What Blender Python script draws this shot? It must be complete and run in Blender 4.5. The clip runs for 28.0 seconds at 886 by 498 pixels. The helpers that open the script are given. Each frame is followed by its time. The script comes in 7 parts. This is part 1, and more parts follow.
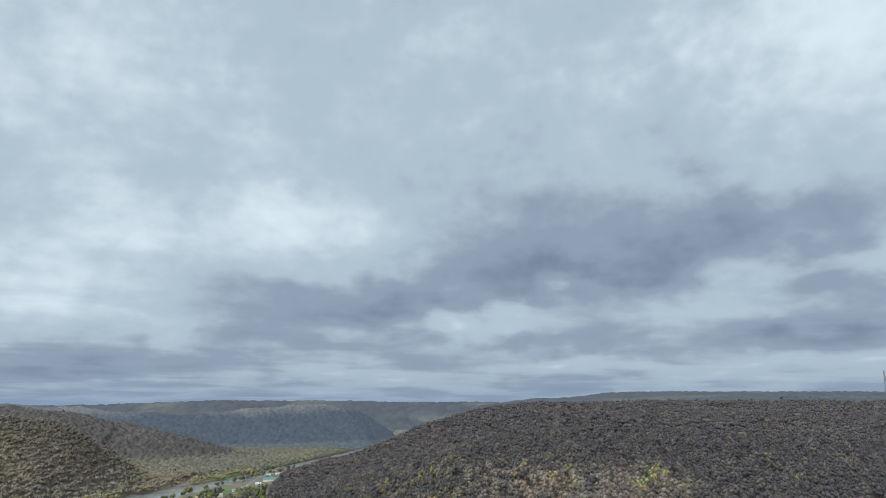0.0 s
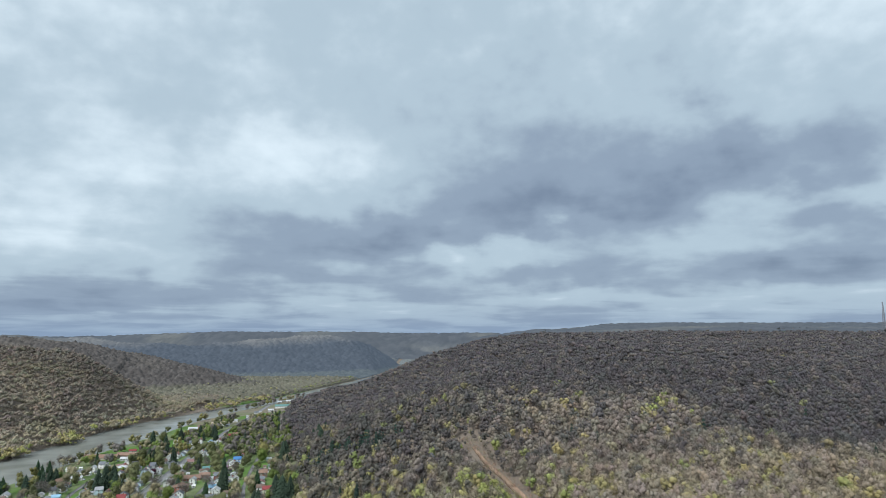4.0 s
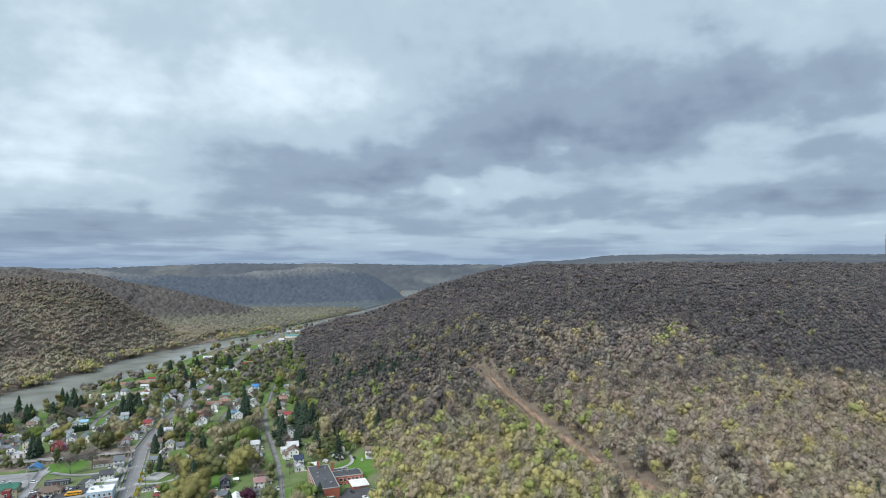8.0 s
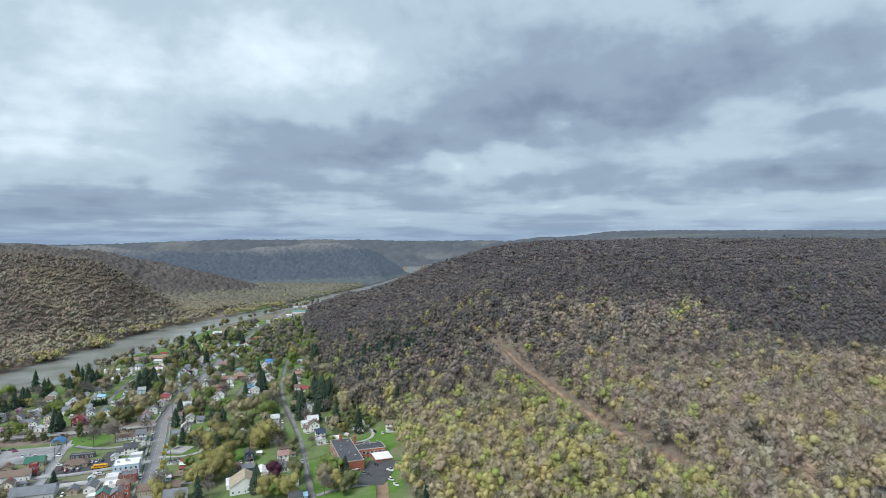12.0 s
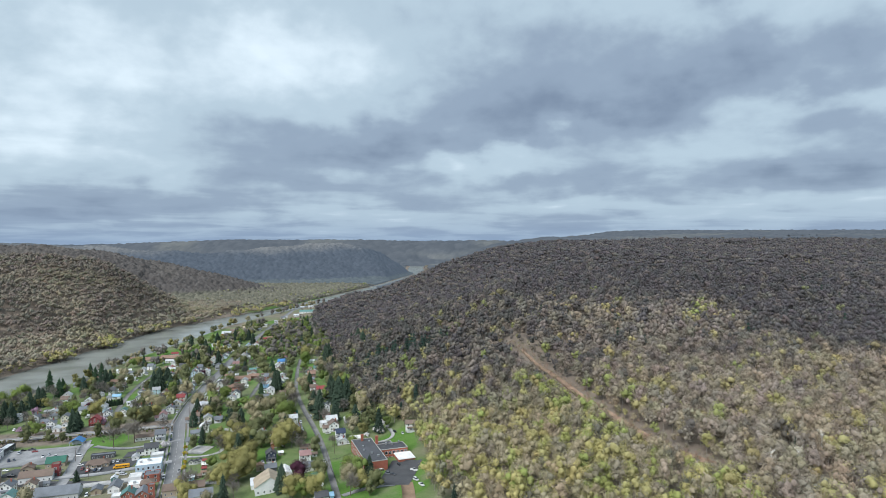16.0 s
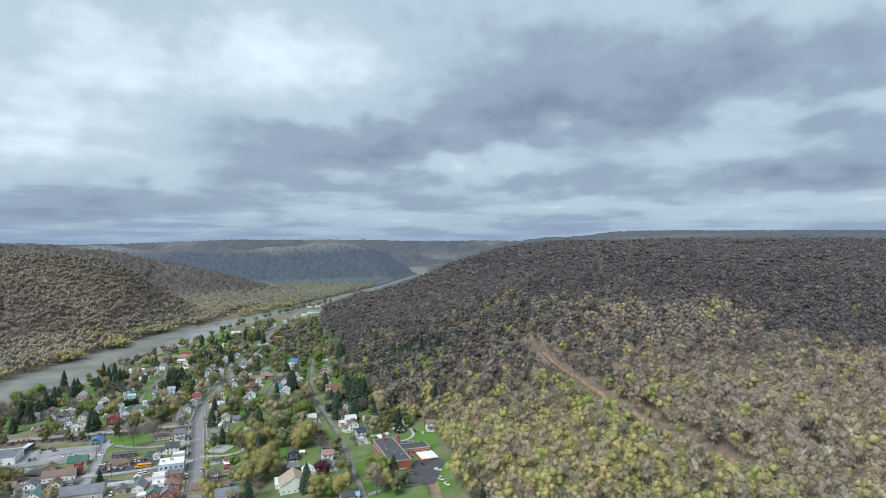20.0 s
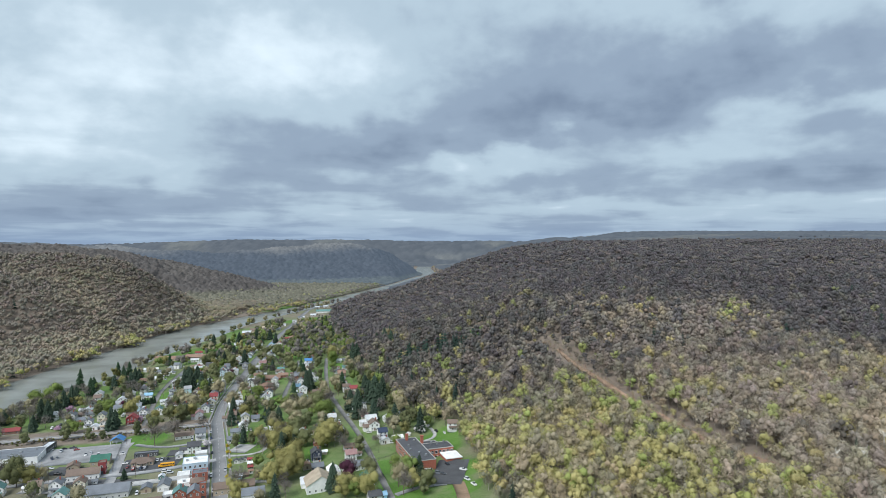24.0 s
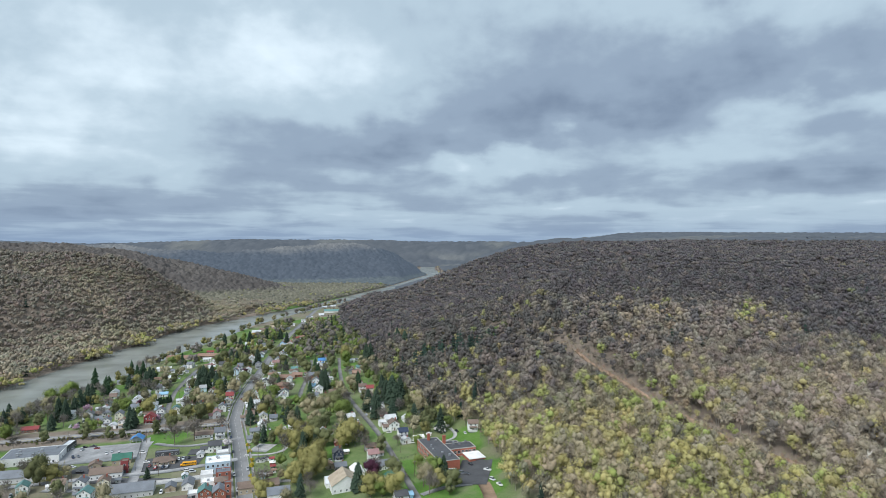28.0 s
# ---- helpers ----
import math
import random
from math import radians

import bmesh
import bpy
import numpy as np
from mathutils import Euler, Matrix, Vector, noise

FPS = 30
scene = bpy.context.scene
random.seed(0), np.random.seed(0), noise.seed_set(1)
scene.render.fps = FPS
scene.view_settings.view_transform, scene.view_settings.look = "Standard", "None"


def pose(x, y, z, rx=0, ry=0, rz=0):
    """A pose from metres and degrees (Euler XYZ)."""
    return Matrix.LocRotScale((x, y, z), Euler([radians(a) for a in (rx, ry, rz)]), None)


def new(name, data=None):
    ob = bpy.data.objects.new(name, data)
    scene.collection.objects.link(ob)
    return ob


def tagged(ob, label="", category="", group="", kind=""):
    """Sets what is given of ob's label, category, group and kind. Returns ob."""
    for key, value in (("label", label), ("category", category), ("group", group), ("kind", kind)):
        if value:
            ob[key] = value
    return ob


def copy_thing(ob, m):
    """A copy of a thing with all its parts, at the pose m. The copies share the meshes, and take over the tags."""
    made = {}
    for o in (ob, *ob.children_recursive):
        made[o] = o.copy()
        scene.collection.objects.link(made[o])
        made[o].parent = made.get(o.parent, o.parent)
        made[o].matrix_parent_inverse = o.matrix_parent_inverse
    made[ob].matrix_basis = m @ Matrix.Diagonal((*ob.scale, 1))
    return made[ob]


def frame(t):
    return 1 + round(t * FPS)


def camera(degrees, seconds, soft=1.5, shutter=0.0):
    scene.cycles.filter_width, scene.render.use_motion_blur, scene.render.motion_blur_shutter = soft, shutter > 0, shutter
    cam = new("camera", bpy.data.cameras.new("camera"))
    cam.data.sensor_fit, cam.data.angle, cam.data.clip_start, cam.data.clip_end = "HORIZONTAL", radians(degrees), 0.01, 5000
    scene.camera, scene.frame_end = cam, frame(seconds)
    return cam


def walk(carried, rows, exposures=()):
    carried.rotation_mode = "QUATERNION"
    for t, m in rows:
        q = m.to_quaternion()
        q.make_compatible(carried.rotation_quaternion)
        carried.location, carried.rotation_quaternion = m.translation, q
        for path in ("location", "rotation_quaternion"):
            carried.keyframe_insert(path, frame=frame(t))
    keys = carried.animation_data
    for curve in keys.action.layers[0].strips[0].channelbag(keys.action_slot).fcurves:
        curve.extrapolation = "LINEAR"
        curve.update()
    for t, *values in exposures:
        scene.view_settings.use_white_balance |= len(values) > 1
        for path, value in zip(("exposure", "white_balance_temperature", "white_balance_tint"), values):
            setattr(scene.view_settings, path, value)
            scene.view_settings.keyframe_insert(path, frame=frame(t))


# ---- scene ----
cam = camera(72.2, 28.0, soft=0.5)
METRES, EYE, TILT, LEAN, TURN = 113.0, 176.0, 14.2, 0.0, 0.0
ROWS = [
    (0.0, 0.0, 0.0, 0.0, 0.0, 0.0, -0.0),
    (0.5, -0.0169, 0.0062, -0.0026, -0.01, -0.52, 0.02),
    (1.0, -0.0331, 0.0113, -0.0047, -0.0, -1.35, 0.01),
    (1.5, -0.0519, 0.0158, -0.0066, -0.03, -2.22, 0.0),
    (2.0, -0.0704, 0.0213, -0.0093, -0.06, -3.05, 0.02),
    (2.5, -0.0873, 0.0246, -0.0109, -0.06, -3.88, 0.02),
    (3.0, -0.1012, 0.0321, -0.0141, -0.04, -4.68, 0.03),
    (3.5, -0.1167, 0.0353, -0.0174, -0.03, -5.46, 0.04),
    (5.5, -0.1917, 0.0491, -0.0186, -0.06, -8.72, 0.07),
    (6.0, -0.2094, 0.051, -0.0197, -0.07, -9.51, 0.09),
    (6.5, -0.2277, 0.0527, -0.0211, -0.06, -10.28, 0.08),
    (7.0, -0.2446, 0.0551, -0.022, -0.05, -11.05, 0.06),
    (7.5, -0.2621, 0.0579, -0.0216, -0.05, -11.86, 0.08),
    (8.0, -0.28, 0.0588, -0.0242, -0.05, -12.64, 0.06),
    (8.5, -0.2974, 0.0617, -0.0238, -0.06, -13.44, 0.08),
    (9.0, -0.3154, 0.0631, -0.0245, -0.06, -14.27, 0.07),
    (9.5, -0.3332, 0.0646, -0.0252, -0.06, -14.85, 0.07),
    (10.0, -0.3512, 0.0645, -0.027, -0.07, -14.9, 0.07),
    (10.5, -0.3688, 0.0651, -0.0271, -0.07, -14.9, 0.08),
    (11.0, -0.3866, 0.0656, -0.028, -0.07, -14.91, 0.1),
    (11.5, -0.4044, 0.0662, -0.0286, -0.07, -14.91, 0.1),
    (12.0, -0.4219, 0.0668, -0.0293, -0.06, -14.9, 0.1),
    (12.5, -0.4396, 0.0674, -0.0303, -0.06, -14.88, 0.1),
    (14.5, -0.5121, 0.0668, -0.0281, -0.06, -14.97, 0.1),
    (15.0, -0.5296, 0.067, -0.0291, -0.05, -14.95, 0.11),
    (15.5, -0.547, 0.0678, -0.0296, -0.04, -14.94, 0.12),
    (16.0, -0.5647, 0.0684, -0.0301, -0.04, -14.91, 0.13),
    (16.5, -0.582, 0.0687, -0.0311, -0.03, -14.92, 0.12),
    (17.0, -0.5999, 0.069, -0.0319, -0.02, -14.91, 0.12),
    (17.5, -0.6172, 0.0694, -0.0328, -0.01, -14.9, 0.13),
    (18.0, -0.6353, 0.0695, -0.0336, -0.0, -14.89, 0.14),
    (18.5, -0.6526, 0.07, -0.0345, 0.01, -14.89, 0.14),
    (19.0, -0.6704, 0.0702, -0.0353, 0.02, -14.89, 0.14),
    (19.5, -0.6881, 0.0701, -0.0363, 0.03, -14.88, 0.14),
    (20.0, -0.7056, 0.0708, -0.0369, 0.05, -14.88, 0.13),
    (20.5, -0.7231, 0.0714, -0.0378, 0.07, -14.88, 0.14),
    (21.0, -0.741, 0.0715, -0.0388, 0.09, -14.87, 0.13),
    (21.5, -0.7583, 0.0721, -0.0395, 0.12, -14.88, 0.12),
    (23.5, -0.8303, 0.0747, -0.0412, 0.25, -14.87, 0.09),
    (24.0, -0.8482, 0.0751, -0.0419, 0.28, -14.86, 0.08),
    (24.5, -0.866, 0.0755, -0.0428, 0.32, -14.86, 0.06),
    (25.0, -0.8842, 0.0759, -0.0427, 0.34, -14.88, 0.04),
    (25.5, -0.9021, 0.0765, -0.0434, 0.36, -14.87, 0.03),
    (26.0, -0.9197, 0.0768, -0.0448, 0.39, -14.83, 0.01),
    (26.5, -0.9379, 0.0772, -0.0454, 0.41, -14.83, -0.03),
    (27.0, -0.9547, 0.0771, -0.0464, 0.44, -14.83, -0.06),
    (27.5, -0.9721, 0.0781, -0.0465, 0.45, -14.84, -0.07),
    (28.0, -0.9895, 0.0784, -0.0475, 0.47, -14.82, -0.07),
]
walk(cam, [(t, pose(0, 0, EYE, TILT, LEAN, TURN) @ pose(METRES * x, METRES * y, METRES * z, 90 + pitch, roll, yaw)) for t, x, y, z, yaw, pitch, roll in ROWS], exposures=[(0.0, -0.12, 6300, 10), (3.0, -0.05, 6250, 10), (9.0, 0.08, 6200, 10), (28.0, 0.08, 6200, 10)])

# ---- world, sun ----
wd = bpy.data.worlds.new("sky")
scene.world = wd
wd.use_nodes = True
SUN_EL, SUN_AZ = 46.0, 215.0  # behind the flight line and to its left


def nd(tree, kind, **values):
    n = tree.nodes.new(kind)
    for k, v in values.items():
        if k in n.inputs:
            n.inputs[k].default_value = v
    return n


def op(tree, what, a, b=None, c=None):
    n = tree.nodes.new("ShaderNodeMath")
    n.operation = what
    for i, v in enumerate((a, b, c)):
        if v is None:
            continue
        if isinstance(v, (int, float)):
            n.inputs[i].default_value = v
        else:
            tree.links.new(v, n.inputs[i])
    return n.outputs[0]


def build_sky():
    tr = wd.node_tree
    tr.nodes.clear()
    ln = tr.links.new
    out = tr.nodes.new("ShaderNodeOutputWorld")
    bg = tr.nodes.new("ShaderNodeBackground")
    ln(bg.outputs[0], out.inputs[0])
    tc = tr.nodes.new("ShaderNodeTexCoord")
    nrm = tr.nodes.new("ShaderNodeVectorMath")
    nrm.operation = "NORMALIZE"
    ln(tc.outputs["Generated"], nrm.inputs[0])
    sep = tr.nodes.new("ShaderNodeSeparateXYZ")
    ln(nrm.outputs[0], sep.inputs[0])
    dx, dy, dz = sep.outputs
    up = op(tr, "ADD", op(tr, "MAXIMUM", dz, 0.0), 0.2)
    px, py = op(tr, "DIVIDE", dx, up), op(tr, "DIVIDE", dy, up)
    com = tr.nodes.new("ShaderNodeCombineXYZ")
    ln(px, com.inputs[0]), ln(py, com.inputs[1])
    az = op(tr, "MULTIPLY", op(tr, "ARCTAN2", dx, dy), 57.2958)
    el = op(tr, "MULTIPLY", op(tr, "ARCSINE", dz), 57.2958)
    ang = tr.nodes.new("ShaderNodeCombineXYZ")
    ln(op(tr, "MULTIPLY", az, 0.09), ang.inputs[0])
    ln(op(tr, "MULTIPLY", op(tr, "POWER", op(tr, "MAXIMUM", el, 0.0), 0.8), 0.29), ang.inputs[1])
    # cloud deck: large flat masses, and soft heaped edges
    vals = []
    for scale, detail, rough, dist, vec in ((0.9, 5.0, 0.5, 0.0, com), (1.0, 6.0, 0.5, 0.12, ang)):
        n = nd(tr, "ShaderNodeTexNoise", Scale=scale, Detail=detail, Roughness=rough, Distortion=dist)
        ln(vec.outputs[0], n.inputs["Vector"])
        vals.append(n.outputs["Fac"])
    v = op(tr, "ADD", op(tr, "MULTIPLY", op(tr, "SUBTRACT", vals[0], 0.5), 0.25), op(tr, "MULTIPLY", op(tr, "SUBTRACT", vals[1], 0.5), 0.4))
    # the rows of small clouds far off, seen edge on
    up = op(tr, "ADD", op(tr, "MAXIMUM", dz, 0.0), 0.075)
    com = tr.nodes.new("ShaderNodeCombineXYZ")
    ln(op(tr, "DIVIDE", dx, up), com.inputs[0]), ln(op(tr, "DIVIDE", dy, up), com.inputs[1])
    n = nd(tr, "ShaderNodeTexNoise", Scale=0.75, Detail=5.0, Roughness=0.5, Distortion=0.4)
    ln(com.outputs[0], n.inputs["Vector"])
    v = op(tr, "ADD", v, op(tr, "MULTIPLY", op(tr, "SUBTRACT", n.outputs["Fac"], 0.5), op(tr, "MULTIPLY", op(tr, "EXPONENT", op(tr, "MULTIPLY", el, -0.075)), 0.95)))
    # the great banks of the deck, by bearing and height in degrees
    heap = []
    for off, scale in ((3.0, 1.7), (11.0, 1.9), (7.0, 5.5)):
        n = nd(tr, "ShaderNodeTexNoise", Scale=scale, Detail=5.0, Roughness=0.46)
        sh = tr.nodes.new("ShaderNodeVectorMath")
        sh.inputs[1].default_value = (off, 2 * off, 0)
        ln(ang.outputs[0], sh.inputs[0]), ln(sh.outputs[0], n.inputs["Vector"])
        heap.append(op(tr, "SUBTRACT", n.outputs["Fac"], 0.5))
    v = op(tr, "ADD", v, op(tr, "ADD", op(tr, "MULTIPLY", heap[0], 0.26), op(tr, "MULTIPLY", heap[2], 0.16)))
    az = op(tr, "ADD", az, op(tr, "MULTIPLY", heap[0], 17.0))
    low_el = op(tr, "MINIMUM", op(tr, "ADD", op(tr, "MULTIPLY", el, 0.11), 0.2), 1.0)
    el2 = op(tr, "ADD", el, op(tr, "MULTIPLY", op(tr, "MULTIPLY", heap[1], 6.5), low_el))
    for a, e, sa, se, amp in BANKS + BASES:
        da = op(tr, "DIVIDE", op(tr, "SUBTRACT", az, a), 1.2 * sa)
        de = op(tr, "DIVIDE", op(tr, "SUBTRACT", el2, e), 1.3 * se)
        r2 = op(tr, "ADD", op(tr, "MULTIPLY", da, da), op(tr, "MULTIPLY", de, de))
        v = op(tr, "ADD", v, op(tr, "MULTIPLY", op(tr, "EXPONENT", op(tr, "MULTIPLY", r2, -1.0)), 0.68 * amp))
    v = op(tr, "ADD", v, 0.5)
    ramp = tr.nodes.new("ShaderNodeValToRGB")
    ln(v, ramp.inputs[0])
    cr = ramp.color_ramp
    cr.interpolation = "EASE"
    for i, (p, c) in enumerate(((0.08, (0.165, 0.212, 0.285)), (0.36, (0.258, 0.322, 0.4)), (0.62, (0.42, 0.515, 0.575)), (0.95, (0.69, 0.785, 0.83)))):
        e = cr.elements[i] if i < 2 else cr.elements.new(p)
        e.position, e.color = p, (*c, 1)
    sky = tr.nodes.new("ShaderNodeTexSky")
    sky.sky_type, sky.sun_disc = "NISHITA", False
    sky.sun_elevation, sky.sun_rotation = radians(SUN_EL), radians(SUN_AZ)
    scl = tr.nodes.new("ShaderNodeVectorMath")
    scl.operation = "SCALE"
    scl.inputs[3].default_value = 0.07
    ln(sky.outputs[0], scl.inputs[0])
    mix = tr.nodes.new("ShaderNodeMix")
    mix.data_type = "RGBA"
    mix.inputs[0].default_value = 0.93
    ln(scl.outputs[0], mix.inputs[6]), ln(ramp.outputs[0], mix.inputs[7])
    # hazy blue air low over the hills
    low = op(tr, "EXPONENT", op(tr, "MULTIPLY", op(tr, "ABSOLUTE", el), -0.42))
    mix2 = tr.nodes.new("ShaderNodeMix")
    mix2.data_type = "RGBA"
    ln(op(tr, "MULTIPLY", low, 0.72), mix2.inputs[0])
    ln(mix.outputs[2], mix2.inputs[6])
    mix2.inputs[7].default_value = (0.205, 0.285, 0.41, 1)
    ln(mix2.outputs[2], bg.inputs[0])
    bg.inputs[1].default_value = 1.2


BANKS = [(-34, 8.5, 5, 3, 0.30), (-34, 14, 9, 5, 0.28), (-22, 15.5, 9, 4, 0.28), (-8.5, 15, 8, 3.6, 0.3), (-17, 18.5, 6, 3, 0.12), (29, 20.5, 6, 3, 0.14), (-38, 27, 13, 8, 0.3), (38, 27, 11, 8, 0.34), (0, 31, 45, 8, 0.26), (8, 8.2, 5, 1.3, 0.26), (3, 7.4, 4, 1.2, 0.26),
         (13.5, 9.2, 4, 1.2, 0.14), (31, 10.5, 6, 1.4, 0.17), (36, 11.5, 4, 2, 0.2), (-25, 5.6, 4, 0.8, 0.16), (-14, 5.1, 3.5, 0.7, 0.2), (-6, 2.6, 5, 0.7, 0.22), (15, 3.4, 7, 0.5, 0.2), (28, 2.4, 8, 0.7, 0.25)]
BASES = [(-15, 8.6, 9, 2, -0.19), (-5.5, 8.8, 6, 1.8, -0.28), (0, 8.3, 4, 1.4, -0.2), (-27, 10, 6, 2, -0.1), (6.5, 11.5, 7, 2.5, -0.25), (12, 11.3, 6, 1.8, -0.22), (20, 14, 9, 3.2, -0.22), (22, 11.3, 5, 1.4, -0.18), (31, 13.5, 7, 2.2, -0.24), (3, 17, 7, 4, -0.12),
         (-29, 3, 9, 1.3, -0.38), (-16, 6, 5, 1.2, -0.22), (34, 8.4, 6, 1.0, -0.25), (27, 5.2, 5, 0.9, -0.3), (35, 5, 5, 0.9, -0.26), (12, 5.6, 5, 0.8, -0.24), (5, 4.8, 4, 0.6, -0.15), (-25, 19.5, 6, 2, -0.12)]
build_sky()
sun = new("sun", bpy.data.lights.new("sun", "SUN"))
sun.data.energy, sun.data.angle, sun.data.color = 3.1, radians(34), (1.0, 0.975, 0.94)
sun.matrix_world = pose(0, 0, 900, 90 - SUN_EL, 0, 180 - SUN_AZ)

# ---- materials ----
MATS = {}


def mat(name, colour, rough=0.85, grain=0.25, size=1.0, metal=0.0, bump=0.15, spec=0.3, attr="", per=0.0, stain=0.0):
    """A procedural surface: grain and stains at two scales of size metres, a little relief, per-piece variation."""
    if name in MATS:
        return MATS[name]
    m = MATS[name] = bpy.data.materials.new(name)
    m.use_nodes = True
    tr = m.node_tree
    ln = tr.links.new
    bs = tr.nodes["Principled BSDF"]
    bs.inputs["Roughness"].default_value, bs.inputs["Metallic"].default_value = rough, metal
    bs.inputs["Specular IOR Level"].default_value = spec
    geo = tr.nodes.new("ShaderNodeNewGeometry")
    n1 = nd(tr, "ShaderNodeTexNoise", Scale=1.0 / size, Detail=5.0, Roughness=0.6)
    n2 = nd(tr, "ShaderNodeTexNoise", Scale=0.14 / size, Detail=3.0)
    ln(geo.outputs["Position"], n1.inputs["Vector"]), ln(geo.outputs["Position"], n2.inputs["Vector"])
    f = op(tr, "ADD", op(tr, "MULTIPLY", op(tr, "SUBTRACT", n1.outputs["Fac"], 0.5), 2.0 * grain), 1.0)
    f = op(tr, "MULTIPLY", f, op(tr, "ADD", op(tr, "MULTIPLY", op(tr, "SUBTRACT", n2.outputs["Fac"], 0.5), 2.0 * (grain + stain)), 1.0))
    if per:
        oi = tr.nodes.new("ShaderNodeObjectInfo")
        f = op(tr, "MULTIPLY", f, op(tr, "ADD", op(tr, "MULTIPLY", op(tr, "SUBTRACT", oi.outputs["Random"], 0.5), 2 * per), 1.0))
    sc = tr.nodes.new("ShaderNodeVectorMath")
    sc.operation = "SCALE"
    if attr:
        at = tr.nodes.new("ShaderNodeAttribute")
        at.attribute_name = attr
        ln(at.outputs["Color"], sc.inputs[0])
    else:
        sc.inputs[0].default_value = colour
    ln(f, sc.inputs[3])
    ln(sc.outputs[0], bs.inputs["Base Color"])
    if bump:
        bp = nd(tr, "ShaderNodeBump", Strength=bump, Distance=0.2 * size)
        ln(n1.outputs["Fac"], bp.inputs["Height"])
        ln(bp.outputs[0], bs.inputs["Normal"])
    return m


def ground_material():
    m = MATS["ground"] = bpy.data.materials.new("ground")
    m.use_nodes = True
    tr = m.node_tree
    ln = tr.links.new
    bs = tr.nodes["Principled BSDF"]
    bs.inputs["Roughness"].default_value, bs.inputs["Specular IOR Level"].default_value = 0.95, 0.15
    geo = tr.nodes.new("ShaderNodeNewGeometry")
    noises = []
    for s, d in ((0.9, 6.0), (0.06, 5.0), (0.013, 3.0)):
        n = nd(tr, "ShaderNodeTexNoise", Scale=s, Detail=d, Roughness=0.6)
        ln(geo.outputs["Position"], n.inputs["Vector"])
        noises.append(n.outputs["Fac"])
    def ramp(fac, cols):
        r = tr.nodes.new("ShaderNodeValToRGB")
        for i, (p, c) in enumerate(cols):
            e = r.color_ramp.elements[i] if i < 2 else r.color_ramp.elements.new(p)
            e.position, e.color = p, (*c, 1)
        ln(fac, r.inputs[0])
        return r.outputs[0]
    blend = op(tr, "ADD", op(tr, "MULTIPLY", noises[0], 0.45), op(tr, "MULTIPLY", noises[1], 0.55))
    litter = ramp(blend, ((0.3, (0.16, 0.13, 0.104)), (0.55, (0.25, 0.208, 0.166)), (0.75, (0.33, 0.275, 0.22))))
    grass = ramp(blend, ((0.3, (0.065, 0.13, 0.032)), (0.5, (0.11, 0.215, 0.042)), (0.74, (0.19, 0.25, 0.09))))
    at = tr.nodes.new("ShaderNodeAttribute")
    at.attribute_name = "grass"
    mx = tr.nodes.new("ShaderNodeMix")
    mx.data_type = "RGBA"
    fac = op(tr, "SMOOTH_MIN", op(tr, "MAXIMUM", op(tr, "SUBTRACT", op(tr, "MULTIPLY", at.outputs["Fac"], 1.5), op(tr, "MULTIPLY", noises[1], 0.5)), 0.0), 1.0, 0.1)
    ln(fac, mx.inputs[0]), ln(litter, mx.inputs[6]), ln(grass, mx.inputs[7])
    ln(mx.outputs[2], bs.inputs["Base Color"])
    bp = nd(tr, "ShaderNodeBump", Strength=0.4, Distance=0.4)
    ln(noises[0], bp.inputs["Height"]), ln(bp.outputs[0], bs.inputs["Normal"])
    return m


def water_material():
    m = MATS["water"] = bpy.data.materials.new("river_water")
    m.use_nodes = True
    tr = m.node_tree
    ln = tr.links.new
    bs = tr.nodes["Principled BSDF"]
    bs.inputs["Roughness"].default_value = 0.22
    bs.inputs["IOR"].default_value = 1.33
    geo = tr.nodes.new("ShaderNodeNewGeometry")
    n = nd(tr, "ShaderNodeTexNoise", Scale=0.02, Detail=4.0)
    w = nd(tr, "ShaderNodeTexNoise", Scale=0.5, Detail=5.0, Roughness=0.6)
    ln(geo.outputs["Position"], n.inputs["Vector"]), ln(geo.outputs["Position"], w.inputs["Vector"])
    r = tr.nodes.new("ShaderNodeValToRGB")
    r.color_ramp.elements[0].color, r.color_ramp.elements[1].color = (0.19, 0.2, 0.175, 1), (0.29, 0.305, 0.28, 1)
    r.color_ramp.elements[0].position, r.color_ramp.elements[1].position = 0.35, 0.65
    ln(n.outputs["Fac"], r.inputs[0]), ln(r.outputs[0], bs.inputs["Base Color"])
    bp = nd(tr, "ShaderNodeBump", Strength=0.12, Distance=0.5)
    ln(w.outputs["Fac"], bp.inputs["Height"]), ln(bp.outputs[0], bs.inputs["Normal"])
    return m


def woods_material(name, haze_glow=0.0):
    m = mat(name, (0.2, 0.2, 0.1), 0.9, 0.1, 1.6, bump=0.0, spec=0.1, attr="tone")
    if haze_glow:  # haze in the air before hills kilometres off, put into emission
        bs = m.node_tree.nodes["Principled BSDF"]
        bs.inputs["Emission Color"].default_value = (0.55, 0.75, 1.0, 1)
        bs.inputs["Emission Strength"].default_value = haze_glow
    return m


# ---- lie of the land ----


def smooth(a, b, v):
    t = np.clip((v - a) / (b - a), 0, 1)
    return t * t * (3 - 2 * t)


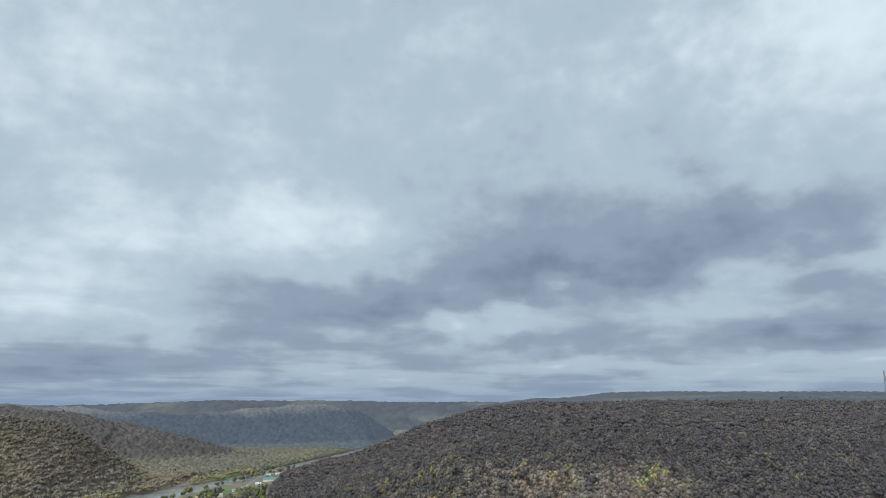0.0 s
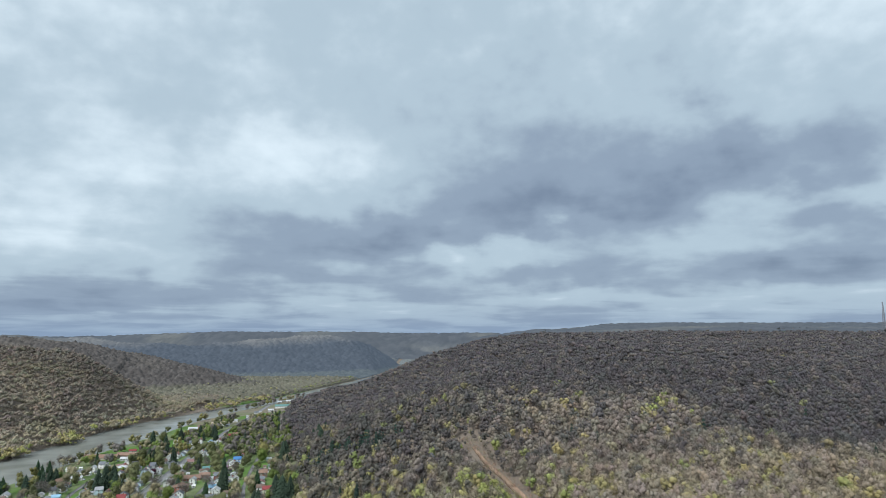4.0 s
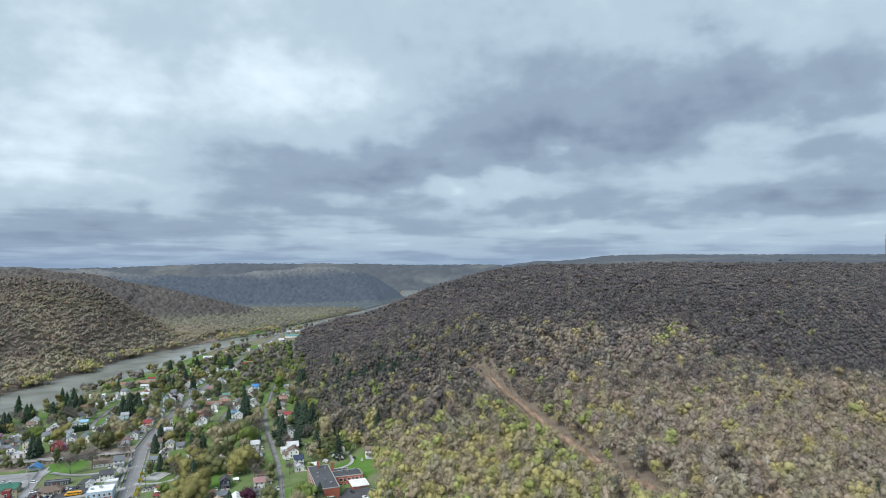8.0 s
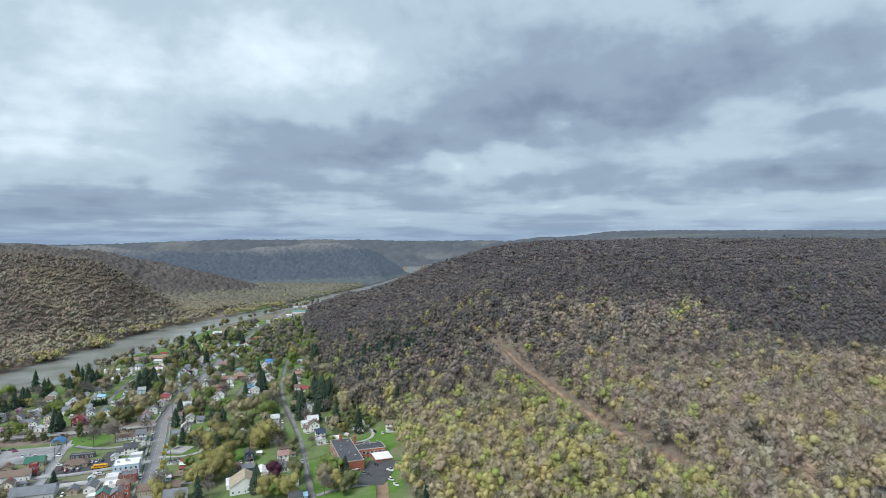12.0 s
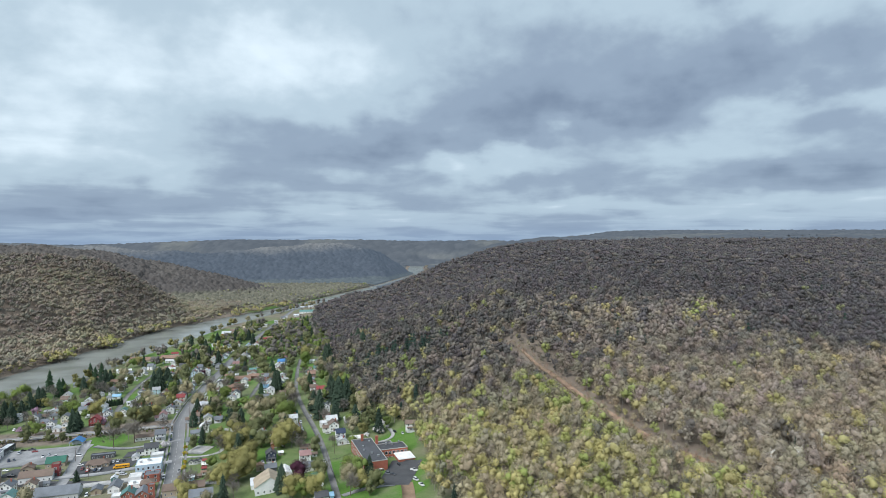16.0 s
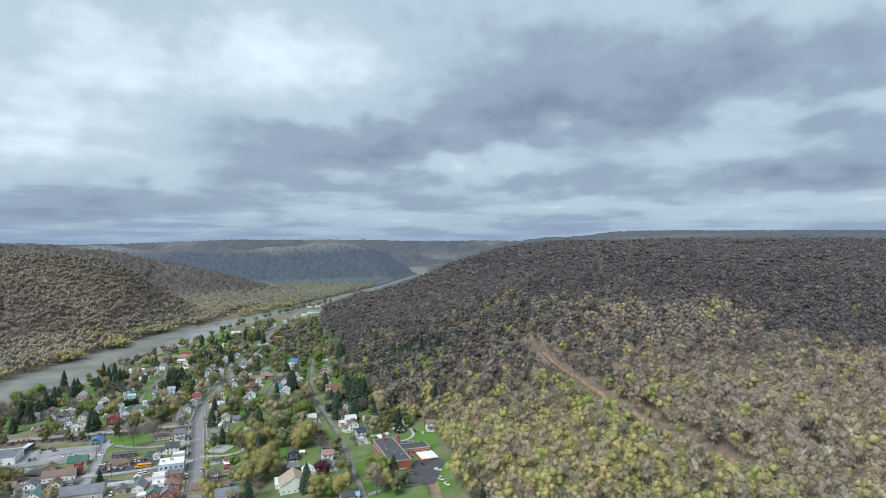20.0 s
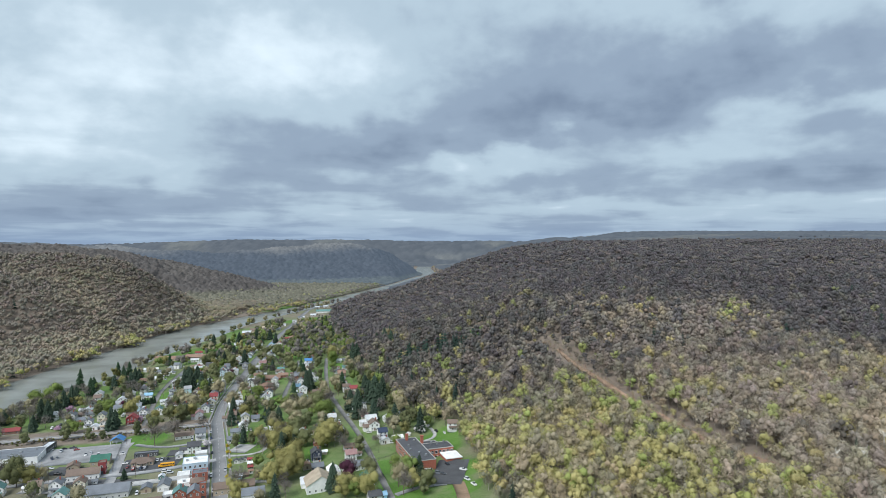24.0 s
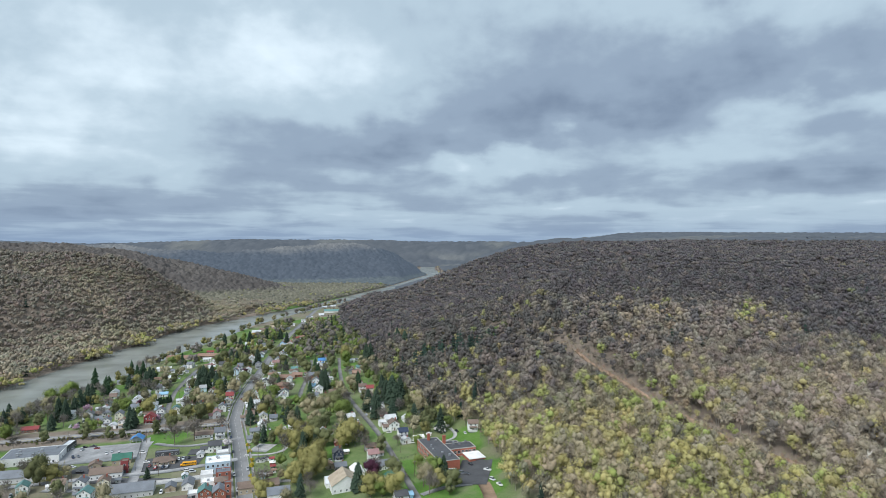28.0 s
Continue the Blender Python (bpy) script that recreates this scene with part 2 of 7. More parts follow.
def along(x, y, pts):
    """Distance to a polyline, side (positive on its right), and each further column of pts at the nearest place."""
    pts = np.array(pts, float)
    best = np.full(np.shape(x), 1e18)
    side = np.zeros(np.shape(x))
    extra = [np.zeros(np.shape(x)) for _ in range(pts.shape[1] - 2)]
    for a, b in zip(pts[:-1], pts[1:]):
        ux, uy = b[0] - a[0], b[1] - a[1]
        t = np.clip(((x - a[0]) * ux + (y - a[1]) * uy) / (ux * ux + uy * uy), 0, 1)
        ex, ey = x - a[0] - t * ux, y - a[1] - t * uy
        d2 = ex * ex + ey * ey
        near = d2 < best
        best = np.where(near, d2, best)
        side = np.where(near, np.sign(ex * uy - ey * ux), side)
        for k, arr in enumerate(extra):
            extra[k] = np.where(near, a[2 + k] + t * (b[2 + k] - a[2 + k]), arr)
    return np.sqrt(best), side, extra


def wave(x, y, s, seed=0):
    """Soft uneven ground, about -1 to 1, at a scale of s metres."""
    p, q = x / s + seed, y / s - seed * 1.7
    return (np.sin(1.3 * p + 1.7 * np.sin(0.9 * q + seed)) + np.sin(1.1 * q - 1.3 * np.sin(1.1 * p)) + 0.7 * np.sin(2.3 * p - 1.9 * q + seed) + 0.5 * np.sin(3.1 * q + 2.9 * p)) / 3.2


RIVER = [(-590, -900, 52), (-592, 300, 52), (-596, 690, 53), (-595, 840, 54), (-597, 950, 54), (-592, 1050, 54), (-588, 1150, 58), (-588, 1235, 60), (-579, 1300, 50), (-558, 1370, 44), (-546, 1440, 40), (-526, 1500, 36), (-498, 1610, 33), (-450, 1790, 34), (-375, 2150, 34), (-292, 2560, 36), (-232, 3000, 38), (-188, 3250, 40), (-178, 3420, 45), (-215, 3650, 50), (-245, 4000, 50), (-252, 4500, 50)]
TOE = [(700, -900), (330, -200), (140, 80), (-30, 280), (-74, 380), (-80, 440), (-92, 500), (-136, 550), (-167, 659), (-202, 776), (-248, 972), (-340, 1264), (-382, 1522), (-352, 1824),
       (-268, 2428), (-185, 2750), (-135, 3000), (-60, 3350), (120, 3800), (700, 4300)]
SPURS = [([(-1500, -600, 165), (-1400, 300, 163), (-1250, 800, 160), (-1050, 1200, 150), (-900, 1330, 130), (-812, 1420, 82), (-745, 1490, 30), (-700, 1540, -10)], 0.5),
         ([(-1050, 1150, 146), (-900, 1100, 106), (-790, 1060, 62), (-715, 1020, 14)], 0.6), ([(-880, 1390, 122), (-745, 1290, 58), (-680, 1230, 10)], 0.6),
         ([(-2300, 1500, 165), (-1500, 1900, 150), (-1200, 2000, 136), (-1035, 2060, 104), (-844, 2060, 58), (-653, 2060, 8)], 0.4),
         ([(-2600, 2500, 160), (-1500, 2650, 136), (-1076, 2700, 108), (-905, 2850, 140), (-700, 3000, 155), (-530, 3090, 152), (-450, 3150, 138), (-357, 3230, 102), (-285, 3285, 44), (-250, 3320, 0)], 0.5)]


def land(x, y):
    x, y = np.asarray(x, float), np.asarray(y, float)
    dr, sr, (half,) = along(x, y, RIVER)
    dt, st, _ = along(x, y, TOE)
    bank = np.maximum(dr - half, 0)
    right = sr > 0
    d = dt * st
    foot = 18 - 13 * smooth(700, 1500, y)
    u = bank / (bank + np.maximum(-d, 0) + 1e-6)
    town = -1 + (foot + 0.5) * u * u
    town = town - 3.6 * np.exp(-bank / 18)
    yy = y - 0.35 * x
    top = 0.135 * yy
    lim = 156 + 0.026 * np.clip(y - 1500, 0, 3000) * smooth(-400, 1500, x)
    top = np.clip(lim - 18 * np.logaddexp(0, (lim - top) / 18), 20, None)
    dd = np.maximum(d, 0)
    far = smooth(700, 1300, y)
    rise = top * (1 - np.exp(-(dd / (170 + 150 * far - 60 * smooth(2000, 2600, y))) ** (1 + far))) + 5.0 * wave(x, y, 90) * smooth(20, 200, dd) + 2.0 * wave(x, y, 31, 2) * smooth(20, 120, dd)
    zr = town + np.where(d > 0, rise, 0)
    # far side: flood plain and the spurs that come down to it
    zl = -5.2 + 0.05 * np.minimum(bank, 60)
    for pts, slope in SPURS:
        ds, _, (zc,) = along(x, y, pts)
        ridge = zc - slope * (np.sqrt(ds * ds + 60 ** 2) - 60) + (8 * wave(x, y, 130, 1) + 13 * wave(0.4 * x, y, 62, 1)) * smooth(10, 120, zc)
        zl = zl + 7 * np.logaddexp(0, (np.clip(ridge, -200, 400) - zl) / 7)
    zl = np.minimum(zl, -5.2 + 0.05 * np.minimum(bank, 60) + 0.7 * np.maximum(bank - 12, 0))
    z = np.where(right, zr, zl)
    z = -9 + (z + 9) * smooth(-3, np.where(right, 11, 3), dr - half)
    # the ring of plateau at the end of the valley
    ring = (182 - 16 * smooth(-1400, -3200, x) + 14 * wave(x, y * 0.3, 620, 3) + 6 * wave(x, y, 210, 5)) * smooth(4420, 4860, y + 90 * wave(x, y, 500, 4))
    return np.maximum(z, ring - 9)


# ---- the lines of the streets ----
BYPASS = [(-600, 492), (-545, 511), (-493.8, 527.2), (-443.3, 540), (-407.9, 548.3), (-360.2, 556), (-313, 566)]
MAIN = [(-225, 352), (-242.9, 400.6), (-258.2, 441.9), (-275.9, 488.3), (-296, 539.2), (-310, 573.1), (-325.8, 632.5), (-337.6, 692.4), (-352, 780.8), (-368.3, 876.7), (-384.2, 1001.6), (-400.7, 1117.4), (-413.3, 1253.8), (-431.3, 1408.2), (-448, 1560), (-445, 1674.6), (-430, 1790)]
UPPER = [(-120, 350), (-129.3, 385.4), (-140.1, 421.4), (-152.8, 466.8), (-165.8, 505.7), (-178.5, 539.6), (-194.8, 582), (-211.7, 629.4), (-227.2, 678.3), (-246.2, 766.1), (-262, 850)]
SIDE = [(-377, 572), (-385.6, 595.5), (-406.4, 651.3), (-423, 701.2), (-436.5, 759.1), (-450.2, 835), (-448, 873.5)]



def link_mesh(name, verts, faces, materials, mat_index=None, attrs=None, parent=None):
    """One mesh object out of arrays: faces is an (n, 3) or (n, 4) array."""
    me = bpy.data.meshes.new(name)
    verts, faces = np.asarray(verts, np.float32), np.asarray(faces, np.int32)
    k = faces.shape[1]
    me.vertices.add(len(verts)), me.loops.add(faces.size), me.polygons.add(len(faces))
    me.vertices.foreach_set("co", verts.ravel())
    me.loops.foreach_set("vertex_index", faces.ravel())
    me.polygons.foreach_set("loop_start", np.arange(0, faces.size, k, dtype=np.int32))
    for m in materials:
        me.materials.append(m)
    if mat_index is not None:
        me.polygons.foreach_set("material_index", np.asarray(mat_index, np.int32))
    for key, val in (attrs or {}).items():
        val = np.asarray(val, np.float32)
        if val.ndim == 1:
            me.attributes.new(key, "FLOAT", "POINT").data.foreach_set("value", val)
        else:
            me.attributes.new(key, "FLOAT_COLOR", "POINT").data.foreach_set("color", np.c_[val, np.ones(len(val), np.float32)].ravel())
    me.update(calc_edges=True)
    me.validate()
    ob = new(name, me)
    if parent:
        ob.parent = parent
    return ob


def steps(*runs):
    out = []
    for a, b, s in runs:
        out.extend(np.arange(a, b, s))
    return np.array(out + [runs[-1][1]])


GX = steps((-4800, -1600, 80), (-1600, -700, 18), (-700, 450, 6), (450, 1200, 15), (1200, 4800, 80))
GY = steps((-600, 240, 40), (240, 900, 6), (900, 1700, 14), (1700, 3500, 16), (3500, 4930, 26))
CLEARING = [(94, 358), (76, 394), (54, 467), (33, 542), (14, 608), (-8, 690)]
LAWNS = [(-141, 440, 15), (-94, 500, 15), (-90, 428, 20), (-84, 398, 12), (-106, 478, 24), (-124, 396, 20), (-355, 530, 22), (-265, 640, 24), (-395, 690, 26), (-455, 1010, 46), (-400, 1330, 50), (-232, 790, 18), (-245, 700, 18), (-330, 880, 26), (-205, 470, 18), (-60, 720, 16)]


def build_ground():
    X, Y = np.meshgrid(GX, GY)
    Z = land(X, Y)
    nx, ny = len(GX), len(GY)
    idx = np.arange(nx * ny).reshape(ny, nx)
    faces = np.stack([idx[:-1, :-1], idx[:-1, 1:], idx[1:, 1:], idx[1:, :-1]], -1).reshape(-1, 4)
    dt, st, _ = along(X, Y, TOE)
    dr, sr, (half,) = along(X, Y, RIVER)
    grass = smooth(38, -4, dt * st) * smooth(-2, 8, dr - half) * (sr > 0) * smooth(4400, 4100, Y)
    grass *= 1 - 0.92 * smooth(30, 17, along(X, Y, BYPASS)[0])
    grass *= 0.62 + 0.3 * wave(X, Y, 37, 4) - 0.25 * smooth(500, 440, Y) * (X < -270)
    grass *= 1 - 0.5 * smooth(1150, 1300, Y)
    for x, y, r in LAWNS:
        grass = np.maximum(grass, smooth(1.3 * r, 0.7 * r, np.hypot(X - x, Y - y)))
    grass = np.maximum(grass, 0.8 * (sr < 0) * smooth(60, 20, dr - half) * smooth(1500, 1600, Y) * smooth(2100, 1900, Y))
    # open fields far off on the plateau
    grass = np.maximum(grass, 0.8 * smooth(0.5, 0.7, wave(X, Y, 260, 7)) * (X > 500) * (Y > 2300))
    ob = link_mesh("ground", np.stack([X, Y, Z], -1).reshape(-1, 3), faces, [ground_material()], attrs={"grass": np.clip(grass, 0, 1).ravel()})
    ob.data.polygons.foreach_set("use_smooth", np.ones(len(faces), bool))
    tagged(ob, "valley floor with spring grass rising to leaf-littered wooded hills", "ground", kind="structure")
    return ob


build_ground()


def ribbon(pts, width, lift=0.2, step=6.0, cols=2, z=None):
    """A strip laid along a line on the ground: vertices and quads."""
    pts = np.array(pts, float)
    seg = np.hypot(*np.diff(pts[:, :2], axis=0).T)
    s = np.r_[0, np.cumsum(seg)]
    n = max(int(s[-1] / step), 2)
    q = np.linspace(0, s[-1], n)
    px, py = np.interp(q, s, pts[:, 0]), np.interp(q, s, pts[:, 1])
    for _ in range(2):
        px[1:-1], py[1:-1] = (px[:-2] + 2 * px[1:-1] + px[2:]) / 4, (py[:-2] + 2 * py[1:-1] + py[2:]) / 4
    w = np.interp(q, s, pts[:, 2]) if pts.shape[1] > 2 else np.full(n, width)
    tx, ty = np.gradient(px), np.gradient(py)
    ln = np.hypot(tx, ty)
    nx, ny = ty / ln, -tx / ln
    V = []
    for c in np.linspace(-0.5, 0.5, cols):
        x, y = px + nx * w * c, py + ny * w * c
        V.append(np.c_[x, y, land(x, y) + lift if z is None else np.full(n, z)])
    V = np.stack(V, 1)
    idx = np.arange(n * cols).reshape(n, cols)
    F = np.stack([idx[:-1, :-1], idx[:-1, 1:], idx[1:, 1:], idx[1:, :-1]], -1).reshape(-1, 4)
    return V.reshape(-1, 3), F


V, F = ribbon([(x, y, 2 * h + 16) for x, y, h in RIVER], 0, z=-6.0, step=12)
tagged(link_mesh("water", V, F, [water_material()]), "broad muddy green river reflecting the grey sky", "river", kind="structure")

# ---- trees ----


def rod(p0, p1, r0, r1, n=4):
    p0, p1 = np.array(p0, float), np.array(p1, float)
    d = p1 - p0
    d /= np.linalg.norm(d)
    a = np.cross(d, (0.3, 0.9, 0.1))
    a /= np.linalg.norm(a)
    b = np.cross(d, a)
    ang = np.arange(n) * 2 * np.pi / n
    ring = np.cos(ang)[:, None] * a + np.sin(ang)[:, None] * b
    V = np.r_[p0 + r0 * ring, p1 + r1 * ring]
    i = np.arange(n)
    j = (i + 1) % n
    return V, np.r_[np.c_[i, j, i + n], np.c_[j, j + n, i + n]]


def join(parts):
    V, F, o = [], [], 0
    for v, f in parts:
        V.append(v), F.append(f + o)
        o += len(v)
    return np.concatenate(V), np.concatenate(F)


def slivers(rng, centres, out, width=0.15, long=1.5):
    """Thin twigs that point outwards."""
    n = len(centres)
    a = out + 0.35 * rng.normal(size=(n, 3)) + (0, 0, 0.4)
    a /= np.linalg.norm(a, axis=1)[:, None]
    b = np.cross(a, rng.normal(size=(n, 3)))
    b /= np.linalg.norm(b, axis=1)[:, None]
    s = long * rng.uniform(0.6, 1.4, n)[:, None]
    return np.stack([centres + a * s, centres - a * s + b * width, centres - a * s - b * width], 1).reshape(-1, 3), np.arange(3 * n).reshape(n, 3)


def shards(rng, centres, size, out, loose=0.26):
    """Leaf clumps: an uneven triangle round each centre, lying over the crown's surface."""
    n = len(centres)
    up = out + loose * rng.normal(size=(n, 3))
    up /= np.linalg.norm(up, axis=1)[:, None]
    a = np.cross(up, rng.normal(size=(n, 3)))
    a /= np.linalg.norm(a, axis=1)[:, None]
    b = np.cross(up, a)
    s = size * rng.uniform(0.6, 1.4, n)[:, None]
    v0, v1, v2 = centres + a * s, centres - a * s * 0.5 + b * s * 0.8, centres - a * s * 0.5 - b * s * 0.8
    return np.stack([v0, v1, v2], 1).reshape(-1, 3), np.arange(3 * n).reshape(n, 3)


def lobes(rng, h, r, n, low=0.42):
    c = np.c_[rng.normal(size=(n, 2)) * 0.34 * r, rng.uniform(low + 0.16, 0.86, n) * h]
    c[0, :2] *= 0.3
    return c, rng.uniform(0.5, 0.74, n) * r


def crown_points(rng, h, r, n, lob=7, low=0.42, fill=0.55):
    c, rad = lobes(rng, h, r, lob, low)
    k = rng.integers(0, lob, n)
    d = rng.normal(size=(n, 3))
    d[:, 2] = np.abs(d[:, 2]) * 1.0 - 0.3
    d /= np.linalg.norm(d, axis=1)[:, None]
    p = c[k] + d * (rad[k] * rng.uniform(fill, 1.05, n))[:, None] * (1, 1, 1.15)
    return p, d


def clump(rng, centre, r, n=6, wild=0.16):
    """One closed, uneven clump of a crown."""
    ang = np.arange(n) * 2 * np.pi / n + rng.uniform(0, 6.28)
    low, high = (np.c_[np.cos(ang + o) * q, np.sin(ang + o) * q, np.full(n, z)] for o, q, z in ((0.0, 0.92, -0.28), (0.5, 0.8, 0.52)))
    V = np.r_[low, high, [(0, 0, -0.8), (0, 0, 1.0)]] * rng.uniform(1 - wild, 1 + wild, (2 * n + 2, 1)) * r * (1, 1, 1.12) + centre
    i, j = np.arange(n), (np.arange(n) + 1) % n
    bottom, tip = np.full(n, 2 * n), np.full(n, 2 * n + 1)
    return V, np.r_[np.c_[i, j, i + n], np.c_[j, j + n, i + n], np.c_[i + n, j + n, tip], np.c_[j, i, bottom]]


def clumps(seed, h, r, lob, low, part_of=0.86, n=4):
    """The clumps over which a crown's leaves lie."""
    rng = np.random.default_rng(seed)
    c, rad = lobes(rng, h, r, lob, low)
    return [clump(rng, a, part_of * b, n) for a, b in zip(c, rad)]


def broadleaf(seed, h=17.0, r=5.0, limbs=6, twigs=60, leaves=90, leaf=0.55, low=0.42, lob=5, trunk=0.26, full=0.0):
    """Trunk and limbs; crown of twigs and leaf clumps."""
    rng = np.random.default_rng(seed)
    wood = [rod((0, 0, -1.0), (rng.normal() * 0.4, rng.normal() * 0.4, h * 0.72), trunk, 0.07, 5 if limbs > 3 else 3)]
    for _ in range(limbs):
        z, a = rng.uniform(0.3, 0.62) * h, rng.uniform(0, 6.283)
        l = r * rng.uniform(0.6, 0.95)
        wood.append(rod((0, 0, z), (np.cos(a) * l, np.sin(a) * l, z + l * rng.uniform(0.7, 1.4)), 0.11, 0.03, 3))
    leafy = []
    if twigs:
        p, d = crown_points(rng, h, r, twigs, lob, low, 0.55)
        leafy.append(slivers(rng, p, d))
    if leaves:
        rng = np.random.default_rng(seed)
        p, d = crown_points(rng, h, r, leaves, lob, low, 0.66)
        leafy.append(shards(rng, p, leaf, d))
    if full:
        leafy.extend(clumps(seed, h, r, lob, low, full))
    return join(wood), join(leafy)


def conifer(seed, h=20.0, r=3.6, layers=11, boughs=9, loose=0.0):
    rng = np.random.default_rng(seed)
    wood = rod((0, 0, -1.0), (0, 0, h * 0.97), 0.28, 0.04, 5)
    V = []
    for i in range(layers):
        t = i / (layers - 1)
        z, rad = h * (0.14 + 0.8 * t), r * (1 - t) ** 0.62 + 0.3
        for b in range(boughs):
            a = 6.283 * (b + rng.uniform(-0.4, 0.4)) / boughs + i
            q = rad * rng.uniform(0.65 - loose, 1.12)
            w = 0.5 * q + 0.25
            tip = np.array((np.cos(a) * q, np.sin(a) * q, z - 0.35 * q + rng.normal() * 0.3))
            sx, sy = -np.sin(a) * w * 0.55, np.cos(a) * w * 0.55
            mid = np.array((np.cos(a) * q * 0.45, np.sin(a) * q * 0.45, z - 0.05 * q))
            root = np.array((0, 0, z + 0.09 * h))
            side1, side2 = mid + (sx, sy, -0.25 * q), mid + (-sx, -sy, -0.25 * q)
            V.extend([root, side1, tip, root, tip, side2])
    V = np.array(V)
    return wood, (V, np.arange(len(V)).reshape(-1, 3))


def far_crown(seed, h=16.0, r=5.0, n=10, size=2.4, core=0.57):
    rng = np.random.default_rng(seed)
    p, d = crown_points(rng, h, r, n, 5, 0.42, 0.72)
    return rod((0, 0, -1), (0, 0, h * 0.6), 0.3, 0.1, 3), join(clumps(seed, h, r, 5, 0.42, core, 4) + [shards(rng, p, size, d, 0.22)])


def puff(seed, h=14.0, r=6.0):
    """Low crown for woods kilometres away."""
    rng = np.random.default_rng(seed)
    ang = np.arange(6) * np.pi / 3
    ring1 = np.c_[np.cos(ang) * r, np.sin(ang) * r, np.full(6, h * 0.25)] * rng.uniform(0.75, 1.2, (6, 1))
    ring2 = np.c_[np.cos(ang + 0.5) * r * 0.72, np.sin(ang + 0.5) * r * 0.72, np.full(6, h * 0.72)] * rng.uniform(0.8, 1.15, (6, 1))
    V = np.r_[ring1, ring2, [(0, 0, h)]]
    i, j = np.arange(6), (np.arange(6) + 1) % 6
    return rod((0, 0, -1), (0, 0, h * 0.3), 0.3, 0.2, 3), (V, np.r_[np.c_[i, j, i + 6], np.c_[j, j + 6, i + 6], np.c_[i + 6, j + 6, np.full(6, 12)]])


def plant(name, spots, kinds, which, tones, seed, material, label, category="woods", barks=(0.21, 0.19, 0.168), size=None):
    """A whole wood in one mesh: spots (n, 3), which template each has, and its leaf colour."""
    rng = np.random.default_rng(seed)
    n = len(spots)
    rot, sc = rng.uniform(0, 6.283, n), rng.uniform(0.72, 1.22, n)
    if size is not None:
        sc = sc * size
    sz = sc * rng.uniform(0.9, 1.12, n)
    Vs, Fs, Cs, o = [], [], [], 0
    for k, (wood, leafy) in enumerate(kinds):
        m = np.where(which == k)[0]
        if not len(m):
            continue
        v, f = join([wood, leafy])
        isleaf = np.arange(len(v)) >= len(wood[0])
        c, s = np.cos(rot[m])[:, None], np.sin(rot[m])[:, None]
        P = np.stack([(v[:, 0] * c - v[:, 1] * s) * sc[m][:, None] + spots[m, 0][:, None],
                      (v[:, 0] * s + v[:, 1] * c) * sc[m][:, None] + spots[m, 1][:, None],
                      v[:, 2] * sz[m][:, None] + spots[m, 2][:, None]], -1)
        tri = rng.uniform(0.93, 1.07, (len(m), len(v), 1))
        bk = np.array(barks) * rng.uniform(0.7, 1.7, (len(m), 1, 1))
        col = np.where(isleaf[None, :, None], tones[m][:, None, :] * tri, bk)
        Vs.append(P.reshape(-1, 3)), Cs.append(col.reshape(-1, 3))
        Fs.append((f[None] + (np.arange(len(m)) * len(v))[:, None, None] + o).reshape(-1, 3))
        o += len(m) * len(v)
    ob = link_mesh(name, np.concatenate(Vs), np.concatenate(Fs), [material], attrs={"tone": np.concatenate(Cs)})
    return tagged(ob, label, category, kind="stuff")


def scatter(rng, x0, x1, y0, y1, gap, keep):
    gx, gy = np.meshgrid(np.arange(x0, x1, gap), np.arange(y0, y1, gap))
    x, y = (gx + rng.uniform(-0.55, 0.55, gx.shape) * gap).ravel(), (gy + rng.uniform(-0.55, 0.55, gx.shape) * gap).ravel()
    ok = (x > -150 - 0.79 * y) & (x < 45 + 0.79 * y) & keep(x, y)
    x, y = x[ok], y[ok]
    return np.c_[x, y, land(x, y)]


# the sixth tone is dark and bluish, to stand for cloud shade and haze too
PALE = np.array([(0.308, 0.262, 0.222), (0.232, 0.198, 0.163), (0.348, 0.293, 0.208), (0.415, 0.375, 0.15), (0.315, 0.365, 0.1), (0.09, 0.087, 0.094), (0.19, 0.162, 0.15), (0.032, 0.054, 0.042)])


def tint(rng, x, y, z, share):
    """Leaf colours: share is (n, 8) weights over bare grey, bare brown, tan, yellow, fresh green, dark bare and
    cloud-shaded, reddish, evergreen.
    """
    cs = np.cumsum(share, 1)
    pick = (rng.uniform(0, 1, len(x))[:, None] * cs[:, -1:] > cs).sum(1).clip(0, 7)
    own = PALE[pick]
    around = share[:, :7] @ PALE[:7] / share[:, :7].sum(1)[:, None]
    own = np.where(pick[:, None] == 7, own, around + (0.36 + 0.34 * smooth(0.11, 0.2, around[:, :1])) * (own - around))
    return pick, own * rng.uniform(0.86, 1.14, (len(x), 1)) * rng.uniform(0.95, 1.05, (len(x), 3))


def on_hill(x, y):
    d, s, _ = along(x, y, TOE)
    c, _, _ = along(x, y, CLEARING)
    lawn = np.zeros(len(x), bool)
    for lx, ly, r in LAWNS:
        lawn |= np.hypot(x - lx, y - ly) < r * 0.9
    return (d * s > 3) & ((c > 4.2 + 1.6 * wave(x, y, 11)) | (y > 640 + 30 * wave(x, y, 20))) & ~lawn


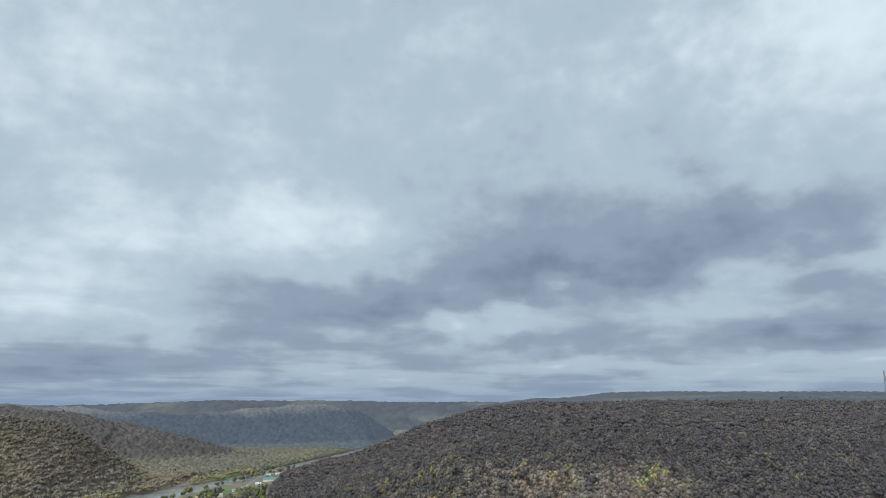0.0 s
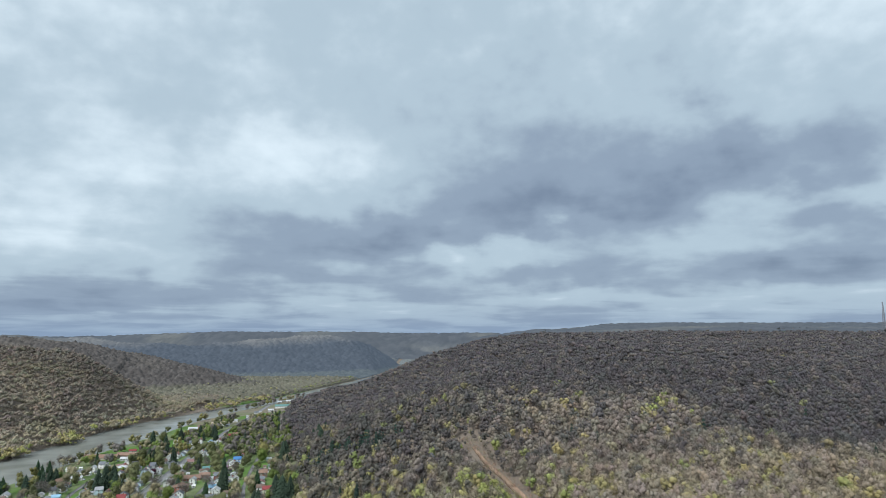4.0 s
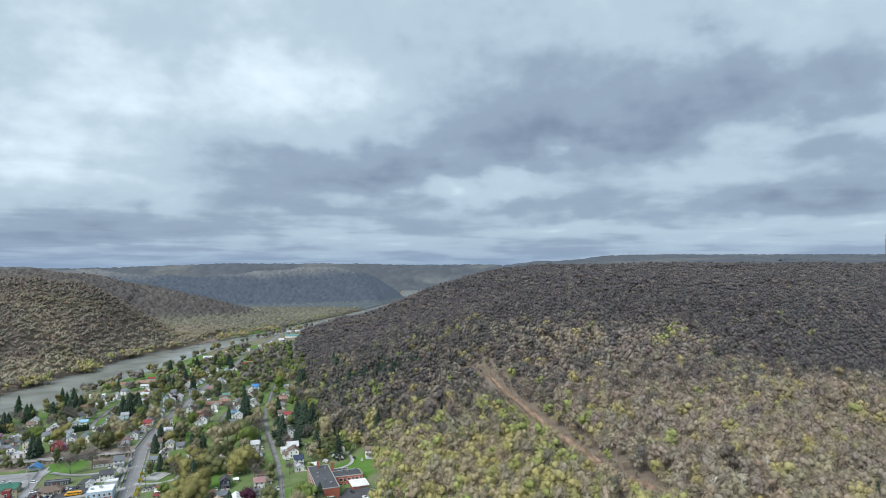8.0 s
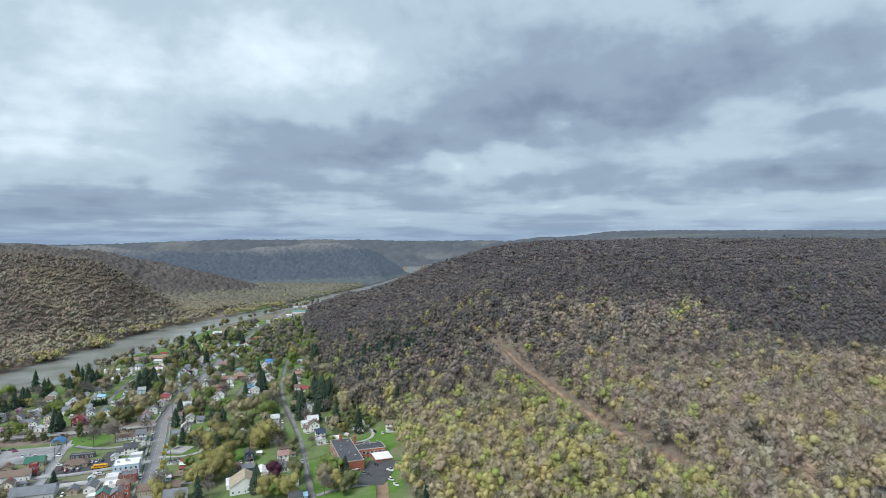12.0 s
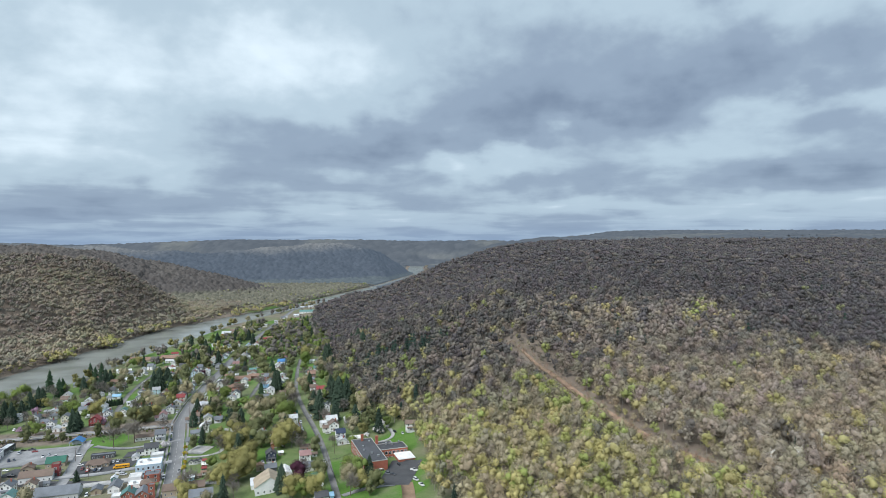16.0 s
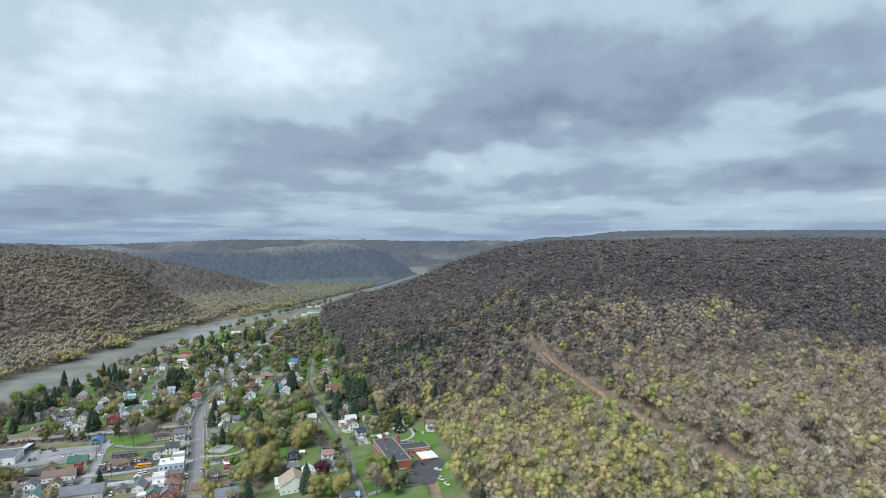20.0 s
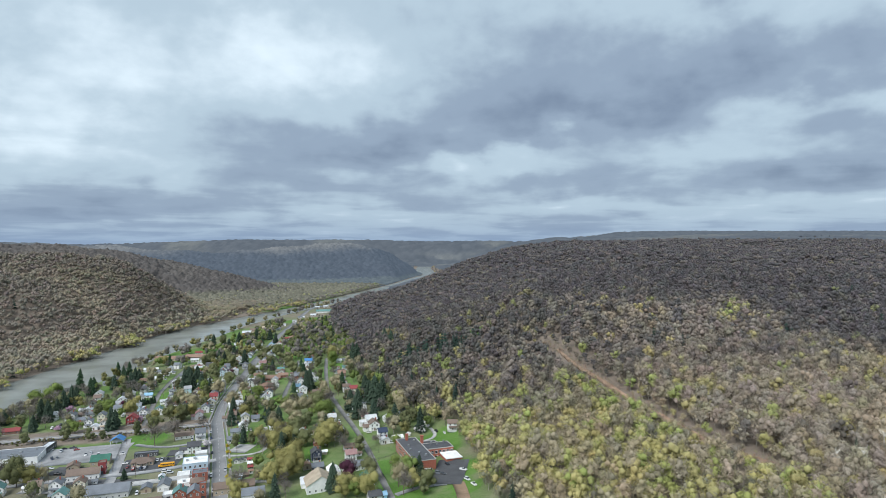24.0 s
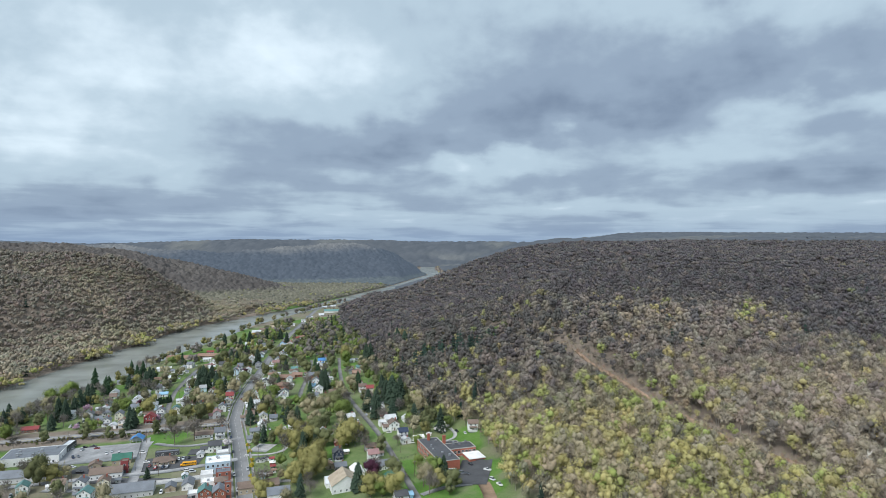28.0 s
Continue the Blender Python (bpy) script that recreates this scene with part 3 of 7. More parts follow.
def hill_share(x, y, z):
    n = len(x)
    w = np.tile((0.33, 0.27, 0.17, 0.1, 0.03, 0.06, 0.06, 0.012), (n, 1))
    c, side, _ = along(x, y, CLEARING)
    low = smooth(85, 40, z) * smooth(560, 430, y) * smooth(112, 50, x + 0.25 * (y - 380)) * (0.55 + 0.45 * wave(x, y, 34, 9))
    w[:, 3] += 1.0 * low
    w[:, 4] += 1.15 * low
    w[:, 2] += 0.4 * low
    pt = smooth(0.15, 0.6, wave(x, y, 60, 3))
    w[:, 2] += 0.45 * pt
    w[:, 3] += 0.14 * pt
    tan = smooth(70, 95, z) * smooth(125, 100, z)
    w[:, 2] += 0.25 * tan
    # cloud shade over the upper woods, put into the leaf colours as darker tones
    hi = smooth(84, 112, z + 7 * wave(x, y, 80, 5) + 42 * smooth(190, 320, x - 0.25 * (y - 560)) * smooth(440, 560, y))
    half_up = smooth(430, 580, y)
    w[:, 0] *= 1 - 0.55 * half_up
    w[:, 1] += 0.5 * half_up
    w[:, 2] *= 1 - 0.5 * half_up
    w[:, 3] *= 1 - 0.25 * half_up
    w[:, 5] += 0.3 * half_up
    w[:, 3:5] *= (1 - 0.7 * smooth(850, 1000, y))[:, None]
    # the western flank is toned darker as well
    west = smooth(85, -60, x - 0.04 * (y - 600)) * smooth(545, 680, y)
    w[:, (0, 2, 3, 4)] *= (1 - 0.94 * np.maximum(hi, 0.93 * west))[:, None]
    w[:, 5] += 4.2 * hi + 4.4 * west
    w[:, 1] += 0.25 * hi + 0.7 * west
    w[:, 2] += 0.06 * west
    w[:, 4] += 0.22 * west * smooth(900, 760, y)
    w[:, 3] += 0.3 * west * smooth(900, 760, y)
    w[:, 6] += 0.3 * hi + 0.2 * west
    w[:, 7] += 0.25 * smooth(0.55, 0.8, wave(x, y, 75, 11)) * (x > 150)
    front = smooth(30, 90, x) * smooth(540, 440, y)
    w[:, 0] += 0.6 * front
    w[:, 2] += 0.9 * front
    w[:, 3] += 0.35 * front
    skirt = smooth(-90, -50, x) * smooth(30, 0, x) * smooth(470, 430, y)
    w[:, 3] += 1.2 * skirt
    w[:, 2] += 0.8 * skirt
    # greener growth at the foot of the hill, with evergreens
    dt, st, _ = along(x, y, TOE)
    foot = smooth(95, 25, dt) * smooth(520, 580, y) * smooth(1250, 1000, y)
    w[:, 7] += 0.4 * foot
    w[:, 4] += 0.3 * foot * smooth(900, 700, y)
    w[:, 3] += 0.2 * foot * smooth(900, 700, y)
    w[:, 5] += 0.5 * foot
    # the hemlock stand above the village
    u, v = 0.96 * (x + 113) - 0.27 * (y - 685), 0.27 * (x + 113) + 0.96 * (y - 685)
    w[:, 7] += 40 * smooth(1.05, 0.6, np.hypot(u / 66, v / 15))
    return w


def canopy(name, x0, x1, y0, y1, gap, crown, keep, h, deep, colour, material, label, category):
    """The closed roof of woods far off: one skin over the hill, domed over every crown and sunk between them."""
    rng = np.random.default_rng(17)
    X, Y = np.meshgrid(np.arange(x0, x1, gap), np.arange(y0, y1, gap))
    ny, nx = X.shape
    X = X + rng.uniform(-0.3, 0.3, X.shape) * gap
    Y = Y + rng.uniform(-0.3, 0.3, X.shape) * gap
    x, y = X.ravel(), Y.ravel()
    ok = (x > -190 - 0.8 * y) & (x < 80 + 0.8 * y)
    ok[ok] = keep(x[ok], y[ok])
    z = np.zeros(len(x))
    z[ok] = land(x[ok], y[ok])
    g = ok.reshape(X.shape)
    edge = np.zeros(X.shape, bool)
    edge[1:-1, 1:-1] = g[1:-1, 1:-1] & g[:-2, 1:-1] & g[2:, 1:-1] & g[1:-1, :-2] & g[1:-1, 2:]
    idx = np.arange(nx * ny).reshape(ny, nx)
    F = np.stack([idx[:-1, :-1], idx[:-1, 1:], idx[1:, 1:], idx[1:, :-1]], -1).reshape(-1, 4)
    F = F[ok[F].all(1)]
    F = np.r_[F[:, (0, 1, 2)], F[:, (0, 2, 3)]]
    used = np.unique(F)
    back = np.full(len(x), -1)
    back[used] = np.arange(len(used))
    x, y, z, inner = x[used], y[used], z[used], edge.ravel()[used]
    # crowns stand on a jittered lattice; each place belongs to the crown that is highest there
    mx, my = int((x1 - x0) / crown) + 4, int((y1 - y0) / crown) + 4
    cx, cy, ch, cr, ct = (rng.uniform(lo, hi, (my, mx)) for lo, hi in ((-0.45, 0.45), (-0.45, 0.45), (0.72, 1.25), (0.52, 0.8), (0.78, 1.24)))
    i0, j0 = ((x - x0) / crown).astype(int) + 1, ((y - y0) / crown).astype(int) + 1
    top, tone = np.full(len(x), -9.0), np.ones(len(x))
    for di in (-1, 0, 1):
        for dj in (-1, 0, 1):
            i, j = np.clip(i0 + di, 0, mx - 1), np.clip(j0 + dj, 0, my - 1)
            px, py = x0 + (i - 0.5 + cx[j, i]) * crown, y0 + (j - 0.5 + cy[j, i]) * crown
            q = ((x - px) ** 2 + (y - py) ** 2) / (cr[j, i] * crown) ** 2
            v = h * ch[j, i] - deep * q
            tone = np.where(v > top, ct[j, i], tone)
            top = np.maximum(top, v)
    dr, _, (half,) = along(x, y, RIVER)
    top = np.where(inner, (0.4 + 0.6 * smooth(4, 55, dr - half)) * (np.maximum(top, 0.15 * h) + rng.normal(size=len(x)) * 0.1 * h), -1.0)
    tint_ = colour(x, y, z) * tone[:, None] * rng.uniform(0.92, 1.08, (len(x), 1))
    ob = link_mesh(name, np.c_[x, y, z + top], back[F], [material], attrs={"tone": np.clip(tint_, 0.01, 1)})
    return tagged(ob, label, category, kind="stuff")


def woods():
    rng = np.random.default_rng(5)
    leafset = woods_material("woodland")
    near = [broadleaf(s, 14.0 + s, 5.0 + 0.3 * s, 6, 60, 330 + 30 * (s % 3), 0.41, low=0.24, lob=9, full=0.45) for s in range(5)] + [broadleaf(20 + s, 14 + s, 5.2 + 0.3 * s, 3, 14, 370, 0.44, low=0.24, lob=9, full=0.52) for s in range(3)] + [conifer(31, 18, 4.0, 9, 9)]
    mid = [broadleaf(40 + s, 13 + s, 5.7 + 0.2 * s, 2, 14, 125, 0.63, low=0.28, lob=7, full=0.5) for s in range(4)] + [broadleaf(50 + s, 14, 5.7, 2, 4, 125, 0.67, low=0.28, lob=7, full=0.55) for s in range(2)] + [conifer(32, 18, 4.4, 6, 7)]
    far = [far_crown(60 + s, 13 + s, 6.0, 24, 1.2) for s in range(4)] + [conifer(33, 17, 3.8, 4, 5)]
    last = [far_crown(64 + s, 13 + s, 6.2, 9, 1.7) for s in range(4)] + [conifer(33, 17, 3.8, 3, 4)]
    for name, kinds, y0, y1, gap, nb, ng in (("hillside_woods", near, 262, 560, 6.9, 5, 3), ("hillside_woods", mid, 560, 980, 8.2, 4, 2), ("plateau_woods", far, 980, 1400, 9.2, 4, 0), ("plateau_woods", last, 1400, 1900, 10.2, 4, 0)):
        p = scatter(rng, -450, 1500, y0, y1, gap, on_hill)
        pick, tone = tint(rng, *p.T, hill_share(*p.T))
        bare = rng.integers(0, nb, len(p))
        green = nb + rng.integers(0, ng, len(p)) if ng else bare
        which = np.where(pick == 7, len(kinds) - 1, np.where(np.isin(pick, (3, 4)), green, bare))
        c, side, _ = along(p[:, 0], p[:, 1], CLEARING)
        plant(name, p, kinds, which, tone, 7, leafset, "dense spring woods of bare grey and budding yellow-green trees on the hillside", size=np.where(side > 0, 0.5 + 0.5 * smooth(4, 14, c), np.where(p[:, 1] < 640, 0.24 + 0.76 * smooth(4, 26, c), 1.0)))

    def left(x, y):
        d, s, (h,) = along(x, y, RIVER)
        return (s < 0) & (d > h + 2)
    farl = [far_crown(70 + s, 12.5 + 0.8 * s, 6.2, 36, 1.0) for s in range(4)] + [conifer(34, 17, 3.8, 5, 6)]

    p = scatter(rng, -1700, -600, 560, 1720, 8.4, left)
    x, y, z = p.T
    # lit and dim patches of the slope are put into the leaf colour by noise
    hi, lit, dim, low = (v[:, None] for v in (smooth(70, 135, z), smooth(-0.1, 0.6, wave(x, y, 70, 2)), smooth(0.0, 0.6, wave(x, y, 95, 8)), smooth(24, 3, z)))
    tone = np.array((0.228, 0.2, 0.163)) + lit * (1 - 0.4 * hi) * np.array((0.07, 0.06, 0.03)) - dim * np.array((0.06, 0.052, 0.044)) + low * np.array((0.06, 0.06, 0.035))
    tone = tone * rng.uniform(0.86, 1.18, (len(p), 1)) * rng.uniform(0.94, 1.06, (len(p), 3))
    evergreen = rng.uniform(size=len(p)) < 0.004 + 0.05 * smooth(0.5, 0.8, wave(x, y, 60, 13))
    tone[evergreen] = PALE[7]
    plant("riverside_hill_woods", p, farl, np.where(evergreen, 4, rng.integers(0, 4, len(p))), tone, 8, leafset, "tan and brown budding woods on the steep hill across the river")
    # low growth and tall willows of the flood plain
    def plain(x, y):
        d, s, (h,) = along(x, y, RIVER)
        return (s < 0) & (d > h + 3) & (land(x, y) < 13)
    p = scatter(rng, -800, -260, 1560, 2480, 8.5, plain)
    pick, tone = tint(rng, *p.T, np.tile((0.5, 0.4, 0.5, 0.4, 0.12, 0.1, 0.05, 0.02), (len(p), 1)))
    which = np.where(pick == 7, 4, rng.integers(0, 4, len(p)))
    plant("floodplain_woods", p, last, which, tone * (0.8, 0.88, 0.95), 15, leafset, "pale budding trees on the flood plain across the river", size=rng.uniform(0.4, 0.85, len(p)))
    def near_side(x, y):
        d, s, (h,) = along(x, y, RIVER)
        t, ts, _ = along(x, y, TOE)
        m, _, _ = along(x, y, MAIN)
        return (s > 0) & (d > h + 1) & (t * ts < 6) & ((m > 16) | (y > 1800)) & (np.hypot(x + 415, y - 1690) > 45)
    low_kit = [puff(80 + s, 13, 6.5) for s in range(4)] + [conifer(33, 17, 3.8, 3, 4)]
    p = scatter(rng, -560, 200, 1480, 4400, 9.0, near_side)
    pick, tone = tint(rng, *p.T, np.tile((0.3, 0.5, 0.35, 0.06, 0.0, 0.5, 0.05, 0.12), (len(p), 1)))
    plant("riverside_scrub", p, low_kit, np.where(pick == 7, 4, rng.integers(0, 4, len(p))), tone * 0.8, 18, leafset, "low brown and olive scrub between hill and river", size=rng.uniform(0.1, 0.24, len(p)) + 0.5 * smooth(2700, 2900, p[:, 1]) * rng.uniform(0, 1, len(p)))
    q = np.r_[rng.uniform(520, 1750, 120), (rng.choice(np.array([640, 735, 925, 935, 1040, 1050, 1062, 1205, 1222, 1240, 1330, 1480, 1560, 1700]), 330) + rng.normal(size=330) * 11)]
    cx, hw = (np.interp(q, [r[1] for r in RIVER], [r[k] for r in RIVER]) for k in (0, 2))
    cx = cx - hw + np.where(np.arange(len(q)) < 120, -rng.uniform(-1, 9, len(q)), np.abs(rng.normal(size=len(q))) * 11 - 5)
    p = np.c_[cx, q, land(cx, q)]
    pick, tone = tint(rng, *p.T, np.tile((0.25, 0.1, 0.7, 0.7, 0.16, 0.0, 0.0, 0.0), (len(p), 1)))
    p[:, 2] = np.maximum(p[:, 2], -6.3)
    plant("riverbank_willows", p, farl, rng.integers(0, 4, len(p)), tone * 0.95, 16, leafset, "rounded yellow-tan willows leaning along the far river bank", size=rng.uniform(0.6, 1.15, len(p)))
    canopy("far_spur_woods", -2700, -330, 1690, 2440, 3.2, 10.5, left, 13, 6.5, lambda x, y, z: np.array((0.105, 0.096, 0.09)) + 0.07 * smooth(14, 2, z + 4 * wave(x, y, 45, 4))[:, None] * np.array((0.8, 0.85, 0.4)) + 0.035 * smooth(0, 0.8, wave(x, y, 120, 3))[:, None] * np.array((1, 0.9, 0.6)),
           woods_material("far_woods"), "brown budding woods on a far spur above the river", "woods")
    # distant haze is put into the bluish leaf colour and the emission
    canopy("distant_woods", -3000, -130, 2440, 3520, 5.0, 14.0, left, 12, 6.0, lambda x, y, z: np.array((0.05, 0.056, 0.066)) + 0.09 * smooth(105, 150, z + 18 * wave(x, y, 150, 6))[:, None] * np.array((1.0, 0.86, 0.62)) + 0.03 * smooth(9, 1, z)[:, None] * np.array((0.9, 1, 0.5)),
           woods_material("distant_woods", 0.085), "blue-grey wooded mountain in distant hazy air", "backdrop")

    def rest(x, y):
        d, s, (h,) = along(x, y, RIVER)
        t, ts, _ = along(x, y, TOE)
        field = smooth(0.5, 0.7, wave(x, y, 260, 7)) * (x > 500)
        return ((d > h + 15) | (y > 4420)) & (field < 0.5) & ((y > 3500) | (t * ts > 5)) & ((x > -300) | (y > 3500))
    # haze over the plateau is added as emission of the woods
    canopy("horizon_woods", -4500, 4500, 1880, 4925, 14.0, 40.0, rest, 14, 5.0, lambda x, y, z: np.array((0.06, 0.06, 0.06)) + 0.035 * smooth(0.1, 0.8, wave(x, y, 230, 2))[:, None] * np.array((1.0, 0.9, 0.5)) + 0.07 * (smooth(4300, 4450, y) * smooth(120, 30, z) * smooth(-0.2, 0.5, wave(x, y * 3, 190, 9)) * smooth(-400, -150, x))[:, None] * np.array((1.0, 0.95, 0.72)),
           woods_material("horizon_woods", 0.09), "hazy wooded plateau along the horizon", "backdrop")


woods()


# ---- parts and houses ----
TONES = {
    "white": (0.8, 0.8, 0.785), "cream": (0.68, 0.64, 0.53), "grey": (0.4, 0.41, 0.42), "tan": (0.42, 0.35, 0.26), "brick": (0.33, 0.12, 0.085), "red": (0.27, 0.065, 0.065),
    "brown": (0.2, 0.15, 0.12), "navy": (0.045, 0.06, 0.10), "paleblue": (0.50, 0.62, 0.70), "blue": (0.08, 0.22, 0.45), "green": (0.05, 0.15, 0.11), "teal": (0.13, 0.25, 0.235), "dark": (0.09, 0.093, 0.1),
    "slate": (0.18, 0.195, 0.215), "silver": (0.6, 0.62, 0.64), "pink": (0.33, 0.2, 0.19), "rust": (0.27, 0.175, 0.13), "black": (0.02, 0.02, 0.022), "yellow": (0.72, 0.36, 0.02), "orange": (0.6, 0.2, 0.03),
    "lightgrey": (0.56, 0.57, 0.57), "sky": (0.3, 0.5, 0.66), "concrete": (0.42, 0.41, 0.38)}
SAY = {"paleblue": "pale blue", "lightgrey": "light grey", "sky": "light blue", "dark": "dark grey", "silver": "silver-grey", "slate": "slate-grey", "rust": "rust-brown", "brick": "red brick", "tan": "tan-brown"}


def say(tone):
    return SAY.get(tone, tone)


def paint(tone):
    return mat("wall_" + tone, TONES[tone], 0.8, 0.12, 0.8, bump=0.05, per=0.08, stain=0.1)


def roofing(tone):
    return mat("roof_" + tone, TONES[tone], 0.75, 0.2, 0.7, bump=0.2, per=0.12, stain=0.14)


GLASS = mat("window_glass", (0.03, 0.04, 0.05), 0.08, 0.1, 2.0, bump=0.0, spec=0.6)
TRIM = mat("white_trim", (0.72, 0.72, 0.7), 0.6, 0.1, 0.5, bump=0.0)
METAL = mat("galvanised_metal", (0.45, 0.46, 0.47), 0.45, 0.12, 0.6, metal=0.7, bump=0.05)
TIMBER = mat("weathered_timber", (0.14, 0.11, 0.085), 0.9, 0.25, 0.3, bump=0.3)
TYRE = mat("tyre_rubber", (0.02, 0.02, 0.02), 0.9, 0.1, 0.1, bump=0.0)


def part(name, verts, faces, material, parent, label=""):
    me = bpy.data.meshes.new(name)
    me.from_pydata([tuple(v) for v in verts], [], [tuple(f) for f in faces])
    me.materials.append(material)
    me.update()
    ob = new(name, me)
    ob.parent = parent
    if label:
        ob["label"] = label
    return ob


def again(ob, parent, m):
    """A further alike piece on the same mesh."""
    o = new(ob.name.split(".")[0], ob.data)
    o.parent = parent
    o.matrix_basis = m
    return o


def box(x0, x1, y0, y1, z0, z1, o=0):
    v = [(x, y, z) for z in (z0, z1) for y in (y0, y1) for x in (x0, x1)]
    f = [(0, 2, 3, 1), (4, 5, 7, 6), (0, 1, 5, 4), (1, 3, 7, 5), (3, 2, 6, 7), (2, 0, 4, 6)]
    return v, [tuple(i + o for i in q) for q in f]


def boxes(*items):
    V, Fs = [], []
    for it in items:
        v, f = box(*it, o=len(V))
        V += v
        Fs += f
    return V, Fs


def turn90(v, flip):
    return [(-y, x, z) for x, y, z in v] if flip else v


def gable_wall(w, d, h, rise):
    s = [(-d / 2, -1.2), (d / 2, -1.2), (d / 2, h), (0, h + rise), (-d / 2, h)]
    v = [(x, y, z) for x in (-w / 2, w / 2) for y, z in s]
    return v, [(0, 1, 2, 3, 4)[::-1], (5, 6, 7, 8, 9)] + [(i, (i + 1) % 5, 5 + (i + 1) % 5, 5 + i) for i in range(5)]


def gable_roof(w, d, h, rise, o=0.5, th=0.28):
    k = rise / (d / 2)
    s = [(-d / 2 - o, h - o * k), (0, h + rise), (d / 2 + o, h - o * k)]
    s = s + [(y, z + th) for y, z in s]
    v = [(x, y, z) for x in (-w / 2 - o, w / 2 + o) for y, z in s]
    f = [(0, 1, 4, 3), (1, 2, 5, 4)]
    f = f + [tuple(i + 6 for i in q[::-1]) for q in f]
    f += [(3, 4, 10, 9), (4, 5, 11, 10), (0, 6, 7, 1), (1, 7, 8, 2), (0, 3, 9, 6), (2, 8, 11, 5)]
    return v, f


def hip_roof(w, d, h, rise, o=0.6):
    a, b = w / 2 + o, d / 2 + o
    r = max(a - b, 0.4)
    v = [(-a, -b, h - 0.15), (a, -b, h - 0.15), (a, b, h - 0.15), (-a, b, h - 0.15), (-a, -b, h + 0.1), (a, -b, h + 0.1), (a, b, h + 0.1), (-a, b, h + 0.1), (-r, 0, h + rise), (r, 0, h + rise)]
    return v, [(3, 2, 1, 0), (0, 1, 5, 4), (1, 2, 6, 5), (2, 3, 7, 6), (3, 0, 4, 7), (4, 5, 9, 8), (5, 6, 9), (6, 7, 8, 9), (7, 4, 8)]


def window_mesh(w, h):
    key = f"window_{w}_{h}"
    if key not in SHARED:
        fw = 0.12
        v, f = boxes((-w / 2 - fw, -w / 2, -0.06, 0.08, -fw, h + fw), (w / 2, w / 2 + fw, -0.06, 0.08, -fw, h + fw), (-w / 2, w / 2, -0.06, 0.08, -fw, 0), (-w / 2, w / 2, -0.06, 0.08, h, h + fw), (-w / 2, w / 2, -0.05, 0.05, h / 2 - 0.05, h / 2 + 0.05))
        a = bpy.data.meshes.new("window")
        a.from_pydata(v, [], f)
        a.materials.append(TRIM)
        v, f = box(-w / 2, w / 2, -0.03, 0.06, 0, h)
        b = bpy.data.meshes.new("pane")
        b.from_pydata(v, [], f)
        b.materials.append(GLASS)
        SHARED[key] = (a, b)
    return SHARED[key]


SHARED = {}


def window(parent, x, y, z, rz, w=1.0, h=1.4):
    a, b = window_mesh(w, h)
    ob = new("window", a)
    ob.parent, ob.matrix_basis = parent, pose(x, y, z, 0, 0, rz)
    pn = new("pane", b)
    pn.parent = ob


def row_of_windows(parent, w, d, storeys, sh, sides="fblr", ww=1.0, wh=1.4, gap=2.8, skip=None, z0=0.9):
    for s in sides:
        run = w if s in "fb" else d
        n = max(int((run - 1.0) / gap), 1)
        for st in range(storeys):
            for i in range(n):
                q = (i - (n - 1) / 2) * (run / (n + 0.15))
                if skip and s == "f" and st == 0 and i == n // 2:
                    continue
                z = z0 + st * sh
                if s == "f":
                    window(parent, q, -d / 2, z, 0, ww, wh)
                elif s == "b":
                    window(parent, q, d / 2, z, 180, ww, wh)
                elif s == "l":
                    window(parent, -w / 2, q, z, -90, ww, wh)
                else:
                    window(parent, w / 2, q, z, 90, ww, wh)


def place(name, x, y, yaw, z=None, lift=0.0):
    ob = new(name)
    ob.empty_display_size = 0.2
    ob.matrix_basis = pose(x, y, float(land(x, y)) + lift if z is None else z, 0, 0, yaw)
    return ob


DRNG = random.Random(11)
HOMES = []
SPACE = []  # what stands where: x, y, radius


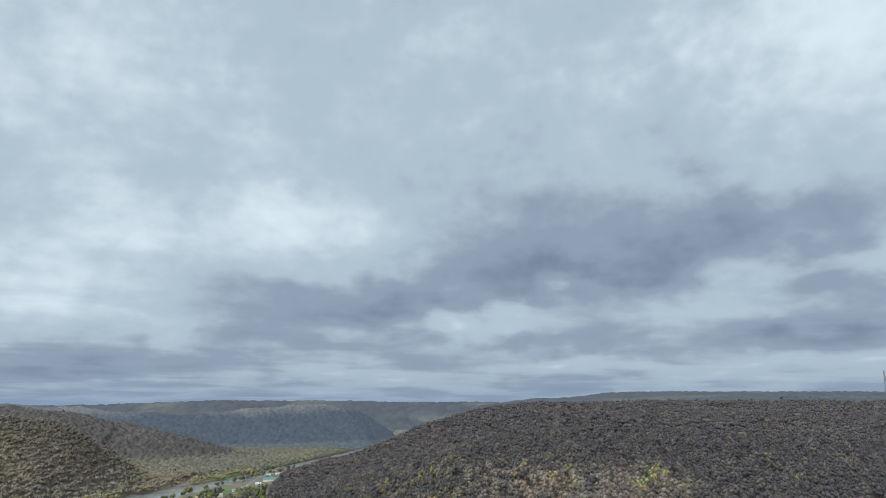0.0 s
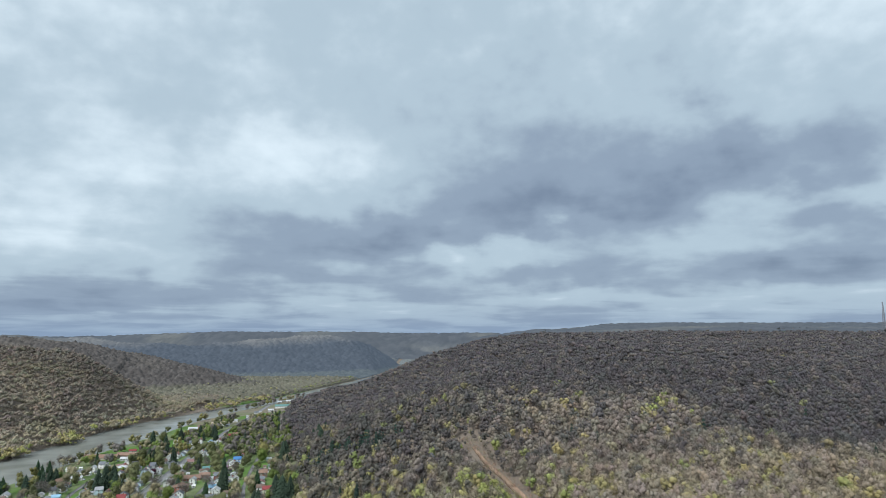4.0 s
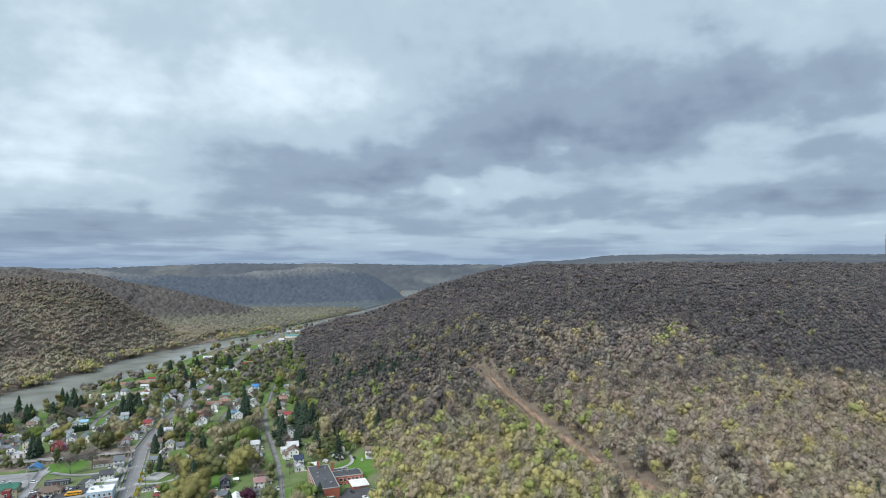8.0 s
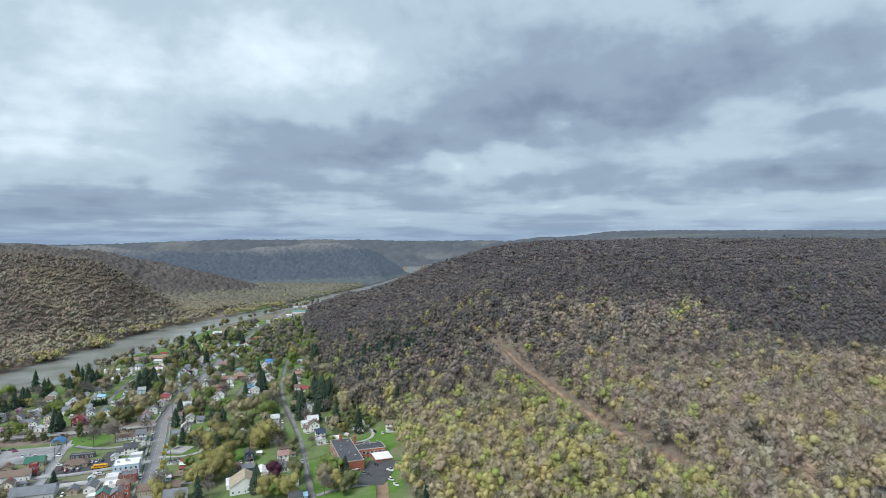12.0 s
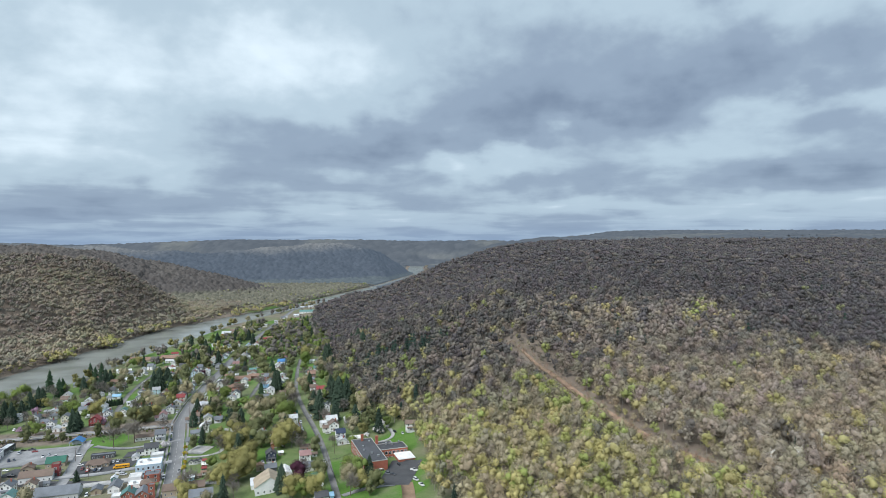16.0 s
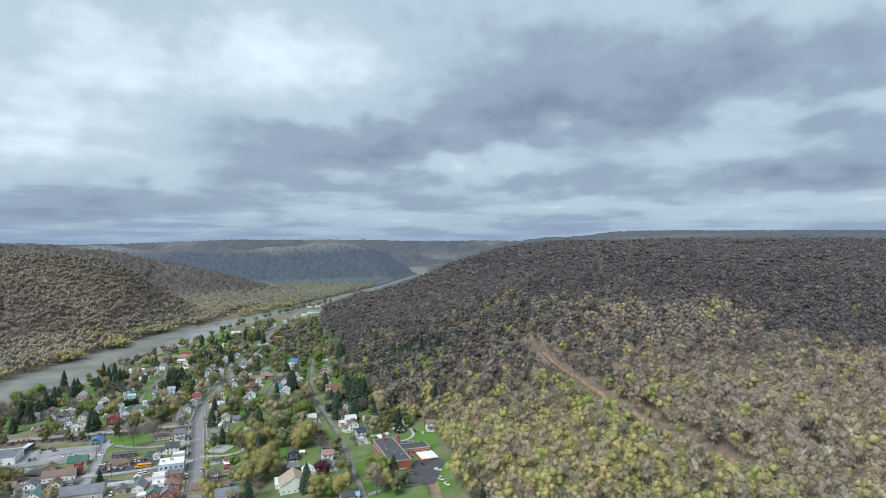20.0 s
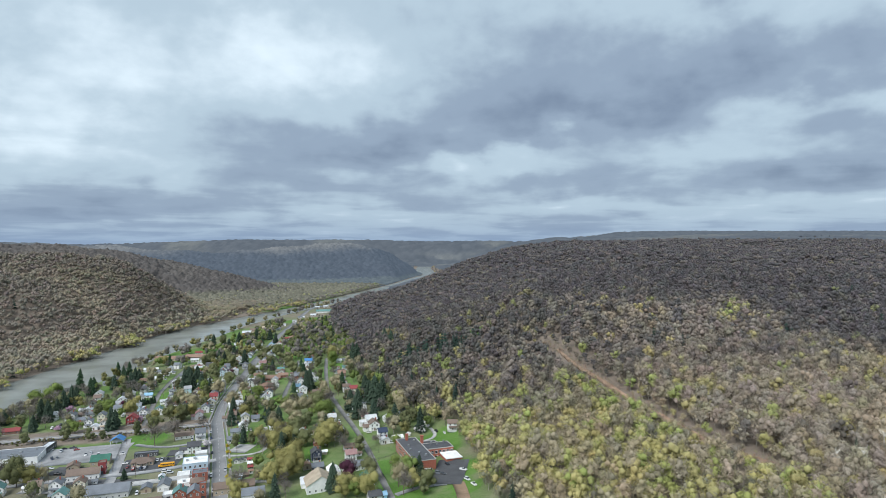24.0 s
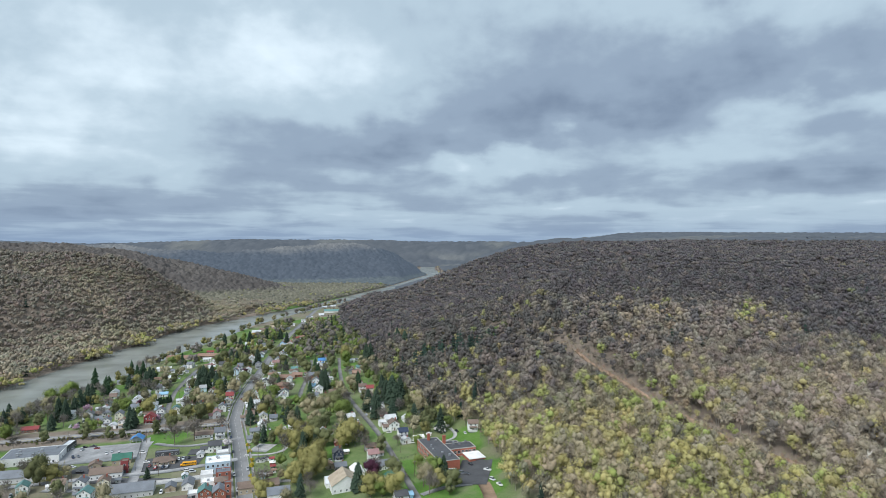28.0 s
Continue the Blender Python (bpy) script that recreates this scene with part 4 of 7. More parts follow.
def home(x, y, w=8.5, d=9.5, st=2, yaw=20.0, wall="white", roof="grey", ridge="y", porch=1, wing=0, chimney=1, where="among yards and trees", views="fblr", gap=2.7):
    """A timber-frame house: walls, pitched roof, windows, door, and as given a porch, a lower wing, a chimney."""
    SPACE.append((x, y, 0.55 * max(w, d) + 2))
    w, d = 0.9 * w, 0.9 * d
    HOMES.append((x, y, w, d, yaw))
    a = math.radians(yaw)
    c = [float(land(x + px * math.cos(a) - py * math.sin(a), y + px * math.sin(a) + py * math.cos(a))) for px in (-w / 2, w / 2) for py in (-d / 2, d / 2)]
    top = place("house", x, y, yaw, z=max(c) * 0.6 + min(c) * 0.4)
    sh = 2.6
    h = 0.5 + st * sh
    flip = ridge == "y"
    a, b = (d, w) if flip else (w, d)
    if ridge == "hip":
        rise = 0.28 * min(w, d)
        v, f = box(-w / 2, w / 2, -d / 2, d / 2, -1.2, h)
        part("wall", v, f, paint(wall), top)
        part("roof", *hip_roof(w, d, h, rise), roofing(roof), top, f"{say(roof)} shingle hip roof")
    else:
        rise = (0.34 if st > 1 else 0.26) * b
        v, f = gable_wall(a, b, h, rise)
        part("wall", turn90(v, flip), f, paint(wall), top)
        v, f = gable_roof(a, b, h, rise)
        part("roof", turn90(v, flip), f, roofing(roof), top, f"{say(roof)} pitched roof")
        if flip and st > 1:
            window(top, 0, -d / 2, h + 0.35, 0, 0.8, 1.0)
    v, f = box(-w / 2 - 0.08, w / 2 + 0.08, -d / 2 - 0.08, d / 2 + 0.08, -1.25, 0.35)
    part("foundation", v, f, paint("concrete"), top)
    row_of_windows(top, w, d, st, sh, views if y < 470 else "fr", skip=True, gap=gap, z0=1.3)
    v, f = boxes((-0.5, 0.5, -d / 2 - 0.09, -d / 2 + 0.02, 0.5, 2.55), (-0.62, -0.5, -d / 2 - 0.12, -d / 2 + 0.02, 0.5, 2.67), (0.5, 0.62, -d / 2 - 0.12, -d / 2 + 0.02, 0.5, 2.67))
    part("door", v, f, paint("brown" if wall != "brown" else "white"), top)
    if chimney:
        cx, cy = 0.22 * w, 0.12 * d
        v, f = boxes((cx - 0.4, cx + 0.4, cy - 0.4, cy + 0.4, h - 0.5, h + rise + 0.9), (cx - 0.5, cx + 0.5, cy - 0.5, cy + 0.5, h + rise + 0.9, h + rise + 1.1))
        part("chimney", v, f, paint("brick"), top)
    if porch:
        pw = min(w * 0.8, 7)
        v = [(-pw / 2, -d / 2 + 0.02, 3.2), (pw / 2, -d / 2 + 0.02, 3.2), (pw / 2, -d / 2 - 2.2, 2.65), (-pw / 2, -d / 2 - 2.2, 2.65)]
        v = v + [(p, q, r + 0.18) for p, q, r in v]
        part("porch_roof", v, [(0, 1, 2, 3), (7, 6, 5, 4), (0, 4, 5, 1), (1, 5, 6, 2), (2, 6, 7, 3), (3, 7, 4, 0)], roofing(roof), top)
        v, f = box(-pw / 2, pw / 2, -d / 2 - 2.2, -d / 2 - 0.1, -1.0, 0.45)
        part("porch_floor", v, f, paint("lightgrey"), top)
        v, f = box(-0.09, 0.09, -0.09, 0.09, 0.45, 2.72)
        first = part("post", v, f, TRIM, top)
        first.matrix_basis = pose(-pw / 2 + 0.2, -d / 2 - 2.0, 0)
        for q in (0, pw / 2 - 0.2):
            again(first, top, pose(q, -d / 2 - 2.0, 0))
    if wing:
        ww, wd, wx, wy = 0.6 * w, 0.7 * d, wing * (0.5 * w + 0.3 * w - 0.15), 0.1 * d
        v, f = gable_wall(ww, wd, 2.9, 0.25 * wd)
        part("wing_wall", [(p + wx, q + wy, r) for p, q, r in v], f, paint(wall), top)
        v, f = gable_roof(ww, wd, 2.9, 0.25 * wd, 0.4)
        part("wing_roof", [(p + wx, q + wy, r) for p, q, r in v], f, roofing(roof), top)
        window(top, wx, wy - wd / 2, 1.2, 0)
    size = {1: "single-storey", 2: "two-storey", 3: "three-storey"}[st]
    return tagged(top, f"{say(wall)} {size} house with {say(roof)} roof {where}", "house", group="village houses")


def shop(x, y, w, d, h, yaw=20.0, wall="white", roof="silver", st=1, label="", units=0, name="commercial_building", sides="fblr", gap=3.2, where="on the street"):
    """A flat-roofed building with a parapet, roof units and rows of windows."""
    SPACE.append((x, y, 0.55 * max(w, d) + 2))
    top = place(name, x, y, yaw)
    v, f = box(-w / 2, w / 2, -d / 2, d / 2, -1.5, h)
    part("wall", v, f, paint(wall), top)
    t, p = 0.3, 0.55
    v, f = boxes((-w / 2 - 0.05, w / 2 + 0.05, -d / 2 - 0.05, -d / 2 + t, h, h + p), (-w / 2 - 0.05, w / 2 + 0.05, d / 2 - t, d / 2 + 0.05, h, h + p),
                 (-w / 2 - 0.05, -w / 2 + t, -d / 2 + t, d / 2 - t, h, h + p), (w / 2 - t, w / 2 + 0.05, -d / 2 + t, d / 2 - t, h, h + p))
    part("parapet", v, f, paint(wall), top)
    v, f = box(-w / 2 + t, w / 2 - t, -d / 2 + t, d / 2 - t, h - 0.1, h + 0.16)
    part("roof", v, f, roofing(roof), top, f"flat {say(roof)} roof")
    row_of_windows(top, w, d, st, h / st, sides=sides, ww=1.3, wh=1.5, gap=gap, z0=1.0)
    v, f = boxes((-1.0, 1.0, -d / 2 - 0.08, -d / 2 + 0.02, 0.0, 2.3), (-1.3, 1.3, -d / 2 - 0.5, -d / 2 + 0.02, 2.5, 2.65))
    part("door", v, f, paint("dark"), top)
    for i in range(units):
        ux, uy = DRNG.uniform(-0.35, 0.35) * w, DRNG.uniform(-0.3, 0.3) * d
        v, f = boxes((ux - 0.9, ux + 0.9, uy - 0.7, uy + 0.7, h + 0.14, h + 1.25), (ux - 0.95, ux + 0.95, uy - 0.75, uy + 0.75, h + 1.25, h + 1.35))
        part("roof_unit", v, f, METAL, top)
    return tagged(top, label or f"{say(wall)} flat-roofed building with {say(roof)} roof {where}", "building")


def shed(x, y, w, d, h=2.6, yaw=20.0, wall="white", roof="grey", ridge="x", name="shed", posts=False, label="", kick=0.3, open_front=False):
    """A low gabled building: garage, store, barn or open pavilion."""
    SPACE.append((x, y, 0.55 * max(w, d) + 1.5))
    top = place(name, x, y, yaw)
    flip = ridge == "y"
    a, b = (d, w) if flip else (w, d)
    rise = kick * b
    if posts:
        v, f = box(-0.12, 0.12, -0.12, 0.12, -1.0, h)
        first = part("post", v, f, TRIM, top)
        first.matrix_basis = pose(-w / 2 + 0.3, -d / 2 + 0.3, 0)
        for px in (-1, 0, 1):
            for py in (-1, 1):
                if (px, py) != (-1, -1):
                    again(first, top, pose(px * (w / 2 - 0.3), py * (d / 2 - 0.3), 0))
        v, f = box(-w / 2 + 0.5, w / 2 - 0.5, 0, d / 2 - 0.5, -1, h - 0.2)
        part("wall", v, f, paint(wall), top)
    else:
        v, f = gable_wall(a, b, h, rise)
        part("wall", turn90(v, flip), f, paint(wall), top)
        n = max(int(w / 3.4), 1)
        for i in range(n):
            q = (i - (n - 1) / 2) * w / n
            if i % 2 == 0 or n > 3:
                window(top, q, -d / 2, 1.0, 0, 0.9, 1.1)
            else:
                v, f = box(q - 1.2, q + 1.2, -d / 2 - 0.06, -d / 2 + 0.02, 0, 2.2)
                part("garage_door", v, f, paint("lightgrey"), top)
        window(top, w / 2, 0, 1.0, 90, 0.9, 1.1)
        window(top, -w / 2, 0, 1.0, -90, 0.9, 1.1)
    v, f = gable_roof(a, b, h, rise, 0.45, 0.22)
    part("roof", turn90(v, flip), f, roofing(roof), top, f"{say(roof)} pitched roof")
    return tagged(top, label or f"low {say(wall)} {name.replace('_', ' ')} with {say(roof)} pitched roof", name.replace("_", " "))


def school():
    """The big brick building: a long wing beside the lawn, a rear wing, boiler chimneys, a white-roofed garage."""
    x, y, yaw = SCHOOL
    SPACE.append((x, y, 34))
    top = place("school_building", x, y, yaw, z=14.2)
    H = 8.2
    plan = (("wing", -9.0, 6.5, -24.0, 26.0, H), ("rear_wing", 6.5, 27.5, -2.0, 11.0, H - 0.6), ("rear_block", 8.0, 20.0, 11.0, 19.0, H - 1.6))
    bricks = mat("school_brick", (0.36, 0.125, 0.085), 0.85, 0.14, 0.25, bump=0.15, stain=0.12)
    for name, x0, x1, y0, y1, h in plan:
        v, f = box(x0, x1, y0, y1, -3, h)
        part(name + "_wall", v, f, bricks, top)
        v, f = boxes((x0 - 0.1, x1 + 0.1, y0 - 0.1, y0 + 0.35, h, h + 0.5), (x0 - 0.1, x1 + 0.1, y1 - 0.35, y1 + 0.1, h, h + 0.5), (x0 - 0.1, x0 + 0.35, y0 + 0.35, y1 - 0.35, h, h + 0.5), (x1 - 0.35, x1 + 0.1, y0 + 0.35, y1 - 0.35, h, h + 0.5))
        part(name + "_coping", v, f, paint("concrete"), top)
        v, f = box(x0 + 0.35, x1 - 0.35, y0 + 0.35, y1 - 0.35, h - 0.2, h + 0.12)
        part(name + "_roof", v, f, roofing("dark"), top, "flat dark tarred roof")
    for st in range(2):
        for i in range(14):
            window(top, -9.0, -22 + i * 3.45, 0.6 + st * 3.9, -90, 1.9, 2.2)
        for i in range(4):
            window(top, -6.5 + i * 3.4, 26.0, 0.8 + st * 3.9, 180, 1.5, 2.0)
        for i in range(7):
            window(top, 8.3 + i * 2.95, -2.0, 0.5 + st * 3.7, 0, 1.9, 2.0)
        for i in range(5):
            window(top, 6.5, -20 + i * 4.2, 0.6 + st * 3.9, 90, 1.6, 2.1)
    for q, st in ((-5.8, 0), (3.2, 0)):
        window(top, q, -24.0, 0.9, 0, 1.1, 1.6)
    for cx, cy, ch, s in ((-1.5, 22.0, 4.5, 0.9), (7.4, 11.9, 5.5, 1.0)):
        v, f = boxes((cx - s, cx + s, cy - s, cy + s, H - 1, H + ch), (cx - s - 0.15, cx + s + 0.15, cy - s - 0.15, cy + s + 0.15, H + ch, H + ch + 0.35))
        part("chimney_stack", v, f, bricks, top)
    for ux, uy in ((-4, 8), (-1, -8), (2, -15), (3, 18), (14, 9), (18, 7), (24, 10), (-5, 0)):
        s = DRNG.uniform(0.4, 0.8)
        v, f = boxes((ux - s, ux + s, uy - s, uy + s, H - 0.6, H + 0.5 + s), (ux - s - 0.1, ux + s + 0.1, uy - s - 0.1, uy + s + 0.1, H + 0.5 + s, H + 0.62 + s))
        part("roof_vent", v, f, METAL, top)
    v, f = boxes((-1.6, 1.6, -24.12, -23.9, 0, 2.6), (-2.2, 2.2, -25.4, -24.0, 2.8, 3.0))
    part("entrance", v, f, paint("white"), top)
    tagged(top, "long two-storey red brick school with flat dark roof and chimneys", "school")
    g = place("school_garage", *GARAGE, yaw, z=14.2)
    SPACE.append((*GARAGE, 12))
    v, f = box(-6.0, 6.0, -7, 7, -3, 4.2)
    part("wall", v, f, bricks, g)
    v, f = box(-6.3, 6.3, -7.3, 7.3, 4.2, 4.75)
    part("roof", v, f, roofing("white_membrane"), g, "flat white membrane roof")
    v, f = box(-1.5, 4.8, -7.1, -6.95, 0, 3.4)
    part("roller_door", v, f, paint("dark"), g)
    v, f = box(-4.6, -3.4, -7.1, -6.95, 0, 2.3)
    part("door", v, f, paint("white"), g)
    tagged(g, "low red brick garage with flat white roof behind the school", "garage")


TONES["white_membrane"] = (0.8, 0.79, 0.76)


# ---- vehicles ----
def loft(rings):
    """Skin between closed rings of equal length, with end caps."""
    n = len(rings[0])
    v = [p for r in rings for p in r]
    f = [tuple(range(n))[::-1], tuple(range((len(rings) - 1) * n, len(rings) * n))]
    for k in range(len(rings) - 1):
        f += [(k * n + i, k * n + (i + 1) % n, (k + 1) * n + (i + 1) % n, (k + 1) * n + i) for i in range(n)]
    return v, f


def disc(x, y, z, r, w, n=10):
    ring = [(y + r * math.cos(i * 6.2832 / n), z + r * math.sin(i * 6.2832 / n)) for i in range(n)]
    return loft([[(x - w / 2, a, b) for a, b in ring], [(x + w / 2, a, b) for a, b in ring]])


def car(tone, kind="saloon"):
    """A parked car at the origin, nose to -y: body, cabin of glass, roof, wheels with rims, lamps."""
    L, W, hb, hc = {"saloon": (4.6, 1.8, 0.95, 1.45), "pickup": (5.6, 1.95, 1.1, 1.85), "van": (4.9, 1.95, 1.1, 1.9)}[kind]
    top = new("car")
    top.empty_display_size = 0.2

    def ring(y, w, z0, z1):
        return [(-w / 2, y, z0), (w / 2, y, z0), (w / 2, y, z1 - 0.12), (w / 2 - 0.12, y, z1), (-w / 2 + 0.12, y, z1), (-w / 2, y, z1 - 0.12)]
    enamel = mat("car_" + tone, TONES[tone], 0.25, 0.05, 1.0, metal=0.2, bump=0.0, spec=0.5)
    v, f = loft([ring(-L / 2, W * 0.8, 0.45, 0.72), ring(-L / 2 + 0.25, W * 0.97, 0.28, hb * 0.86), ring(-L / 4, W, 0.25, hb), ring(L / 2 - 0.3, W, 0.25, hb), ring(L / 2, W * 0.85, 0.42, hb * 0.9)])
    part("body", v, f, enamel, top)
    y0, y1 = {"saloon": (-0.9, 1.75), "pickup": (-1.0, 0.7), "van": (-1.3, 2.35)}[kind]
    v, f = loft([ring(y0, W * 0.86, hb - 0.1, hb + 0.05), ring(y0 + 0.55, W * 0.8, hb - 0.1, hc), ring(y1 - 0.4, W * 0.8, hb - 0.1, hc), ring(y1, W * 0.86, hb - 0.1, hb + 0.05)])
    part("cabin_glass", v, f, GLASS, top)
    v, f = box(-W * 0.38, W * 0.38, y0 + 0.6, y1 - 0.42, hc - 0.06, hc + 0.04)
    part("roof", v, f, enamel, top)
    for sx in (-1, 1):
        for sy in (-0.31, 0.31):
            v, f = disc(sx * (W / 2 - 0.12), sy * L, 0.33, 0.33, 0.22)
            part("wheel", v, f, TYRE, top)
        v, f = box(sx * 0.62 - 0.16, sx * 0.62 + 0.16, -L / 2 + 0.02, -L / 2 + 0.12, 0.6, 0.74)
        part("headlight", v, f, TRIM, top)
        v, f = box(sx * 0.66 - 0.14, sx * 0.66 + 0.14, L / 2 - 0.1, L / 2 + 0.01, 0.62, 0.78)
        part("tail_light", v, f, paint("red"), top)
    return tagged(top, f"parked {say(tone)} {kind if kind != 'saloon' else 'car'} standing on asphalt", "car", group="parked cars")


def school_bus(x, y, yaw):
    top = place("school_bus", x, y, yaw, lift=0.2)
    col = mat("bus_yellow", (0.75, 0.36, 0.02), 0.4, 0.06, 1.0, bump=0.0)

    def ring(yy, w, z0, z1):
        return [(-w / 2, yy, z0), (w / 2, yy, z0), (w / 2, yy, z1 - 0.3), (w / 2 - 0.35, yy, z1), (-w / 2 + 0.35, yy, z1), (-w / 2, yy, z1 - 0.3)]
    v, f = loft([ring(-5.6, 1.9, 0.6, 1.5), ring(-4.4, 2.1, 0.5, 1.7), ring(-4.3, 2.4, 0.5, 2.0), ring(-4.0, 2.4, 0.5, 3.0), ring(5.4, 2.4, 0.5, 3.0), ring(5.6, 2.3, 0.6, 2.8)])
    part("body", v, f, col, top)
    for s in (-1, 1):
        for i in range(9):
            v, f = box(s * 1.2 - 0.03, s * 1.2 + 0.03, -3.6 + i, -2.75 + i, 1.75, 2.4)
            part("side_window", v, f, GLASS, top)
        v, f = box(s * 1.21 - 0.02, s * 1.21 + 0.02, -4.2, 5.4, 1.3, 1.4)
        part("stripe", v, f, paint("black"), top)
        for sy in (-4.3, 3.2):
            v, f = disc(s * 1.05, sy, 0.5, 0.5, 0.3)
            part("wheel", v, f, TYRE, top)
    v, f = box(-1.0, 1.0, -4.38, -4.05, 1.85, 2.75)
    part("windscreen", v, f, GLASS, top)
    tagged(top, "long yellow school bus with black stripes parked by the lot", "bus")


POLES = []


def utility_pole(x, y, yaw, h=11.0):
    top = place("utility_pole", x, y, yaw)
    v, f = rod((0, 0, -1), (0, 0, h), 0.17, 0.11, 7)
    part("shaft", v, f, TIMBER, top)
    v, f = boxes((-1.2, 1.2, -0.07, 0.07, h - 0.9, h - 0.74))
    part("crossarm", v, f, TIMBER, top)
    ins = part("insulator", *rod((0, 0, 0), (0, 0, 0.22), 0.07, 0.05, 6), mat("insulator_glaze", (0.3, 0.32, 0.33), 0.3, 0.05, 0.2, bump=0.0), top)
    ins.matrix_basis = pose(-1.1, 0, h - 0.74)
    for q in (-0.4, 0.4, 1.1):
        again(ins, top, pose(q, 0, h - 0.74))
    v, f = disc(0.35, 0, h - 2.2, 0.28, 0.5, 8)
    if DRNG.random() < 0.4:
        part("transformer", v, f, METAL, top)
    POLES.append((x, y, yaw, float(land(x, y)) + h - 0.5))
    return tagged(top, "weathered timber utility pole with crossarm beside the street", "utility pole", group="utility poles")


# ---- garden and street trees ----
BARK = mat("bark", (0.15, 0.125, 0.1), 0.95, 0.3, 0.3, bump=0.4)
CROWNS = {  # leaf colour, label
    "yellow": ((0.275, 0.255, 0.098), "broad tree in yellow-green spring leaf"), "green": ((0.168, 0.218, 0.062), "round tree in bright green spring leaf"), "tan": ((0.32, 0.285, 0.175), "tall tree in tan-yellow bud"),
    "bare": ((0.205, 0.184, 0.16), "bare grey-brown tree with fine twigs"), "spruce": ((0.045, 0.068, 0.046), "tall dark green spruce"), "pine": ((0.04, 0.072, 0.038), "tall loose green pine"),
    "purple": ((0.075, 0.03, 0.048), "round tree with dark purple leaves"), "blossom": ((0.74, 0.7, 0.7), "small round tree in white blossom"), "pinkblossom": ((0.45, 0.3, 0.384), "small tree in pale pink blossom"),
    "olive": ((0.15, 0.16, 0.075), "full tree in olive-green leaf"), "forsythia": ((0.42, 0.34, 0.05), "low bright yellow flowering shrub"), "hedge": ((0.025, 0.045, 0.026), "dark clipped evergreen")}
WOOD = {}


def tree(x, y, kind, size=1.0):
    seed = WOOD.setdefault("n", 0)
    WOOD["n"] = seed + 1
    k = seed % 3
    if (kind, k) not in WOOD:
        if kind in ("spruce", "hedge"):
            wood, leafy = conifer(200 + k, 18, 5.8, 15, 14, 0.15)
        elif kind == "pine":
            wood, leafy = conifer(210 + k, 21, 6.2, 12, 11, 0.25)
        elif kind == "bare":
            wood, leafy = broadleaf(220 + k, 16, 6.4, 12, 420, 320, 0.34, 0.25, 9, 0.4)
        elif kind in ("blossom", "pinkblossom", "forsythia"):
            wood, leafy = broadleaf(230 + k, 7.5, 4.8, 5, 30, 1300, 0.27, 0.05, 14, 0.2, 0.6)
        elif kind in ("tan",):
            wood, leafy = broadleaf(240 + k, 15.5, 6.6, 9, 200, 2300, 0.3, 0.2, 14, 0.4, 0.6)
        else:
            wood, leafy = broadleaf(250 + k, 15, 7.2, 7, 60, 3000, 0.31, 0.12, 17, 0.4, 0.66)
        tone, _ = CROWNS[kind]
        meshes = []
        for nm, (v, f), m in (("trunk", wood, BARK), ("crown", leafy, None)):
            if m is None:
                m = mat("leaf_" + kind, tone, 0.9, 0.1, 1.5, bump=0.0, spec=0.1, per=0.2)
            ob = link_mesh(nm, v, f, [m])
            meshes.append(ob.data)
            bpy.data.objects.remove(ob)
        WOOD[(kind, k)] = meshes
    for line, gap in ((MAIN, 10.5), (UPPER, 7.5), (SIDE, 6.0)):
        d, side, _ = along(np.array([x]), np.array([y]), line)
        if d[0] < gap and kind not in ("forsythia", "hedge", "blossom"):
            x += float(side[0] or 1) * (gap - d[0])
    d, side, (half,) = along(np.array([x]), np.array([y]), RIVER)
    if d[0] < half[0] + 4:
        x += float(side[0] or 1) * (half[0] + 4 - d[0])
    if kind == "spruce":
        size *= 1.2
    top = new("tree" if kind not in ("forsythia", "hedge") else "shrub")
    top.empty_display_size = 0.2
    top.matrix_basis = pose(x, y, float(land(x, y)), 0, 0, (seed * 77) % 360) @ Matrix.Diagonal((size, size, size * (0.92 + 0.06 * (seed % 4)), 1))
    for nm, me in zip(("trunk", "crown"), WOOD[(kind, k)]):
        o = new(nm, me)
        o.parent = top
    where = "by the river" if x < -480 else "in the village" if kind not in ("forsythia", "hedge") else "in a village yard"
    return tagged(top, f"{CROWNS[kind][1]} {where}", "tree" if kind not in ("forsythia", "hedge") else "shrub", group="village trees")


# ---- village: school, shops, houses ----
SCHOOL, GARAGE = (-117.0, 450.4, 20.0), (-92.3, 449.8)
school()
home(-491.0, 558.4, 15, 9, 1, 20, "rust", "red", "x", 0, 0, 1, "near the river")
shop(-437.9, 486.3, 40, 26, 5.5, 18, "white", "slate", 1, units=9, label="long low supermarket with grey gravel roof and white walls", gap=6.0)
shop(-424.7, 501.6, 6, 34, 4.5, 10, "dark", "silver", 1, units=0, label="narrow dark canopy wing beside the supermarket")
shed(-422.5, 443.1, 32, 12, 4.0, 14, "lightgrey", "slate", "x", "apartment_block")
shed(-395.6, 449.5, 12, 11, 5.0, 14, "white", "slate", "x", "apartment_block")
home(-400.5, 419.5, 8, 9, 2, 24, "white", "teal", "y", 1, 0, 0, "among yards and trees")
home(-377.2, 422.3, 9, 9, 2, 18, "cream", "brown", "x", 0, 0, 1, "among yards and trees")
home(-364.2, 425.2, 8.5, 9.5, 2, 12, "white", "slate", "y", 1, 0, 1, "among yards and trees")
home(-349.8, 406.6, 9, 9, 2, 12, "white", "teal", "y", 1, 0, 0, "beside the main street")
home(-348.7, 426.2, 8, 9, 2, 20, "cream", "brown", "y", 1, 0, 1, "beside the main street")
